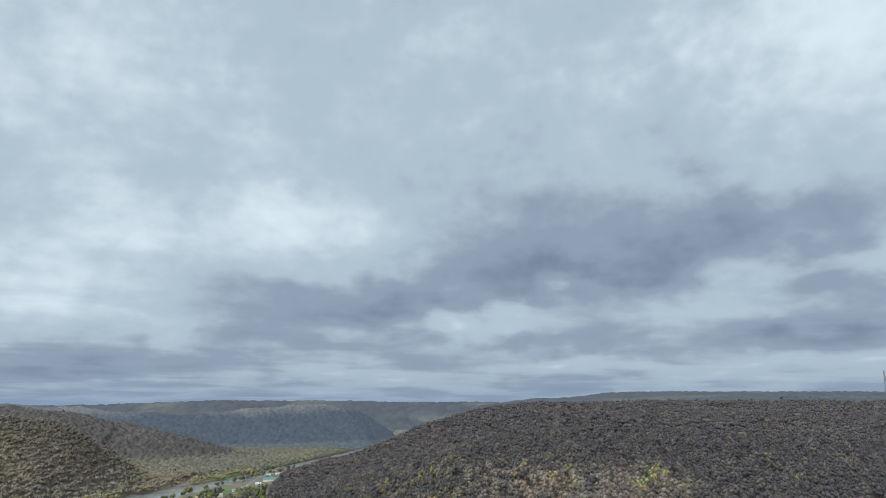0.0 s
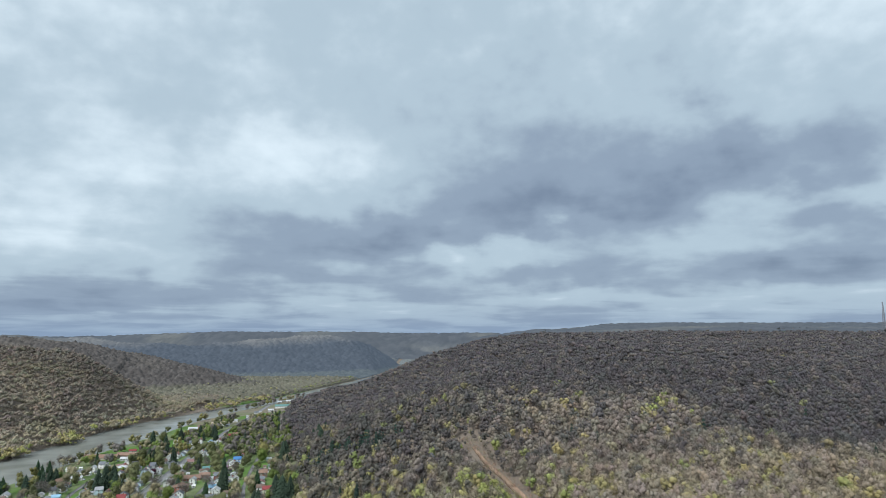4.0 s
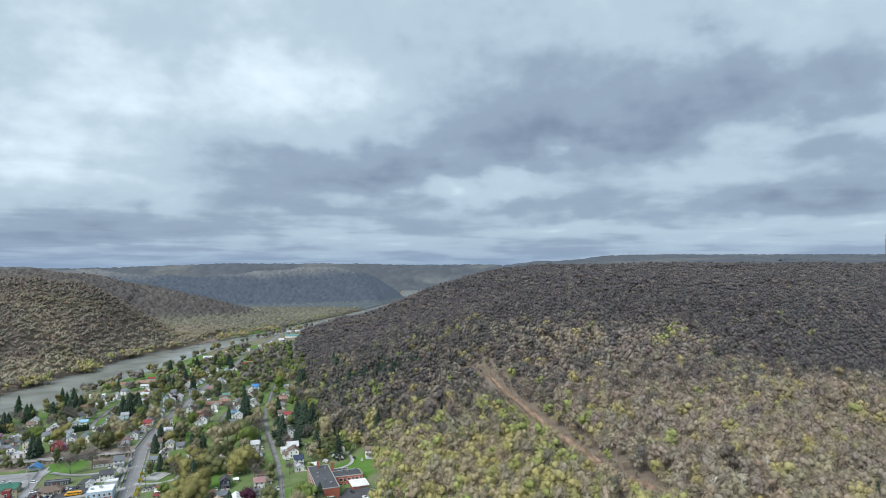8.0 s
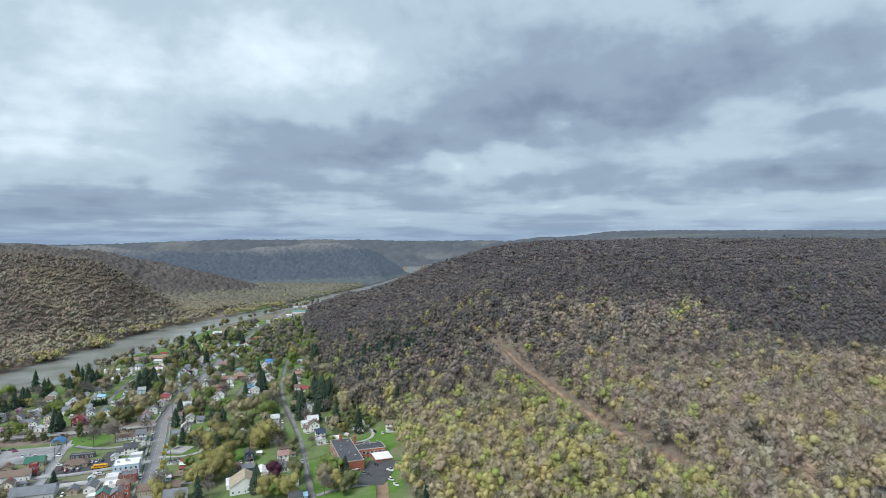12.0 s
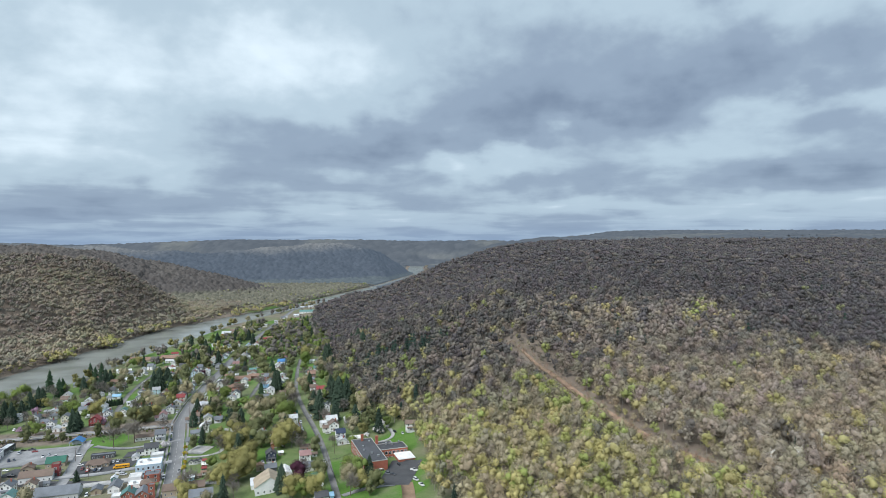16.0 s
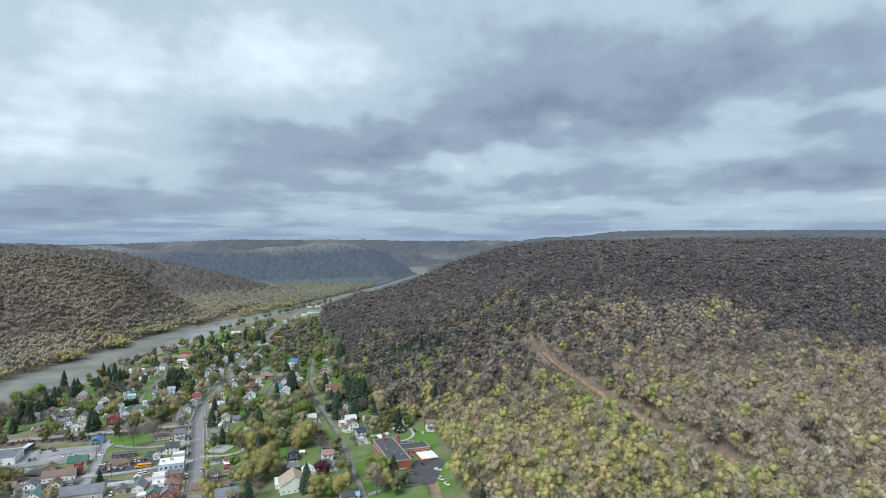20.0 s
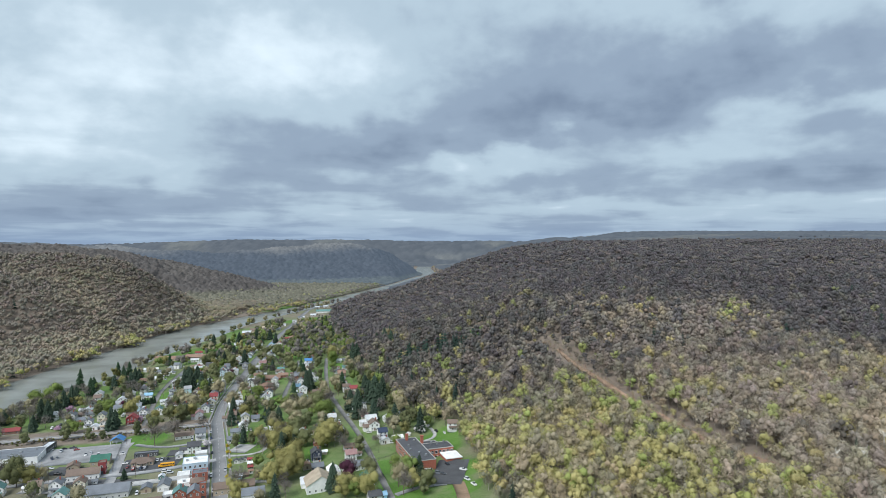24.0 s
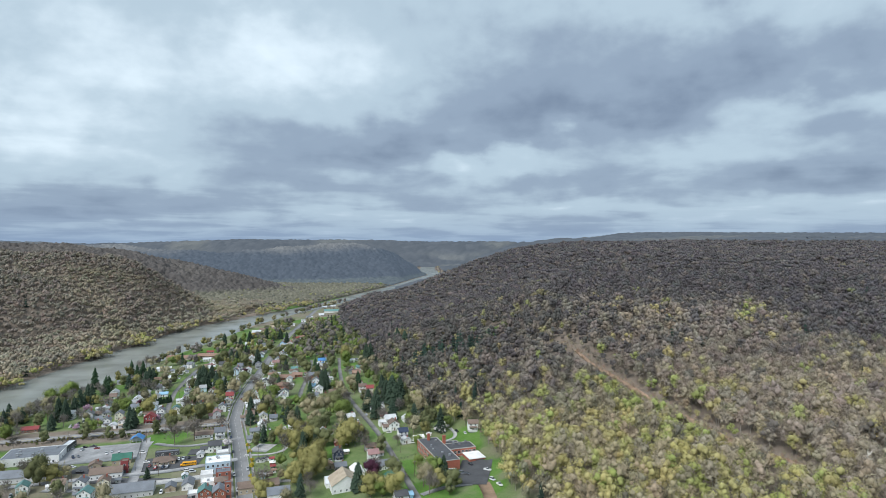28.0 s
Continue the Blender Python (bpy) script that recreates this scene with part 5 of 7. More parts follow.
shed(-358.3, 446.5, 21, 10, 4.2, 20, "white", "brown", "x", "store_building")
shop(-349.6, 454.9, 5, 6, 8.5, 20, "red", "brown", 2, units=0, label="narrow dark red tower block beside the store", gap=2.5)
home(-377.3, 464.9, 9, 9, 1, 24, "tan", "brown", "y", 0, 0, 1, "among yards and trees")
shed(-362.7, 476.0, 13, 11, 3.6, 20, "tan", "green", "x", "pavilion")
shed(-322.1, 413.7, 26, 13, 4.2, 18, "lightgrey", "slate", "x", "workshop")
shed(-376.4, 525.6, 10, 9, 2.8, 14, "white", "blue", "y", "pavilion", posts=True)
home(-327.0, 469.9, 17, 10, 1, 18, "tan", "brown", "hip", 1, 0, 1, "beside the main street")
shop(-333.1, 487.6, 17, 5, 3.2, 18, "dark", "slate", 1, units=0)
shed(-304.4, 481.4, 5, 6, 2.6, 20, "white", "grey", "y", "shed")
shed(-321.4, 529.8, 15, 6, 3.0, 20, "white", "brown", "x", "garage")
home(-306.6, 528.0, 9, 9.5, 2, 20, "white", "slate", "x", 1, 0, 1, "beside the main street")
home(-297.4, 492.9, 11, 9, 2, 20, "white", "dark", "x", 0, -1, 0, "beside the main street")
shop(-286.3, 479.0, 9, 8, 4.2, 20, "lightgrey", "white_membrane", 1, units=0)
shop(-279.8, 452.8, 17, 15, 7.6, 20, "paleblue", "white_membrane", 2, units=3, label="big pale blue two-storey building with flat white roof")
shop(-269.7, 436.1, 10, 9, 5.6, 20, "brick", "slate", 2, units=1)
shop(-280.7, 434.4, 8, 9, 5.0, 20, "white", "white_membrane", 1, units=0)
shop(-274.6, 422.0, 9, 8, 4.6, 20, "white", "white_membrane", 1, units=1)
home(-265.3, 420.1, 9, 9, 2, 20, "brick", "brown", "hip", 0, 0, 0, "beside the main street")
home(-269.7, 403.5, 9, 10, 2, 20, "brick", "teal", "y", 0, 0, 1, "beside the main street")
home(-260.0, 403.1, 9, 11, 2, 20, "brick", "slate", "y", 0, 0, 0, "beside the main street")
shop(-254.3, 402.8, 4, 4, 10.5, 20, "brick", "slate", 3, units=0, label="square red brick corner tower on the main street", gap=2.0)
home(-299.1, 419.0, 7, 8.5, 1, 20, "tan", "slate", "y", 0, 0, 0, "beside the main street")
shed(-289.0, 423.2, 7, 12, 3.4, 16, "white", "slate", "y", "garage")
home(-285.8, 394.8, 16, 10, 1, 20, "brown", "brown", "x", 0, 0, 0, "beside the main street")
shop(-278.2, 406.0, 7, 7, 3.5, 20, "lightgrey", "white_membrane", 1, units=0)
shed(-298.5, 439.5, 4, 4, 2.4, 20, "teal", "silver", "y", "shed")
home(-278.6, 533.1, 8.5, 8, 1, 20, "lightgrey", "slate", "x", 0, 0, 1, "beside the main street")
home(-273.9, 512.6, 8.5, 8, 1, 20, "lightgrey", "slate", "x", 0, 0, 1, "beside the main street")
home(-274.4, 541.7, 8, 8, 2, 20, "white", "lightgrey", "y", 0, 0, 1, "beside the main street")
home(-281.7, 568.6, 8, 8, 2, 20, "cream", "grey", "y", 1, 0, 0, "beside the main street")
shed(-253.8, 463.9, 3.4, 3, 2.3, 20, "white", "dark", "y", "garden_shed")
shed(-250.5, 464.4, 3.4, 3, 2.3, 20, "lightgrey", "dark", "y", "garden_shed")
shed(-248.1, 466.5, 3.4, 3, 2.3, 20, "white", "dark", "y", "garden_shed")
shed(-244.1, 465.8, 3.4, 2.6, 2.3, 20, "white", "red", "x", "garden_shed")
shed(-241.3, 457.8, 3.4, 2.6, 2.3, 20, "red", "white", "x", "garden_shed")
shed(-238.7, 450.3, 3.4, 2.6, 2.3, 20, "green", "red", "x", "garden_shed")
shed(-236.1, 442.9, 3.4, 2.6, 2.3, 20, "white", "rust", "x", "garden_shed")
shed(-241.6, 434.5, 4, 4, 2.6, 20, "sky", "silver", "x", "garden_shed")
shed(-238.2, 437.5, 5, 3, 2.0, 20, "brown", "brown", "x", "garden_shed")
shed(-237.9, 413.9, 26, 9, 4.0, 20, "tan", "brown", "x", "store_building")
shed(-220.3, 398.5, 14, 10, 4.8, 20, "white", "slate", "x", "store_building")
home(-246.5, 539.9, 9, 8, 1, 20, "white", "lightgrey", "hip", 0, 0, 1, "beside the main street")
home(-239.2, 504.5, 5, 10, 1, 20, "grey", "slate", "y", 0, 0, 1, "among yards and trees")
home(-214.3, 511.5, 8, 8.5, 2, 20, "white", "grey", "y", 0, 0, 1, "among yards and trees")
home(-198.8, 493.4, 7, 9, 1, 20, "red", "pink", "y", 0, 0, 0, "among yards and trees")
home(-193.8, 464.4, 8, 9, 2, 20, "navy", "dark", "y", 1, 0, 1, "among yards and trees")
home(-188.4, 443.9, 9, 8, 1, 20, "dark", "slate", "x", 0, 0, 1, "among yards and trees")
home(-196.7, 446.9, 6, 7, 1, 20, "tan", "rust", "y", 0, 0, 0, "among yards and trees")
shed(-179.8, 410.9, 19, 17, 5.0, 20, "white", "tan", "y", "church_hall", label="large white hall with broad tan gabled roof")
shed(-190.6, 415.9, 6, 10, 3.2, 20, "white", "silver", "x", "shed")
shed(-174.3, 431.0, 8, 14, 3.8, 20, "white", "white_membrane", "y", "shed")
home(-170.4, 480.1, 11, 8, 1, 20, "grey", "brown", "x", 0, 0, 0, "among yards and trees")
home(-166.7, 458.1, 8.5, 8, 2, 20, "white", "pink", "x", 0, 0, 1, "among yards and trees")
shed(-160.4, 440.7, 19, 9, 3.4, 20, "white", "slate", "x", "store_building")
home(-148.3, 411.3, 9, 9, 2, 20, "white", "green", "y", 0, 0, 1, "among yards and trees")
home(-140.8, 388.3, 9, 9, 1, 20, "lightgrey", "dark", "x", 0, 0, 0, "among yards and trees")
shed(-135.9, 388.9, 5, 5, 2.5, 20, "sky", "sky", "x", "shed")
home(-147.9, 501.8, 8, 8, 2, 20, "white", "navy", "x", 1, 0, 0, "on the hillside")
home(-144.7, 489.8, 8, 7, 1, 20, "white", "lightgrey", "y", 0, 0, 1, "on the hillside")
shed(-134.6, 494.9, 8, 5, 2.6, 20, "white", "white_membrane", "x", "garage")
home(-161.3, 535.7, 10, 9, 2, 20, "white", "lightgrey", "x", 0, -1, 0, "among yards and trees")
shed(-147.5, 541.9, 7, 7, 3.0, 20, "white", "lightgrey", "y", "garage")
home(-90.8, 506.3, 9, 7, 2, 6, "white", "brown", "x", 1, 0, 0, "on the hillside")
shed(-115.9, 557.7, 3, 9, 3.0, 20, "silver", "silver", "y", "trailer", label="long pale metal trailer standing at the edge of woods")
shed(-135.5, 560.0, 7, 5, 2.6, 20, "grey", "slate", "x", "shed")
home(-203.5, 570.4, 9, 9, 1, 20, "white", "green", "x", 0, 0, 0, "among yards and trees")
home(-197.9, 548.9, 8, 8, 2, 20, "lightgrey", "lightgrey", "x", 0, 0, 1, "among yards and trees")
home(-426.3, 680.8, 9, 8, 1, 16, "white", "sky", "x", 0, 0, 0, "among yards and trees")
home(-392.7, 581.0, 11, 9, 2, 16, "red", "red", "y", 1, 0, 0, "among yards and trees")
home(-393.7, 604.5, 8, 8, 2, 16, "white", "slate", "y", 1, 0, 1, "among yards and trees")
home(-440.8, 715.7, 9, 8, 2, 16, "white", "silver", "y", 1, 0, 0, "near the river")
home(-418.2, 729.4, 8, 8, 2, 16, "white", "lightgrey", "y", 1, 0, 0, "among yards and trees")
home(-407.3, 698.0, 8, 7, 1, 16, "white", "slate", "y", 1, 0, 1, "among yards and trees")
home(-469.9, 758.5, 13, 8, 1, 16, "tan", "rust", "x", 1, 0, 0, "near the river")
home(-457.5, 769.6, 14, 8, 1, 16, "cream", "silver", "x", 1, 0, 1, "near the river")
home(-460.5, 795.6, 11, 8, 1, 16, "white", "lightgrey", "x", 0, 0, 0, "near the river")
home(-476.3, 807.5, 9, 8, 1, 16, "white", "slate", "x", 0, 0, 0, "near the river")
home(-496.7, 823.8, 12, 8, 1, 16, "white", "silver", "x", 1, 0, 0, "near the river")
home(-456.0, 722.6, 10, 8, 1, 16, "lightgrey", "slate", "x", 1, 0, 0, "near the river")
home(-509.8, 747.6, 9, 8, 1, 16, "grey", "slate", "x", 0, 0, 0, "near the river")
home(-508.0, 762.6, 11, 8, 1, 16, "lightgrey", "slate", "x", 0, 0, 0, "near the river")
home(-502.6, 774.2, 9, 8, 1, 16, "brown", "brown", "x", 0, 0, 1, "near the river")
home(-343.4, 653.6, 9, 9, 2, 16, "cream", "red", "x", 1, 0, 1, "among yards and trees")
home(-352.0, 689.5, 8, 8, 2, 16, "lightgrey", "slate", "y", 1, 0, 1, "among yards and trees")
home(-335.2, 610.6, 8, 9, 2, 16, "white", "slate", "y", 0, 0, 1, "beside the main street")
home(-337.4, 630.6, 8, 8, 2, 16, "cream", "grey", "y", 1, 0, 1, "among yards and trees")
home(-380.5, 608.7, 8, 8, 2, 16, "white", "teal", "y", 0, 0, 0, "among yards and trees")
home(-372.1, 623.3, 7, 8, 2, 16, "white", "brown", "y", 0, 0, 1, "among yards and trees")
home(-429.4, 595.1, 8, 9, 2, 16, "cream", "slate", "y", 0, 0, 0, "among yards and trees")
home(-480.2, 599.7, 9, 8, 2, 16, "white", "lightgrey", "x", 1, 0, 0, "near the river")
home(-461.0, 597.3, 10, 9, 2, 16, "lightgrey", "slate", "y", 1, 0, 1, "near the river")
home(-456.4, 607.5, 9, 7, 1, 16, "lightgrey", "brown", "x", 0, 0, 0, "near the river")
home(-449.4, 609.0, 8, 7, 1, 16, "white", "slate", "x", 0, 0, 1, "near the river")
home(-441.1, 575.5, 8, 8, 1, 16, "tan", "brown", "y", 1, 0, 1, "near the river")
home(-430.7, 575.1, 8, 8, 2, 16, "white", "slate", "y", 1, 0, 1, "near the river")
home(-419.7, 565.7, 7, 8, 1, 16, "white", "silver", "y", 0, 0, 0, "among yards and trees")
home(-413.0, 570.7, 8, 9, 2, 16, "white", "tan", "y", 1, 0, 1, "among yards and trees")
home(-459.2, 884.7, 12, 8, 1, 16, "white", "lightgrey", "x", 0, 0, 1, "near the river")
home(-477.8, 944.5, 11, 8, 1, 16, "white", "red", "x", 0, 0, 1, "near the river")
home(-467.4, 850.1, 9, 8, 1, 16, "grey", "slate", "x", 1, 0, 0, "near the river")
home(-429.2, 822.9, 11, 8, 1, 16, "white", "silver", "x", 1, 0, 1, "among yards and trees")
home(-430.7, 778.9, 8, 8, 1, 16, "lightgrey", "slate", "x", 1, 0, 1, "near the river")
home(-413.9, 789.5, 10, 8, 1, 16, "cream", "brown", "x", 1, 0, 1, "among yards and trees")
home(-433.6, 906.9, 9, 9, 2, 16, "white", "grey", "y", 0, 0, 1, "near the river")
home(-405.8, 815.1, 9, 8, 1, 16, "lightgrey", "slate", "x", 0, 0, 0, "among yards and trees")
shed(-500.2, 899.7, 46, 11, 3.4, 4, "tan", "rust", "x", "care_home", label="long low brick care home with rust-brown roof")
shed(-463.2, 911.6, 40, 10, 3.2, 0, "brown", "rust", "x", "care_home", label="long low brick care home with brown roof")
# ---- village: upper streets ----
home(-272.3, 728.3, 8, 9, 2, 14, "red", "slate", "x", 0, 0, 0, "among yards and trees")
home(-249.4, 659.5, 9, 8, 2, 14, "white", "lightgrey", "y", 0, 0, 0, "among yards and trees")
home(-276.8, 790.3, 9, 9, 2, 14, "white", "lightgrey", "y", 1, 0, 1, "among yards and trees")
home(-279.2, 815.3, 10, 9, 2, 14, "white", "blue", "x", 1, 0, 1, "among yards and trees")
home(-291.5, 885.7, 10, 8, 1, 14, "red", "brown", "x", 0, 0, 1, "among yards and trees")
home(-308.1, 787.0, 9, 8, 1, 14, "white", "teal", "x", 0, 0, 1, "among yards and trees")
home(-342.1, 824.7, 10, 8, 2, 14, "lightgrey", "pink", "x", 1, 0, 1, "among yards and trees")
home(-366.6, 764.4, 8, 8, 2, 14, "white", "lightgrey", "y", 1, 0, 0, "among yards and trees")
home(-349.8, 694.1, 9, 8, 2, 14, "lightgrey", "slate", "y", 1, 0, 1, "among yards and trees")
home(-389.1, 868.3, 9, 9, 2, 14, "lightgrey", "lightgrey", "y", 0, 0, 1, "among yards and trees")
home(-403.8, 980.7, 10, 9, 2, 14, "white", "slate", "x", 0, 0, 1, "among yards and trees")
home(-365.2, 820.5, 8, 8, 2, 14, "grey", "slate", "y", 1, 0, 0, "among yards and trees")
home(-262.8, 686.4, 8, 8, 1, 14, "lightgrey", "sky", "x", 1, 0, 1, "among yards and trees")
home(-238.6, 630.6, 10, 8, 1, 14, "white", "sky", "x", 1, 0, 1, "among yards and trees")
home(-247.8, 690.5, 5, 5, 2, 14, "white", "grey", "y", 1, 0, 1, "among yards and trees")
home(-218.9, 721.8, 10, 9, 2, 14, "brown", "rust", "x", 0, 0, 1, "among yards and trees")
home(-202.0, 654.9, 9, 8, 2, 14, "white", "brown", "x", 1, 0, 0, "among yards and trees")
home(-193.0, 646.0, 9, 8, 2, 14, "cream", "red", "x", 0, 0, 0, "among yards and trees")
home(-188.0, 625.5, 11, 8, 1, 14, "cream", "rust", "x", 1, 0, 1, "among yards and trees")
home(-181.5, 591.6, 8, 9, 1, 14, "white", "lightgrey", "y", 0, 0, 1, "among yards and trees")
home(-176.3, 562.1, 9, 9, 2, 14, "white", "slate", "y", 0, 0, 1, "among yards and trees")
home(-168.6, 553.2, 8, 8, 1, 14, "cream", "pink", "x", 0, 0, 0, "among yards and trees")
home(-237.9, 811.7, 7, 7, 1, 14, "white", "white", "x", 0, 0, 1, "among yards and trees")
home(-222.1, 765.8, 8, 8, 1, 14, "white", "teal", "x", 1, 0, 1, "among yards and trees")
home(-168.6, 794.4, 9, 8, 1, 14, "white", "slate", "x", 0, 0, 1, "among yards and trees")
home(-374.8, 977.5, 9, 9, 2, 14, "white", "sky", "y", 0, 0, 1, "among yards and trees")
home(-443.7, 1015.9, 9, 8, 1, 14, "white", "silver", "x", 1, 0, 0, "near the river")
home(-423.7, 1012.0, 9, 9, 2, 14, "white", "slate", "y", 1, 0, 1, "among yards and trees")
home(-328.8, 758.3, 10, 8, 1, 14, "white", "rust", "x", 0, 0, 1, "among yards and trees")
home(-308.0, 625.9, 9, 9, 2, 14, "white", "cream", "y", 0, 0, 1, "among yards and trees")
home(-273.3, 572.2, 8, 8, 1, 14, "lightgrey", "slate", "x", 1, 0, 1, "beside the main street")
home(-423.8, 1192.6, 10, 8, 1, 14, "lightgrey", "slate", "x", 0, 0, 1, "among yards and trees")
home(-428.5, 1249.6, 10, 8, 1, 14, "white", "grey", "x", 0, 0, 1, "among yards and trees")
home(-373.4, 1054.5, 12, 9, 1, 14, "white", "red", "x", 1, 0, 0, "among yards and trees")
home(-366.0, 1064.1, 11, 9, 1, 14, "white", "rust", "x", 0, 0, 1, "among yards and trees")
home(-379.0, 1010.0, 10, 8, 1, 14, "lightgrey", "slate", "y", 0, 0, 0, "among yards and trees")
home(-393.0, 1153.4, 10, 8, 1, 14, "white", "slate", "y", 0, 0, 1, "among yards and trees")
home(-420.7, 1309.2, 10, 8, 1, 14, "white", "grey", "x", 0, 0, 0, "among yards and trees")
home(-403.7, 1413.3, 13, 9, 1, 14, "white", "silver", "x", 1, 0, 0, "among yards and trees")
home(-425.8, 1378.7, 10, 8, 1, 14, "white", "slate", "x", 0, 0, 0, "among yards and trees")
home(-437.0, 1615.6, 12, 8, 1, 14, "white", "silver", "x", 1, 0, 1, "near the river")
home(-415.0, 1618.3, 14, 8, 1, 14, "white", "lightgrey", "x", 0, 0, 0, "among yards and trees")
shed(-459.0, 1173.7, 26, 12, 4, 10, "tan", "brown", "x", "mill_shed")
shed(-470.1, 1146.6, 16, 11, 4, 10, "orange", "silver", "x", "mill_shed")
shed(-447.0, 1208.4, 24, 11, 4, 16, "lightgrey", "tan", "x", "mill_shed")
shed(-387.6, 1474.0, 44, 12, 3.5, 8, "white", "teal", "x", "farm_shed")
home(-297.4, 687.9, 17, 14, 2, 14, "brick", "rust", "hip", 1, 0, 0, "beside the green")
home(-305.5, 736.9, 22, 12, 1, 14, "brick", "rust", "x", 0, 0, 0, "behind the green")
home(-294.8, 748.5, 13, 9, 1, 14, "brick", "rust", "x", 0, 0, 0, "behind the green")
# roofs low on the wooded slope
home(179.0, 325.3, 8, 8, 1, 5, "white", "grey", "x", 0, 0, 0, "in the woods")
home(164.6, 322.4, 8, 8, 1, 5, "lightgrey", "slate", "x", 0, 0, 0, "in the woods")
home(170.7, 321.8, 8, 8, 1, 5, "cream", "lightgrey", "x", 0, 0, 0, "in the woods")

# ---- trees of the village and the river bank ----
tree(-497.9, 644.1, "spruce", 1.0)
tree(-483.8, 611.7, "spruce", 0.9)
tree(-480.8, 592.8, "spruce", 1.0)
tree(-487.7, 593.2, "spruce", 1.0)
tree(-474.5, 562.3, "spruce", 0.8)
tree(-491.0, 654.7, "spruce", 1.0)
tree(-496.1, 655.1, "spruce", 1.0)
tree(-400.1, 557.4, "spruce", 1.0)
tree(-402.7, 569.3, "spruce", 0.9)
tree(-391.1, 727.5, "spruce", 1.2)
tree(-389.0, 705.5, "spruce", 1.1)
tree(-397.2, 706.4, "spruce", 1.1)
tree(-404.4, 735.4, "spruce", 1.2)
tree(-376.3, 703.1, "spruce", 1.0)
tree(-473.0, 743.3, "spruce", 1.0)
tree(-463.3, 714.4, "spruce", 1.0)
tree(-476.4, 758.8, "spruce", 0.9)
tree(-248.8, 674.1, "spruce", 1.1)
tree(-245.5, 673.1, "spruce", 1.1)
tree(-175.6, 556.1, "spruce", 1.2)
tree(-189.1, 580.0, "spruce", 1.1)
tree(-165.2, 597.2, "spruce", 1.4)
tree(-159.6, 577.8, "spruce", 1.2)
tree(-157.4, 595.3, "spruce", 1.2)
tree(-171.5, 605.2, "spruce", 1.2)
tree(-177.7, 620.6, "spruce", 1.2)
tree(-169.7, 403.1, "spruce", 0.9)
tree(-144.4, 417.8, "olive", 0.9)
tree(-113.9, 417.6, "spruce", 0.8)
tree(-256.1, 557.0, "spruce", 0.8)
tree(-248.3, 560.6, "spruce", 0.7)
tree(-420.5, 875.2, "spruce", 0.8)
tree(-450.3, 1047.5, "spruce", 1.0)
tree(-483.4, 1018.8, "spruce", 1.0)
tree(-210.6, 785.9, "spruce", 1.3)
tree(-218.6, 806.9, "spruce", 1.1)
tree(-194.9, 875.7, "spruce", 0.9)
tree(-439.9, 969.1, "spruce", 1.0)
tree(-410.0, 906.8, "spruce", 0.9)
tree(-362.7, 842.2, "spruce", 1.0)
tree(-325.8, 439.9, "spruce", 0.45)
tree(-154.5, 484.3, "bare", 0.6)
tree(-300.4, 687.2, "spruce", 0.7)
tree(-531.4, 586.9, "spruce", 0.9)
tree(-519.0, 587.0, "spruce", 0.8)
tree(-300.6, 591.1, "spruce", 0.9)
tree(-291.5, 560.2, "spruce", 0.8)
tree(-372.8, 993.6, "spruce", 1.0)
tree(-401.8, 1072.4, "spruce", 1.0)
tree(-180.3, 837.3, "spruce", 1.2)
tree(-165.9, 778.5, "spruce", 1.2)
tree(-175.4, 475.6, "bare", 0.7)
tree(-225.7, 427.2, "tan", 0.6)
tree(-199.0, 397.9, "bare", 0.7)
tree(-431.0, 1080.2, "spruce", 0.9)
tree(-528.2, 723.4, "pine", 1.2)
tree(-496.5, 691.1, "pine", 1.2)
tree(-500.9, 704.6, "pine", 1.0)
tree(-486.3, 864.2, "pine", 0.8)
tree(-524.0, 798.4, "pine", 0.9)
tree(-509.4, 784.6, "pine", 0.9)
tree(-506.9, 794.1, "pine", 1.0)
tree(-477.5, 729.3, "pine", 1.0)
tree(-272.4, 746.9, "pine", 1.0)
tree(-264.1, 724.5, "pine", 1.1)
tree(-257.8, 653.5, "pine", 0.8)
tree(-207.9, 661.9, "pine", 1.0)
tree(-532.3, 673.9, "green", 1.1)
tree(-531.4, 685.4, "green", 1.2)
tree(-530.3, 649.9, "green", 1.2)
tree(-547.0, 661.2, "green", 1.0)
tree(-367.8, 689.1, "green", 0.8)
tree(-440.6, 623.1, "green", 0.9)
tree(-432.2, 555.1, "green", 0.8)
tree(-497.2, 535.1, "green", 0.8)
tree(-253.0, 804.1, "green", 1.0)
tree(-253.5, 610.5, "green", 0.9)
tree(-207.1, 555.4, "green", 1.2)
tree(-203.2, 562.4, "green", 1.0)
tree(-134.4, 481.4, "green", 0.55)
tree(-132.1, 437.9, "green", 0.6)
tree(-296.3, 651.2, "green", 0.9)
tree(-295.5, 619.2, "green", 1.0)
tree(-303.5, 1094.7, "green", 0.8)
tree(-152.9, 392.3, "green", 0.8)
tree(-414.2, 782.8, "green", 0.7)
tree(-144.0, 526.9, "green", 0.7)
tree(-398.0, 432.9, "olive", 1.2)
tree(-393.3, 437.9, "yellow", 1.0)
tree(-189.9, 489.0, "yellow", 1.3)
tree(-194.3, 483.5, "yellow", 1.1)
tree(-187.3, 501.0, "yellow", 1.0)
tree(-205.5, 426.3, "yellow", 1.2)
tree(-203.8, 436.4, "yellow", 1.2)
tree(-214.6, 447.8, "yellow", 1.1)
tree(-206.4, 457.3, "yellow", 1.0)
tree(-213.1, 417.8, "yellow", 1.1)
tree(-242.2, 496.6, "yellow", 1.0)
tree(-231.8, 482.7, "yellow", 1.0)
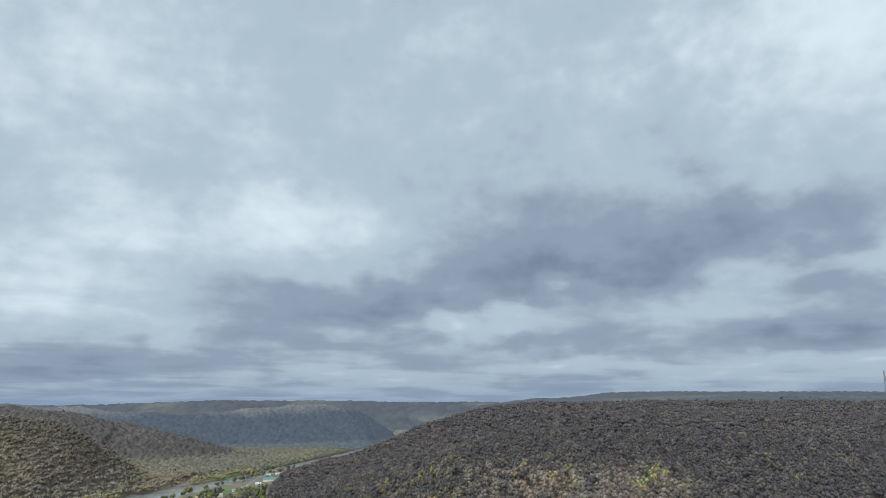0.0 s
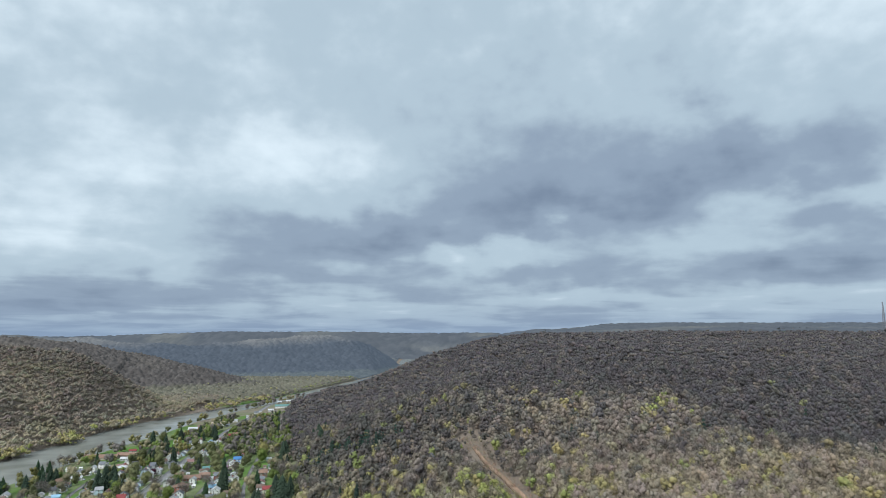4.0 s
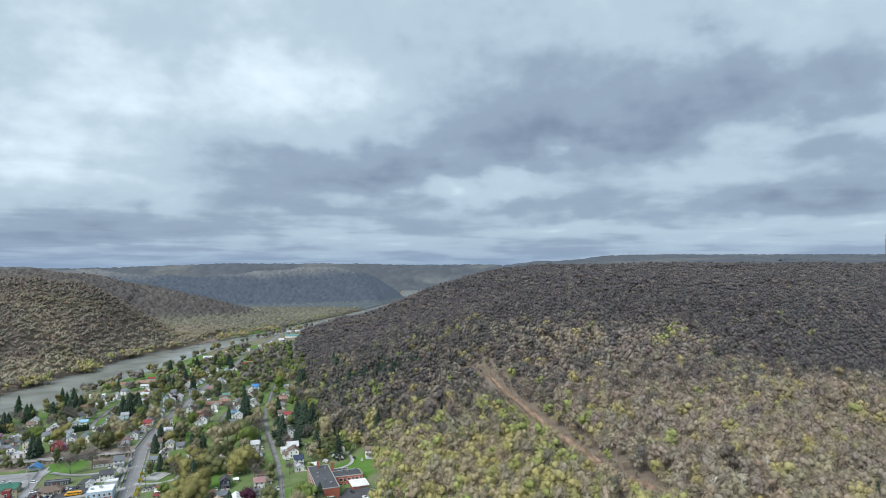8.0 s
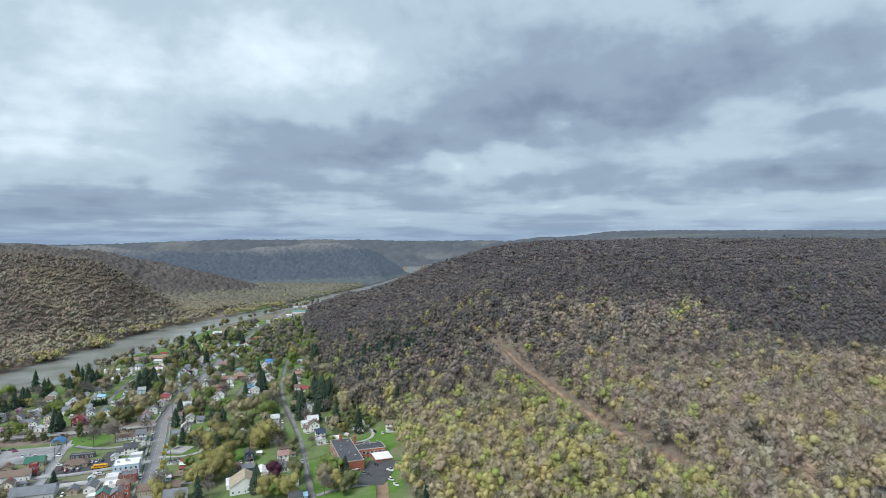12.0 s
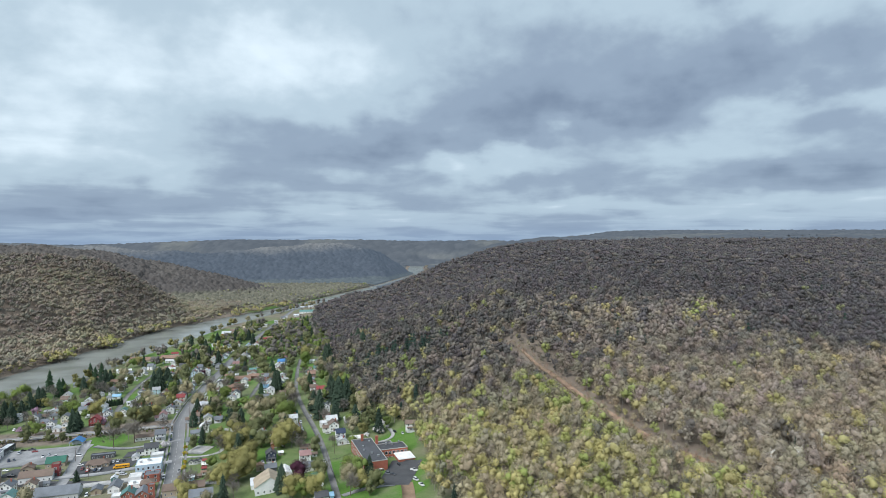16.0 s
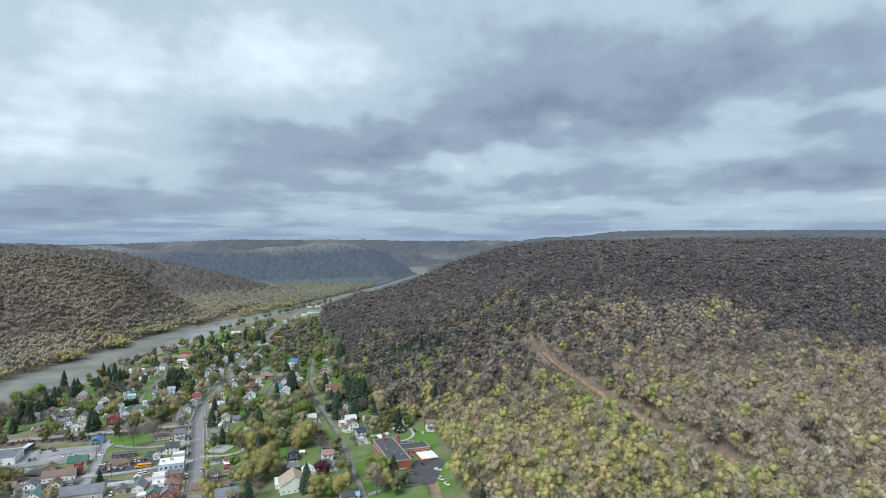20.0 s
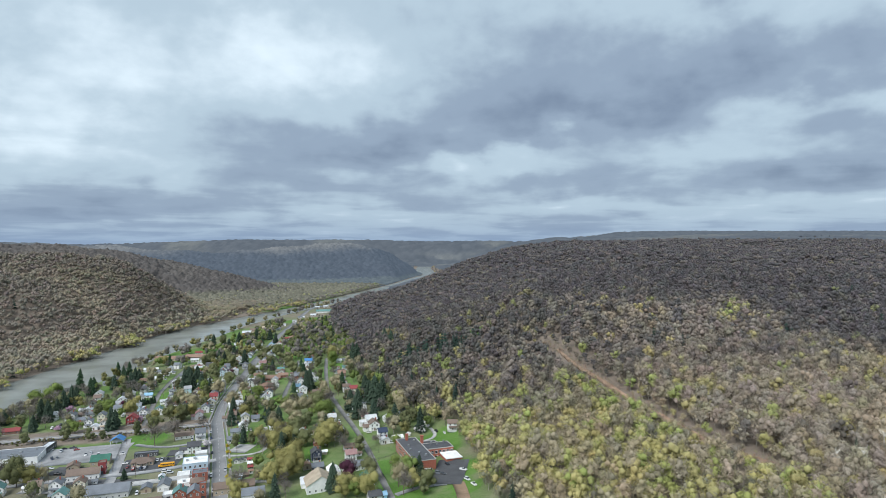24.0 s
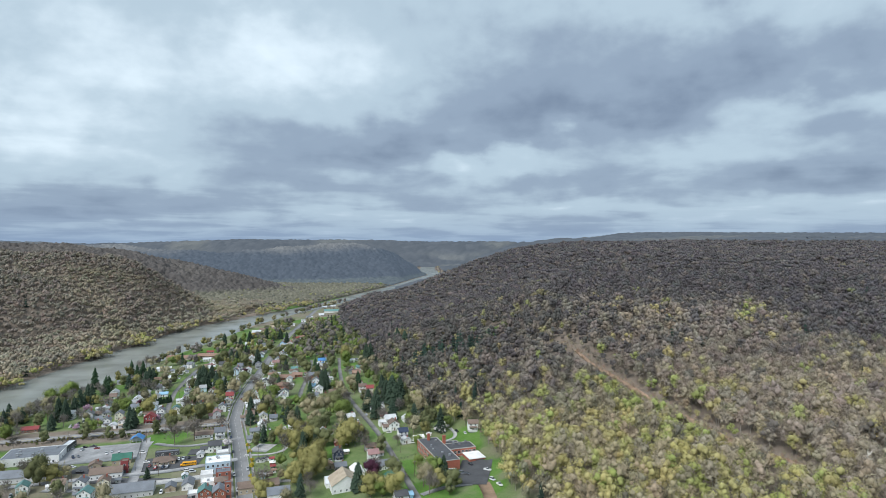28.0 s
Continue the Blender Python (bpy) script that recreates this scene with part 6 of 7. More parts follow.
tree(-127.0, 404.0, "tan", 0.9)
tree(-117.5, 399.0, "yellow", 0.8)
tree(-107.5, 398.0, "olive", 0.8)
tree(-122.5, 390.0, "bare", 0.9)
tree(-145.6, 390.8, "yellow", 1.0)
tree(-160.2, 393.2, "yellow", 1.0)
tree(-223.3, 493.7, "yellow", 1.0)
tree(-235.4, 515.1, "yellow", 1.0)
tree(-255.0, 823.1, "yellow", 1.2)
tree(-409.2, 606.3, "yellow", 1.0)
tree(-415.6, 627.3, "yellow", 0.9)
tree(-286.2, 579.8, "yellow", 0.8)
tree(-348.1, 580.8, "yellow", 0.8)
tree(-344.3, 598.3, "yellow", 0.9)
tree(-372.4, 583.6, "yellow", 0.7)
tree(-494.7, 865.2, "yellow", 0.8)
tree(-237.3, 398.1, "yellow", 0.8)
tree(-363.3, 631.2, "tan", 1.0)
tree(-377.2, 650.6, "tan", 1.0)
tree(-349.6, 618.8, "tan", 1.0)
tree(-336.1, 670.9, "tan", 1.1)
tree(-310.7, 622.1, "tan", 1.1)
tree(-316.3, 667.0, "tan", 1.0)
tree(-241.4, 571.1, "tan", 1.1)
tree(-232.4, 577.7, "tan", 1.0)
tree(-225.9, 585.2, "tan", 1.0)
tree(-214.3, 663.9, "tan", 1.1)
tree(-216.7, 642.3, "tan", 1.0)
tree(-135.6, 553.0, "tan", 1.0)
tree(-227.4, 543.2, "tan", 1.0)
tree(-172.3, 744.3, "tan", 1.0)
tree(-387.4, 444.4, "tan", 0.6)
tree(-212.9, 740.4, "tan", 1.0)
tree(-220.5, 880.9, "tan", 1.0)
tree(-184.2, 883.8, "tan", 1.0)
tree(-139.4, 576.0, "tan", 1.0)
tree(-553.1, 864.7, "bare", 1.0)
tree(-556.6, 884.1, "bare", 1.0)
tree(-338.2, 511.8, "bare", 1.1)
tree(-326.0, 521.9, "bare", 1.2)
tree(-498.9, 593.6, "bare", 1.0)
tree(-526.2, 617.4, "bare", 0.8)
tree(-307.3, 689.1, "bare", 1.0)
tree(-280.3, 658.8, "bare", 1.0)
tree(-266.7, 678.9, "bare", 1.0)
tree(-157.5, 639.8, "bare", 1.1)
tree(-178.1, 699.2, "bare", 1.1)
tree(-195.1, 706.5, "bare", 1.0)
tree(-126.0, 567.6, "bare", 1.0)
tree(-743.2, 886.4, "bare", 0.8)
tree(-186.7, 594.1, "bare", 0.9)
tree(-568.3, 845.5, "bare", 0.9)
tree(-327.8, 693.4, "bare", 1.0)
tree(-121.1, 582.7, "bare", 1.0)
tree(-170.4, 546.7, "bare", 0.8)
tree(-239.8, 411.6, "bare", 1.0)
tree(-135.1, 598.1, "bare", 1.0)
tree(-419.4, 449.2, "bare", 0.9)
tree(-361.1, 556.7, "olive", 0.9)
tree(-345.2, 580.3, "olive", 1.0)
tree(-356.5, 581.7, "olive", 0.9)
tree(-373.8, 628.6, "olive", 0.9)
tree(-431.0, 877.2, "olive", 1.0)
tree(-390.9, 778.5, "olive", 1.0)
tree(-423.8, 836.7, "olive", 1.0)
tree(-394.8, 733.4, "olive", 1.0)
tree(-344.1, 723.8, "olive", 1.0)
tree(-348.2, 768.8, "olive", 0.9)
tree(-386.3, 829.0, "olive", 1.0)
tree(-361.3, 861.2, "olive", 1.0)
tree(-361.0, 902.7, "olive", 1.0)
tree(-328.4, 813.5, "olive", 1.0)
tree(-342.8, 896.9, "olive", 1.0)
tree(-322.4, 849.0, "olive", 1.0)
tree(-303.9, 805.7, "olive", 1.0)
tree(-472.6, 1028.4, "olive", 1.0)
tree(-409.2, 872.8, "olive", 1.0)
tree(-380.2, 955.1, "olive", 1.0)
tree(-287.5, 767.3, "olive", 1.0)
tree(-227.0, 604.2, "olive", 1.0)
tree(-217.5, 583.3, "olive", 1.0)
tree(-222.2, 519.8, "olive", 1.0)
tree(-209.3, 491.8, "olive", 1.0)
tree(-349.7, 1053.3, "olive", 1.0)
tree(-234.7, 894.7, "olive", 1.0)
tree(-263.8, 984.5, "olive", 1.0)
tree(-221.3, 920.4, "olive", 1.0)
tree(-161.8, 420.2, "purple", 0.85)
tree(-431.2, 635.1, "purple", 0.5)
tree(-367.6, 773.6, "purple", 0.6)
tree(-117.2, 509.6, "blossom", 0.95)
tree(-126.3, 502.0, "blossom", 0.4)
tree(-292.3, 503.7, "blossom", 0.7)
tree(-264.2, 396.9, "blossom", 0.5)
tree(-479.7, 625.8, "pinkblossom", 0.8)
tree(-453.4, 564.5, "pinkblossom", 0.6)
tree(-382.3, 585.0, "pinkblossom", 0.7)
tree(-400.1, 595.9, "pinkblossom", 0.6)
tree(-279.7, 780.4, "pinkblossom", 0.7)
tree(-255.9, 455.0, "forsythia", 0.4)
tree(-258.8, 464.9, "forsythia", 0.35)
tree(-248.1, 431.0, "forsythia", 0.35)
tree(-273.7, 500.8, "forsythia", 0.35)
tree(-267.5, 484.9, "forsythia", 0.35)
tree(-250.7, 436.5, "forsythia", 0.3)
tree(-378.1, 593.5, "forsythia", 0.6)
tree(-275.6, 514.8, "forsythia", 0.35)


# ---- streets, lots and banks ----
ASPHALT = mat("asphalt", (0.225, 0.225, 0.225), 0.9, 0.18, 1.5, bump=0.15, stain=0.15)
OLDTAR = mat("worn_asphalt", (0.3, 0.3, 0.3), 0.9, 0.3, 1.8, bump=0.15, stain=0.42)
DARKTAR = mat("fresh_asphalt", (0.085, 0.086, 0.09), 0.85, 0.25, 1.5, bump=0.15, stain=0.25)
WALKWAY = mat("concrete_walk", (0.29, 0.285, 0.275), 0.9, 0.15, 0.8, bump=0.1, stain=0.15)
GRAVEL = mat("gravel", (0.42, 0.415, 0.4), 0.95, 0.3, 0.5, bump=0.5, stain=0.2)
DIRT = mat("bare_earth", (0.27, 0.19, 0.125), 0.95, 0.25, 0.8, bump=0.3, stain=0.2)
LINE = mat("road_paint", (0.48, 0.47, 0.44), 0.8, 0.2, 0.4, bump=0.0)
YELLOW = mat("yellow_road_paint", (0.55, 0.4, 0.06), 0.8, 0.2, 0.4, bump=0.0)


def slab(name, pts, width, material, label, category="road", lift=0.22, cols=3, kind="structure", skirt=0.6, step=5.0, parent=None):
    """A strip with real thickness laid along a line on the ground."""
    v, f = ribbon(pts, width, lift, step, cols)
    n = len(v)
    v = np.r_[v, v - (0, 0, skirt)]
    rows = n // cols
    idx = np.arange(n).reshape(rows, cols)
    left, right = idx[:, 0], idx[:, -1]
    f = np.r_[f, np.c_[left[1:], left[:-1], left[:-1] + n, left[1:] + n], np.c_[right[:-1], right[1:], right[1:] + n, right[:-1] + n]]
    ob = link_mesh(name, v, f, [material], parent=parent)
    return tagged(ob, label, category, kind=kind) if not parent else ob


GREEN = [(-266, 640), (-272.8, 677.9), (-280.6, 737.8), (-286.7, 779.3), (-300, 850)]
CROSS = [(-372.5, 533.1), (-360, 503.7), (-339.5, 450.8), (-325, 410)]
BACK = [(-420, 430), (-352.3, 447.7), (-327.7, 450), (-313.6, 454), (-297.8, 460.1), (-272, 472)]
road_main = slab("road", MAIN, 10.5, ASPHALT, "long grey two-lane main street through the village")
STREET = mat("street_asphalt", (0.2, 0.196, 0.188), 0.9, 0.3, 1.0, bump=0.2, stain=0.4)
road_upper = slab("road", UPPER, 4.3, STREET, "worn grey residential street past the school")
road_bypass = slab("road", BYPASS, 8.5, OLDTAR, "grey paved road on a low bank along the village", lift=0.7, skirt=1.8)
slab("road", SIDE, 5.0, STREET, "narrow grey lane between riverside houses")
slab("road", GREEN, 4.6, STREET, "narrow grey lane past the brick building")
slab("road", CROSS, 7.0, OLDTAR, "worn side street past the parking lot", lift=0.3)
slab("road", BACK, 6.5, OLDTAR, "worn back street behind the shops", lift=0.34)
slab("road", [(-357, 517), (-340, 510), (-324, 507), (-300, 516), (-287, 523)], 5.0, OLDTAR, "narrow grey lane beside the grass plot", lift=0.26)
slab("pavement", [(-428, 489), (-357, 503)], 42, OLDTAR, "wide worn asphalt parking lot of the supermarket", "parking lot", lift=0.24, cols=9)
slab("pavement", [(-344, 467), (-300, 471)], 28, DARKTAR, "dark asphalt parking lot behind the shops", "parking lot", lift=0.2, cols=7)
slab("pavement", [(-392, 462), (-352, 458)], 16, DARKTAR, "dark asphalt yard beside the store", "parking lot", lift=0.2, cols=5)
slab("pavement", [(-445, 446), (-398, 452)], 16, OLDTAR, "worn asphalt lane and parking by the apartments", "parking lot", lift=0.22, cols=5)
slab("pavement", [(-318, 492), (-288, 498)], 14, DARKTAR, "dark asphalt yard behind the street houses", "parking lot", lift=0.2, cols=5)
slab("pavement", [(-372, 440), (-300, 434)], 10, DARKTAR, "dark asphalt yard between store and workshop", "parking lot", lift=0.19, cols=4)
slab("pavement", [(-330, 428), (-285, 440)], 9, GRAVEL, "gravel alley behind the shops", "alley", lift=0.24, cols=3)
slab("pavement", [(-390, 424), (-318, 418)], 6, OLDTAR, "narrow worn alley between back yards", "alley", lift=0.22, cols=3)
slab("pavement", [(-97, 402), (-93, 424), (-90, 444)], 22, DARKTAR, "dark asphalt yard behind the school", "parking lot", lift=0.35, cols=6)
slab("pavement", [(-268, 497), (-252, 493)], 18, GRAVEL, "pale gravel lot beside the main street", "gravel lot", lift=0.2, cols=5)
slab("pavement", [(-127.7, 391), (-119.1, 398), (-106.4, 403.1), (-95.2, 403)], 4.5, OLDTAR, "grey driveway to the school yard", "driveway", lift=0.3)
slab("pavement", [(-88, 404), (-86, 392), (-84, 368)], 8, DIRT, "bare brown earth track below the school", "track", lift=0.25)
slab("pavement", [(-125.6, 548), (-112, 524.1), (-104, 504), (-106, 492), (-125, 484)], 3.0, GRAVEL, "curving gravel drive to the white house", "driveway", lift=0.25)
slab("pavement", [(-269.6, 480.4), (-250.3, 478), (-239, 486), (-246, 517.6), (-257.3, 548.5)], 3.6, GRAVEL, "pale gravel drive behind the street", "driveway", lift=0.25)
slab("pavement", [(-250.3, 424), (-235.7, 427), (-219.4, 427.2)], 5, OLDTAR, "short worn drive off the main street", "driveway", lift=0.3)
slab("clearing", [(x, y, 8.5 - 0.022 * (y - 358)) for x, y in CLEARING[:-1]], 0, mat("clearing_scrub", (0.34, 0.235, 0.165), 0.95, 0.4, 1.2, bump=0.5, stain=0.35), "straight strip of rust-brown scrub cleared through the woods", "clearing", lift=0.6, cols=4)


def offset_line(pts, off):
    p = np.array(pts, float)
    t = np.gradient(p, axis=0)
    t /= np.linalg.norm(t, axis=1)[:, None]
    return [(a + off * b[1], c - off * b[0]) for (a, c), b in zip(p, t)]


for s in (-7.3, 7.3):
    slab("pavement", offset_line(MAIN[:9], s), 1.8, WALKWAY, "pale concrete pavement along the main street", "pavement", lift=0.38)
# painted lines on the main street and the bypass
p = np.array(MAIN, float)
run = np.r_[0, np.cumsum(np.hypot(*np.diff(p, axis=0).T))]
for k in range(60):
    s0 = 12 + k * 9.0
    seg = [(np.interp(q, run, p[:, 0]), np.interp(q, run, p[:, 1])) for q in (s0, s0 + 2.2, s0 + 4.5)]
    slab("centre_line", seg, 0.26, LINE, "", lift=0.25, cols=2, skirt=0.02, step=1.5, parent=road_main)
for s in (-4.9, 4.9):
    slab("edge_line", offset_line(MAIN[:9], s), 0.22, LINE, "", lift=0.25, cols=2, skirt=0.02, parent=road_main)
for k in range(6):
    slab("crossing_bar", [(-268.5 + k * 1.6, 476.5 + 0.1 * k), (-269.3 + k * 1.6, 479.2 + 0.1 * k)], 0.6, LINE, "", lift=0.26, cols=2, skirt=0.02, step=1.2, parent=road_main)
slab("centre_line", BYPASS, 0.25, YELLOW, "", lift=0.73, cols=2, skirt=0.02, parent=road_bypass)


def guard_rail(pts, lift):
    top = new("guard_rail")
    top.empty_display_size = 0.2
    v, f = ribbon(pts, 0.12, lift + 0.85, 4.0, 2)
    n = len(v)
    v = np.r_[v, v - (0, 0, 0.45)]
    i = np.arange(0, n - 2, 2)
    f = np.r_[f, np.c_[i, i + 2, i + 2 + n, i + n], np.c_[i + 3, i + 1, i + 1 + n, i + 3 + n]]
    link_mesh("rail", v, f, [mat("dull_rail", (0.3, 0.3, 0.3), 0.8, 0.15, 0.8, bump=0.05)], parent=top)
    posts = boxes((-0.08, 0.08, -0.08, 0.08, -0.9, 0.55))
    first = None
    for k in range(0, n, 6):
        x, y, z = v[k] - (0, 0, 0.6)
        if first is None:
            first = part("post", *posts, METAL, top)
            first.matrix_basis = pose(x, y, z)
        else:
            again(first, top, pose(x, y, z))
    return tagged(top, "pale galvanised guard rail along the raised road", "guard rail")


def wire_fence(pts, h=1.3):
    """A dark wire fence: slim posts with four taut wires."""
    top = new("fence")
    top.empty_display_size = 0.2
    p = np.array(pts, float)
    run = np.r_[0, np.cumsum(np.hypot(*np.diff(p, axis=0).T))]
    spots = [(float(np.interp(q, run, p[:, 0])), float(np.interp(q, run, p[:, 1]))) for q in np.arange(0, run[-1], 2.6)]
    dark = mat("fence_wire", (0.05, 0.05, 0.05), 0.7, 0.1, 0.5, bump=0.0)
    first = part("post", *rod((0, 0, -0.4), (0, 0, h), 0.07, 0.06, 5), dark, top)
    first.matrix_basis = pose(*spots[0], float(land(*spots[0])))
    for x, y in spots[1:]:
        again(first, top, pose(x, y, float(land(x, y))))
    for k in range(4):
        z = h * (0.25 + 0.24 * k)
        part("wire", *join([rod((a, b, float(land(a, b)) + z), (c, d, float(land(c, d)) + z), 0.03, 0.03, 3) for (a, b), (c, d) in zip(spots[:-1], spots[1:])]), dark, top)
    return tagged(top, "dark wire fence along the school lawn", "fence")


wire_fence([(-154, 473), (-145.5, 444), (-137.5, 420), (-131, 404)])
wire_fence([(-148, 455), (-140, 459), (-130, 470)])
guard_rail(offset_line(BYPASS, 4.0), 0.7)
guard_rail(offset_line(BYPASS, -4.0), 0.7)
guard_rail(offset_line(MAIN[5:8], -6.4), 0.2)

# ---- vehicles ----
LOT = {}
TINTS = ("white", "silver", "black", "dark", "red", "navy", "slate", "white", "silver")


def park(x, y, yaw, tone=None, kind=None):
    k = len(LOT.setdefault("all", []))
    tone = tone or TINTS[k % len(TINTS)]
    kind = kind or ("saloon", "van", "saloon", "pickup")[k % 4]
    m = pose(x, y, float(land(x, y)) + 0.26, 0, 0, yaw)
    if (tone, kind) in LOT:
        ob = copy_thing(LOT[(tone, kind)], m)
    else:
        ob = LOT[(tone, kind)] = car(tone, kind)
        ob.matrix_basis = m
    LOT["all"].append(ob)


for x, y, yaw in ((-423, 509, 100), (-412, 505, 20), (-413, 511, 110), (-407, 513, 110), (-401, 508, 110), (-408, 487, 40), (-405, 489, 40), (-386, 495, 30), (-384, 499, 30), (-375, 494, 20)):
    park(x, y, yaw)
for x, y, yaw in ((-395, 466, 95), (-383, 455, 95), (-377, 459, 95), (-329, 459, 10), (-324, 460, 10), (-321, 461, 10), (-342, 472, 100), (-297, 449, 100), (-319, 476, 20), (-316, 477, 20), (-312, 478, 20)):
    park(x, y, yaw)
park(-251.5, 413, 20, "white"), park(-263.5, 440, 20, "white", "van"), park(-257, 450, 200, "silver"), park(-281, 487, 20, "black"), park(-248, 413, 200, "dark"), park(-303, 541, 20, "silver"), park(-296, 524, 20, "navy")
park(-302, 452, 95, "white", "van"), park(-84, 424, 60, "white", "pickup"), park(-82, 407, 40, "white", "van"), park(-78, 398, 30, "white", "pickup"), park(-95, 436, 30, "black"), park(-101.5, 421, 60, "slate"), park(-98, 419, 60, "dark")
park(-151.5, 453, 20, "white"), park(-160, 514, 100, "white"), park(-138, 488, 90, "white", "van"), park(-104, 508, 30, "black"), park(-242, 888, 90, "white", "van"), park(-372, 433, 20, "silver"), park(-356, 494, 100, "white", "van"), park(-186, 566, 20, "silver"), park(-330, 652, 10, "red"), park(-345, 740, 10, "white")
school_bus(-306, 463, 288)


def clear_of(x, y, r, own):
    return all(math.hypot(x - a, y - b) > r + q * 0.8 for a, b, q in SPACE if math.hypot(a - own[0], b - own[1]) > 0.1) and all(along(np.array([x]), np.array([y]), ln)[0][0] > 7 for ln in (MAIN, UPPER, BYPASS, CROSS, BACK))


def lane_houses():
    """Further houses along the streets, each in its own yard."""
    rng = random.Random(33)
    left = 105
    walls = ("white", "white", "cream", "white", "lightgrey", "white", "white", "grey", "white", "paleblue")
    roofs = ("slate", "grey", "dark", "brown", "slate", "grey", "silver", "pink", "brown", "slate")
    for line, lo, hi in ((SIDE, 40, 300), (MAIN[5:], 0, 460), (UPPER, 175, 420), (GREEN, 0, 210), (offset_line(SIDE, 44), 20, 300), (offset_line(MAIN, -52), 300, 520), (offset_line(SIDE, -46), 20, 260), (offset_line(MAIN[5:], 34), 20, 420), (offset_line(MAIN[5:], -30), 20, 420), (offset_line(SIDE, 74), 10, 300), (offset_line(UPPER, -30), 150, 420), (offset_line(UPPER, 26), 190, 400)):
        p = np.array(line, float)
        run = np.r_[0, np.cumsum(np.hypot(*np.diff(p, axis=0).T))]
        s = lo
        while s < min(hi, run[-1]):
            for side in (-1, 1):
                off = side * rng.uniform(13, 18)
                x, y = np.interp(s, run, p[:, 0]), np.interp(s, run, p[:, 1])
                x2, y2 = np.interp(s + 2, run, p[:, 0]), np.interp(s + 2, run, p[:, 1])
                a = math.atan2(y2 - y, x2 - x)
                x, y = x + off * math.sin(a), y - off * math.cos(a)
                r, _, (half,) = along(np.array([x]), np.array([y]), RIVER)
                if left and r[0] > half[0] + 22 and clear_of(x, y, 6.5, (1e6, 0)) and all(along(np.array([x]), np.array([y]), ln)[0][0] > 10.5 for ln in (MAIN, UPPER, SIDE, GREEN, BYPASS)):
                    st = rng.choice((2, 1, 1, 2))
                    home(x, y, rng.uniform(7, 9.5), rng.uniform(7.5, 10), st, math.degrees(a) - 90 + rng.uniform(-4, 4), rng.choice(walls), rng.choice(roofs), rng.choice("xyy"), 0, rng.choice((0, 0, 1, -1)), rng.choice((0, 1)), "on a village lane", "f" + rng.choice("lr"), 3.4)
                    left -= 1
            s += rng.uniform(17, 22)


lane_houses()
# cars, vans and pickups crowded in the yards behind the raised road
left = 12
for k in range(24):
    x, y = -462 + 7.0 * (k % 8) + 1.3 * (k // 8), 570 + 7.5 * (k // 8) + 1.6 * (k % 3)
    if left and clear_of(x, y, 1.2, (1e6, 0)):
        park(x, y, 15 + 11 * (k % 4), ("white", "silver", "dark", "white", "navy", "white")[k % 6])
        left -= 1
yard_rng = random.Random(8)
cars_left, sheds_left = 46, 40
for hx, hy, hw, hd, hyaw in list(HOMES):
    a, side = math.radians(hyaw), yard_rng.choice((-1, 1))
    u, v = side * (hw / 2 + 2.6), -hd * 0.2 - 1.5
    x, y = hx + u * math.cos(a) - v * math.sin(a), hy + u * math.sin(a) + v * math.cos(a)
    if cars_left and yard_rng.random() < 0.62 and clear_of(x, y, 2.5, (hx, hy)):
        park(x, y, hyaw + yard_rng.choice((0, 180, 4)), yard_rng.choice(("white", "silver", "white", "dark", "red", "navy")), yard_rng.choice(("saloon", "van", "pickup")))
        cars_left -= 1
    u, v = -side * (hw / 2 + 4.0), hd * 0.5 + 3.0
    x, y = hx + u * math.cos(a) - v * math.sin(a), hy + u * math.sin(a) + v * math.cos(a)
    if sheds_left and yard_rng.random() < 0.5 and clear_of(x, y, 3.5, (hx, hy)):
        shed(x, y, 3.6, 3.2, 2.3, hyaw, yard_rng.choice(("white", "lightgrey", "tan", "white")), yard_rng.choice(("slate", "silver", "brown", "white")), "x", "garden_shed", label="small garden shed with pitched roof behind a house")
        sheds_left -= 1
for x, y in ((-366, 520), (-352, 482), (-342, 455), (-378, 560), (-432, 520), (-254, 466), (-232, 404), (-286, 545), (-312, 600), (-330, 690), (-346, 780), (-362, 870), (-134, 422), (-147, 470), (-160, 512), (-174, 548), (-190, 590), (-208, 640), (-224, 690), (-400, 660), (-430, 760), (-320, 445), (-380, 440), (-290, 470)):
    utility_pole(x, y, 20 + (x * 7) % 9)


# ---- more trees: river bank, gardens, edge of the woods ----
def open_ground(x, y, gap):
    if any(math.hypot(x - a, y - b) < r + gap for a, b, r in SPACE):
        return False
    q = np.array([x]), np.array([y])
    for line, half in ((MAIN, 9 if y < 560 else 12), (UPPER, 3.5), (BYPASS, 8), (SIDE, 5), (GREEN, 5), (CROSS, 6), (BACK, 6)):
        if along(*q, line)[0][0] < half + gap:
            return False
    if any(math.hypot(x - a, y - b) < 0.75 * r for a, b, r in LAWNS):
        return False
    return not (-440 < x < -290 and 425 < y < 530)


SPACE += [(-93, 424, 24), (-84, 397, 14), (-112, 488, 16), (-92, 504, 12), (-181, 400, 16), (-186, 432, 12), (-293, 700, 17), (-288, 664, 15), (-284, 648, 12), (-285, 690, 12)]


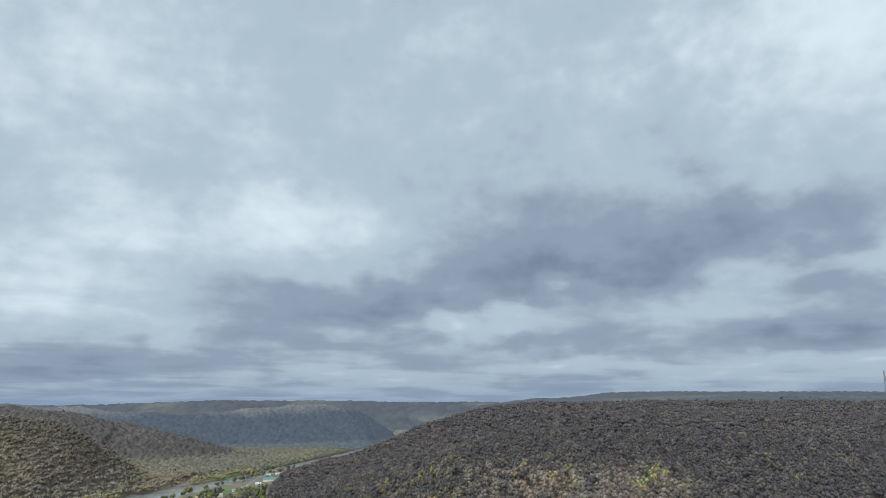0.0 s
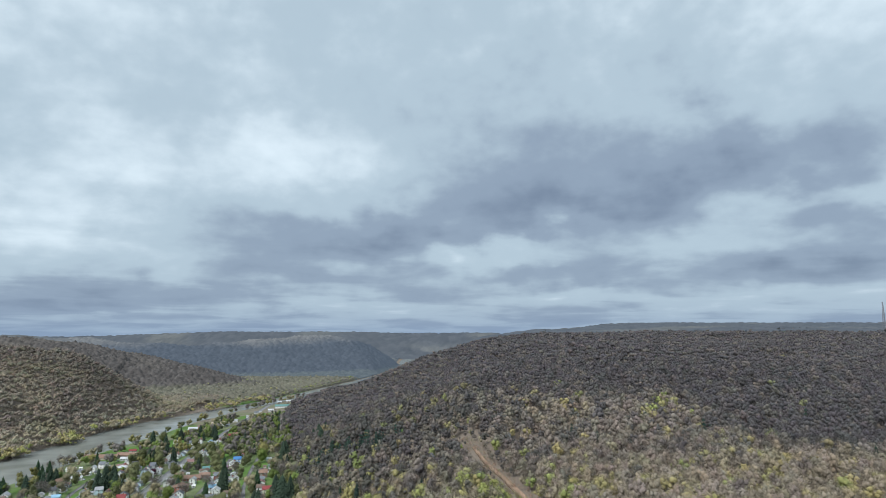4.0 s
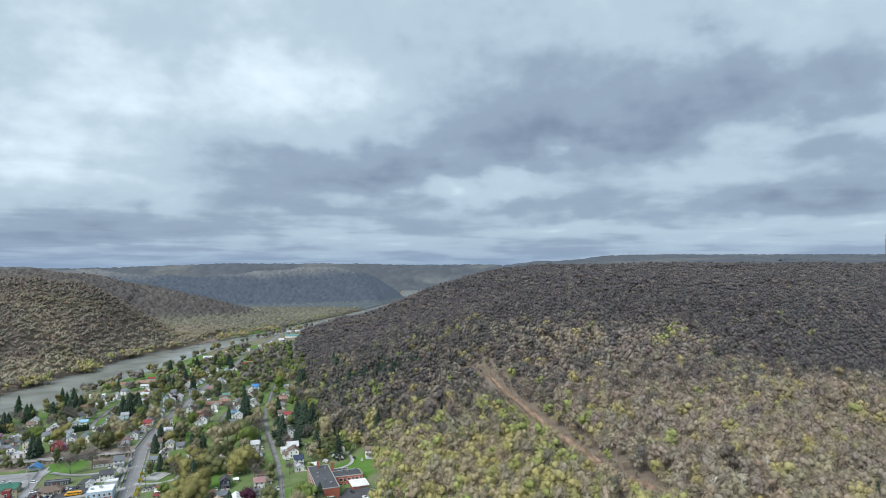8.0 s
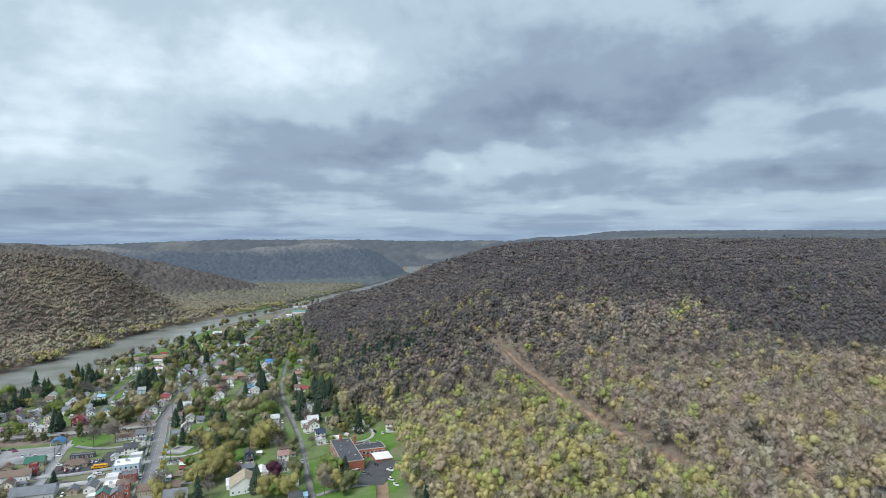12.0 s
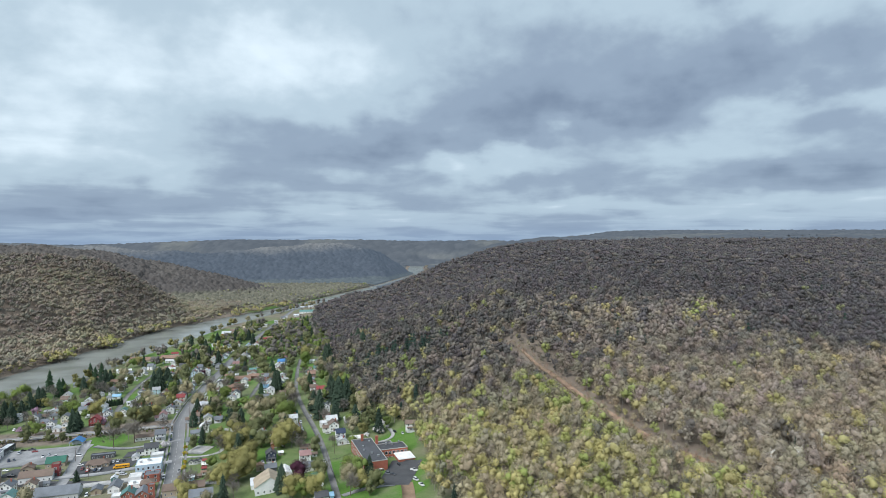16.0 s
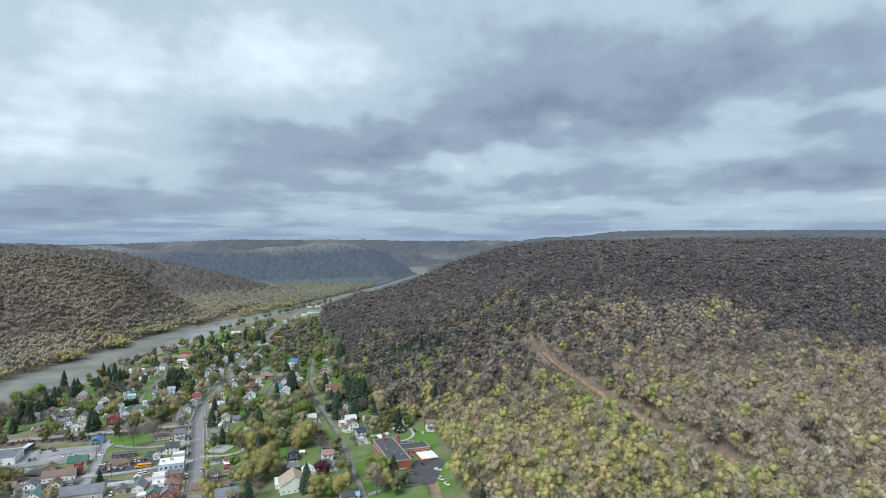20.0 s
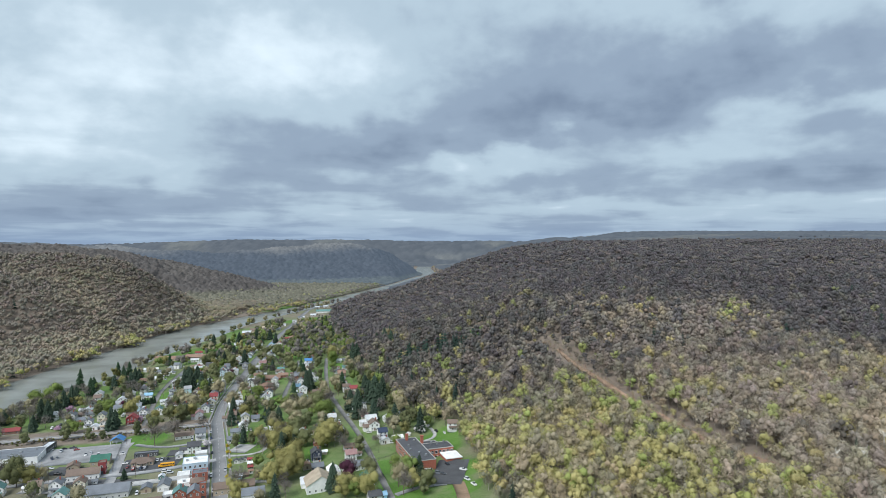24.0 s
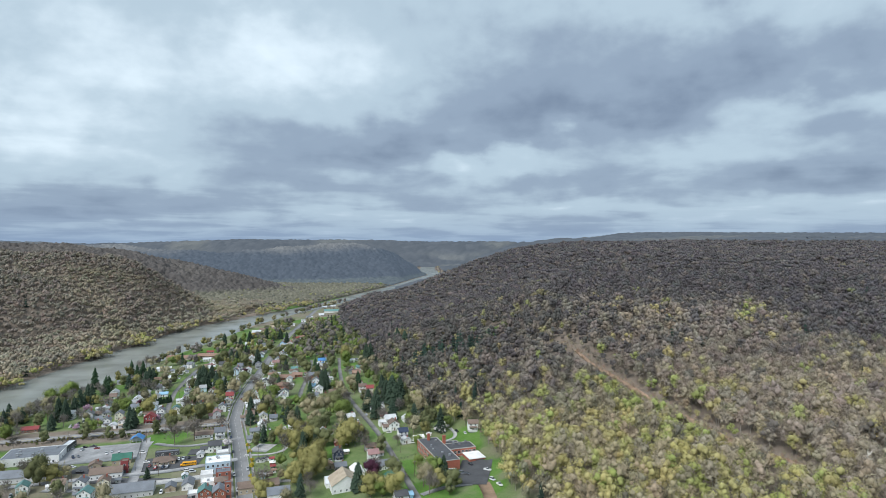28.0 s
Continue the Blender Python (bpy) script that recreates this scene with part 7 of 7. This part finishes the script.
def fill_trees():
    rng = random.Random(21)
    spots = []  # x, y, kind
    kinds = ("olive", "tan", "bare", "olive", "olive", "spruce", "bare", "bare", "tan", "green", "bare", "olive", "yellow", "green", "olive")
    for y in range(470, 1760, 9):  # bank
        cx, h = (float(np.interp(y, [q[1] for q in RIVER], [q[k] for q in RIVER])) for k in (0, 2))
        dense = 0.4 if y > 1320 else 0.85 if y < 700 else 0.3 if 900 < y < 1010 else 0.45
        for off in ((6, 15, 24) if y < 700 else (15,)):
            if rng.random() < dense:
                spots.append((cx + h + off + rng.uniform(-2, 4), y + rng.uniform(-4, 4), rng.choice(("tan", "yellow", "bare", "olive", "tan", "bare"))))
    for gx in range(-570, -80, 11):
        for gy in range(388, 1290, 11):
            x, y = gx + rng.uniform(-5, 5), gy + rng.uniform(-5, 5)
            q = np.array([x]), np.array([y])
            d, s, _ = along(*q, TOE)
            r, _, (h,) = along(*q, RIVER)
            if d[0] * s[0] < 4 and r[0] > h[0] + (14 if y < 700 else 34 if y < 1000 else 60) and rng.random() < ((0.72 if y < 800 else 0.68) if y > 590 and r[0] > h[0] + 75 else 0.62 if x > -235 and y < 600 else 0.42) and open_ground(x, y, 2.0):
                spots.append((x, y, rng.choice(kinds)))
    names = ("bare", "tan", "yellow", "green", "olive", "purple", "spruce")
    temps = [broadleaf(400, 14, 5.6, 6, 150, 200, 0.42, 0.2), broadleaf(401, 14, 5.6, 4, 40, 300, 0.44, 0.15, 8, full=0.58), *(broadleaf(402 + k, 12, 5.6, 3, 8, 330, 0.46, 0.12, 10, full=0.64) for k in range(4)), conifer(405, 17, 5.2, 10, 10)]
    away = [broadleaf(410 + k, 13, 6.2, 2, 14, 90, 0.75, 0.16, 7, full=0.66) for k in range(6)] + [conifer(416, 17, 5.2, 6, 8)]
    P = np.array([(x, y, 0.0) for x, y, _ in spots])
    P[:, 2] = land(P[:, 0], P[:, 1])
    which = np.array([names.index(k) for *_, k in spots])
    nr = np.random.default_rng(4)
    tone = np.array([CROWNS[k][0] for *_, k in spots]) * nr.uniform(0.62, 1.12, (len(spots), 1)) * (0.95, 0.97, 1.0)
    near = P[:, 1] < 860
    for m, kit in ((near, temps), (~near, away)):
        plant("garden_trees", P[m], kit, which[m], tone[m], 13, woods_material("woodland"), "many budding garden and riverside trees between the houses", "trees")
    nr = np.random.default_rng(6)
    line = offset_line(BYPASS, 7.5) + offset_line(BYPASS, 11.0)
    pts = np.array([(a[0] + t * (b[0] - a[0]), a[1] + t * (b[1] - a[1])) for k, (a, b) in enumerate(zip(line[:-1], line[1:])) if k != len(BYPASS) - 1 for t in nr.uniform(0, 1, 14)])
    pts = pts + nr.normal(size=pts.shape) * 1.6
    P = np.c_[pts, land(pts[:, 0], pts[:, 1])]
    wh = nr.integers(0, 5, len(P))
    plant("bank_scrub", P, away[:5], wh, np.array([CROWNS[names[k]][0] for k in wh]) * 0.6, 14, woods_material("woodland"), "low olive and brown scrub on the road bank", "scrub", size=nr.uniform(0.1, 0.26, len(P)))
    # the clipped evergreen hedge between the gardens and the river
    for k in range(22):
        tree(-452 + 2.2 * k + rng.uniform(-0.5, 0.5), 634 + 0.9 * k, "hedge", 0.42)


fill_trees()


def clearing_brush():
    nr = np.random.default_rng(12)
    p = np.array(CLEARING, float)
    run = np.r_[0, np.cumsum(np.hypot(*np.diff(p, axis=0).T))]
    s = nr.uniform(0, run[-1] - 60, 900)
    off = nr.normal(size=900) * 5.0 - 1.5
    x, y = np.interp(s, run, p[:, 0]) + off * 0.95, np.interp(s, run, p[:, 1]) + off * 0.3
    P = np.c_[x, y, land(x, y) + 0.5]
    kit = [broadleaf(420 + k, 13, 6.0, 3, 40, 30, 0.9, 0.05, 5) for k in range(3)]
    tones = np.array([(0.36, 0.26, 0.185), (0.38, 0.31, 0.23), (0.33, 0.215, 0.15), (0.28, 0.26, 0.14)])[nr.integers(0, 4, 900)]
    plant("brush", P, kit, nr.integers(0, 3, 900), tones, 19, woods_material("woodland"), "low rust-brown and tan brush in the cleared strip", "brush", size=nr.uniform(0.08, 0.26, 900))


clearing_brush()


def pale_tree(x, y, h=19.0, seed=0):
    """A dead-white sycamore standing out of the woods."""
    rng = np.random.default_rng(300 + seed)
    top = place("tree", x, y, 0)
    white = mat("pale_bark", (0.74, 0.7, 0.62), 0.9, 0.2, 0.6, bump=0.2)
    part("trunk", *rod((0, 0, -1), (0.5, 0.2, h * 0.85), 0.36, 0.1, 7), white, top)
    limbs = []
    for _ in range(15):
        z, a, l = rng.uniform(0.45, 0.82) * h, rng.uniform(0, 6.28), rng.uniform(1.8, 3.6)
        tip = np.array((np.cos(a) * l, np.sin(a) * l, z + l * rng.uniform(0.9, 1.6)))
        limbs.append(rod((0.3, 0.1, z), tip, 0.14, 0.05, 4))
        for _ in range(4):
            limbs.append(rod(tip * 0.6 + np.array((0, 0, z * 0.4)), tip * 0.6 + np.array((0, 0, z * 0.4)) + rng.normal(size=3) * (1.2, 1.2, 0.8) + (0, 0, 1), 0.06, 0.03, 3))
    v, f = join(limbs)
    part("crown", v, f, white, top)
    tagged(top, "bare white-barked tree standing out of grey woods", "tree")


for k, (x, y) in enumerate(((113, 335), (128, 336), (151, 352))):
    pale_tree(x, y, 19 + k % 3, k)


def mast(x, y, h):
    top = place("radio_mast", x, y, 10)
    steel = mat("mast_steel", (0.3, 0.3, 0.32), 0.6, 0.1, 1.0, metal=0.5, bump=0.0)
    legs = [(2.4, 0), (-1.2, 2.1), (-1.2, -2.1)]
    for a, b in legs:
        part("leg", *rod((a * 2.4, b * 2.4, -2), (a * 0.5, b * 0.5, h), 0.85, 0.6, 5), steel, top)
    br = []
    for k in range(14):
        for i in range(3):
            s0, s1 = 2.4 - 1.9 * k / 14, 2.4 - 1.9 * (k + 1) / 14
            (a, b), (c, d) = legs[i], legs[(i + 1) % 3]
            br.append(rod((a * s0, b * s0, h * k / 14), (c * s1, d * s1, h * (k + 1) / 14), 0.4, 0.4, 3))
    part("bracing", *join(br), steel, top)
    tagged(top, "tall dark lattice radio mast on the wooded plateau", "mast")


mast(1353, 1900, 103)
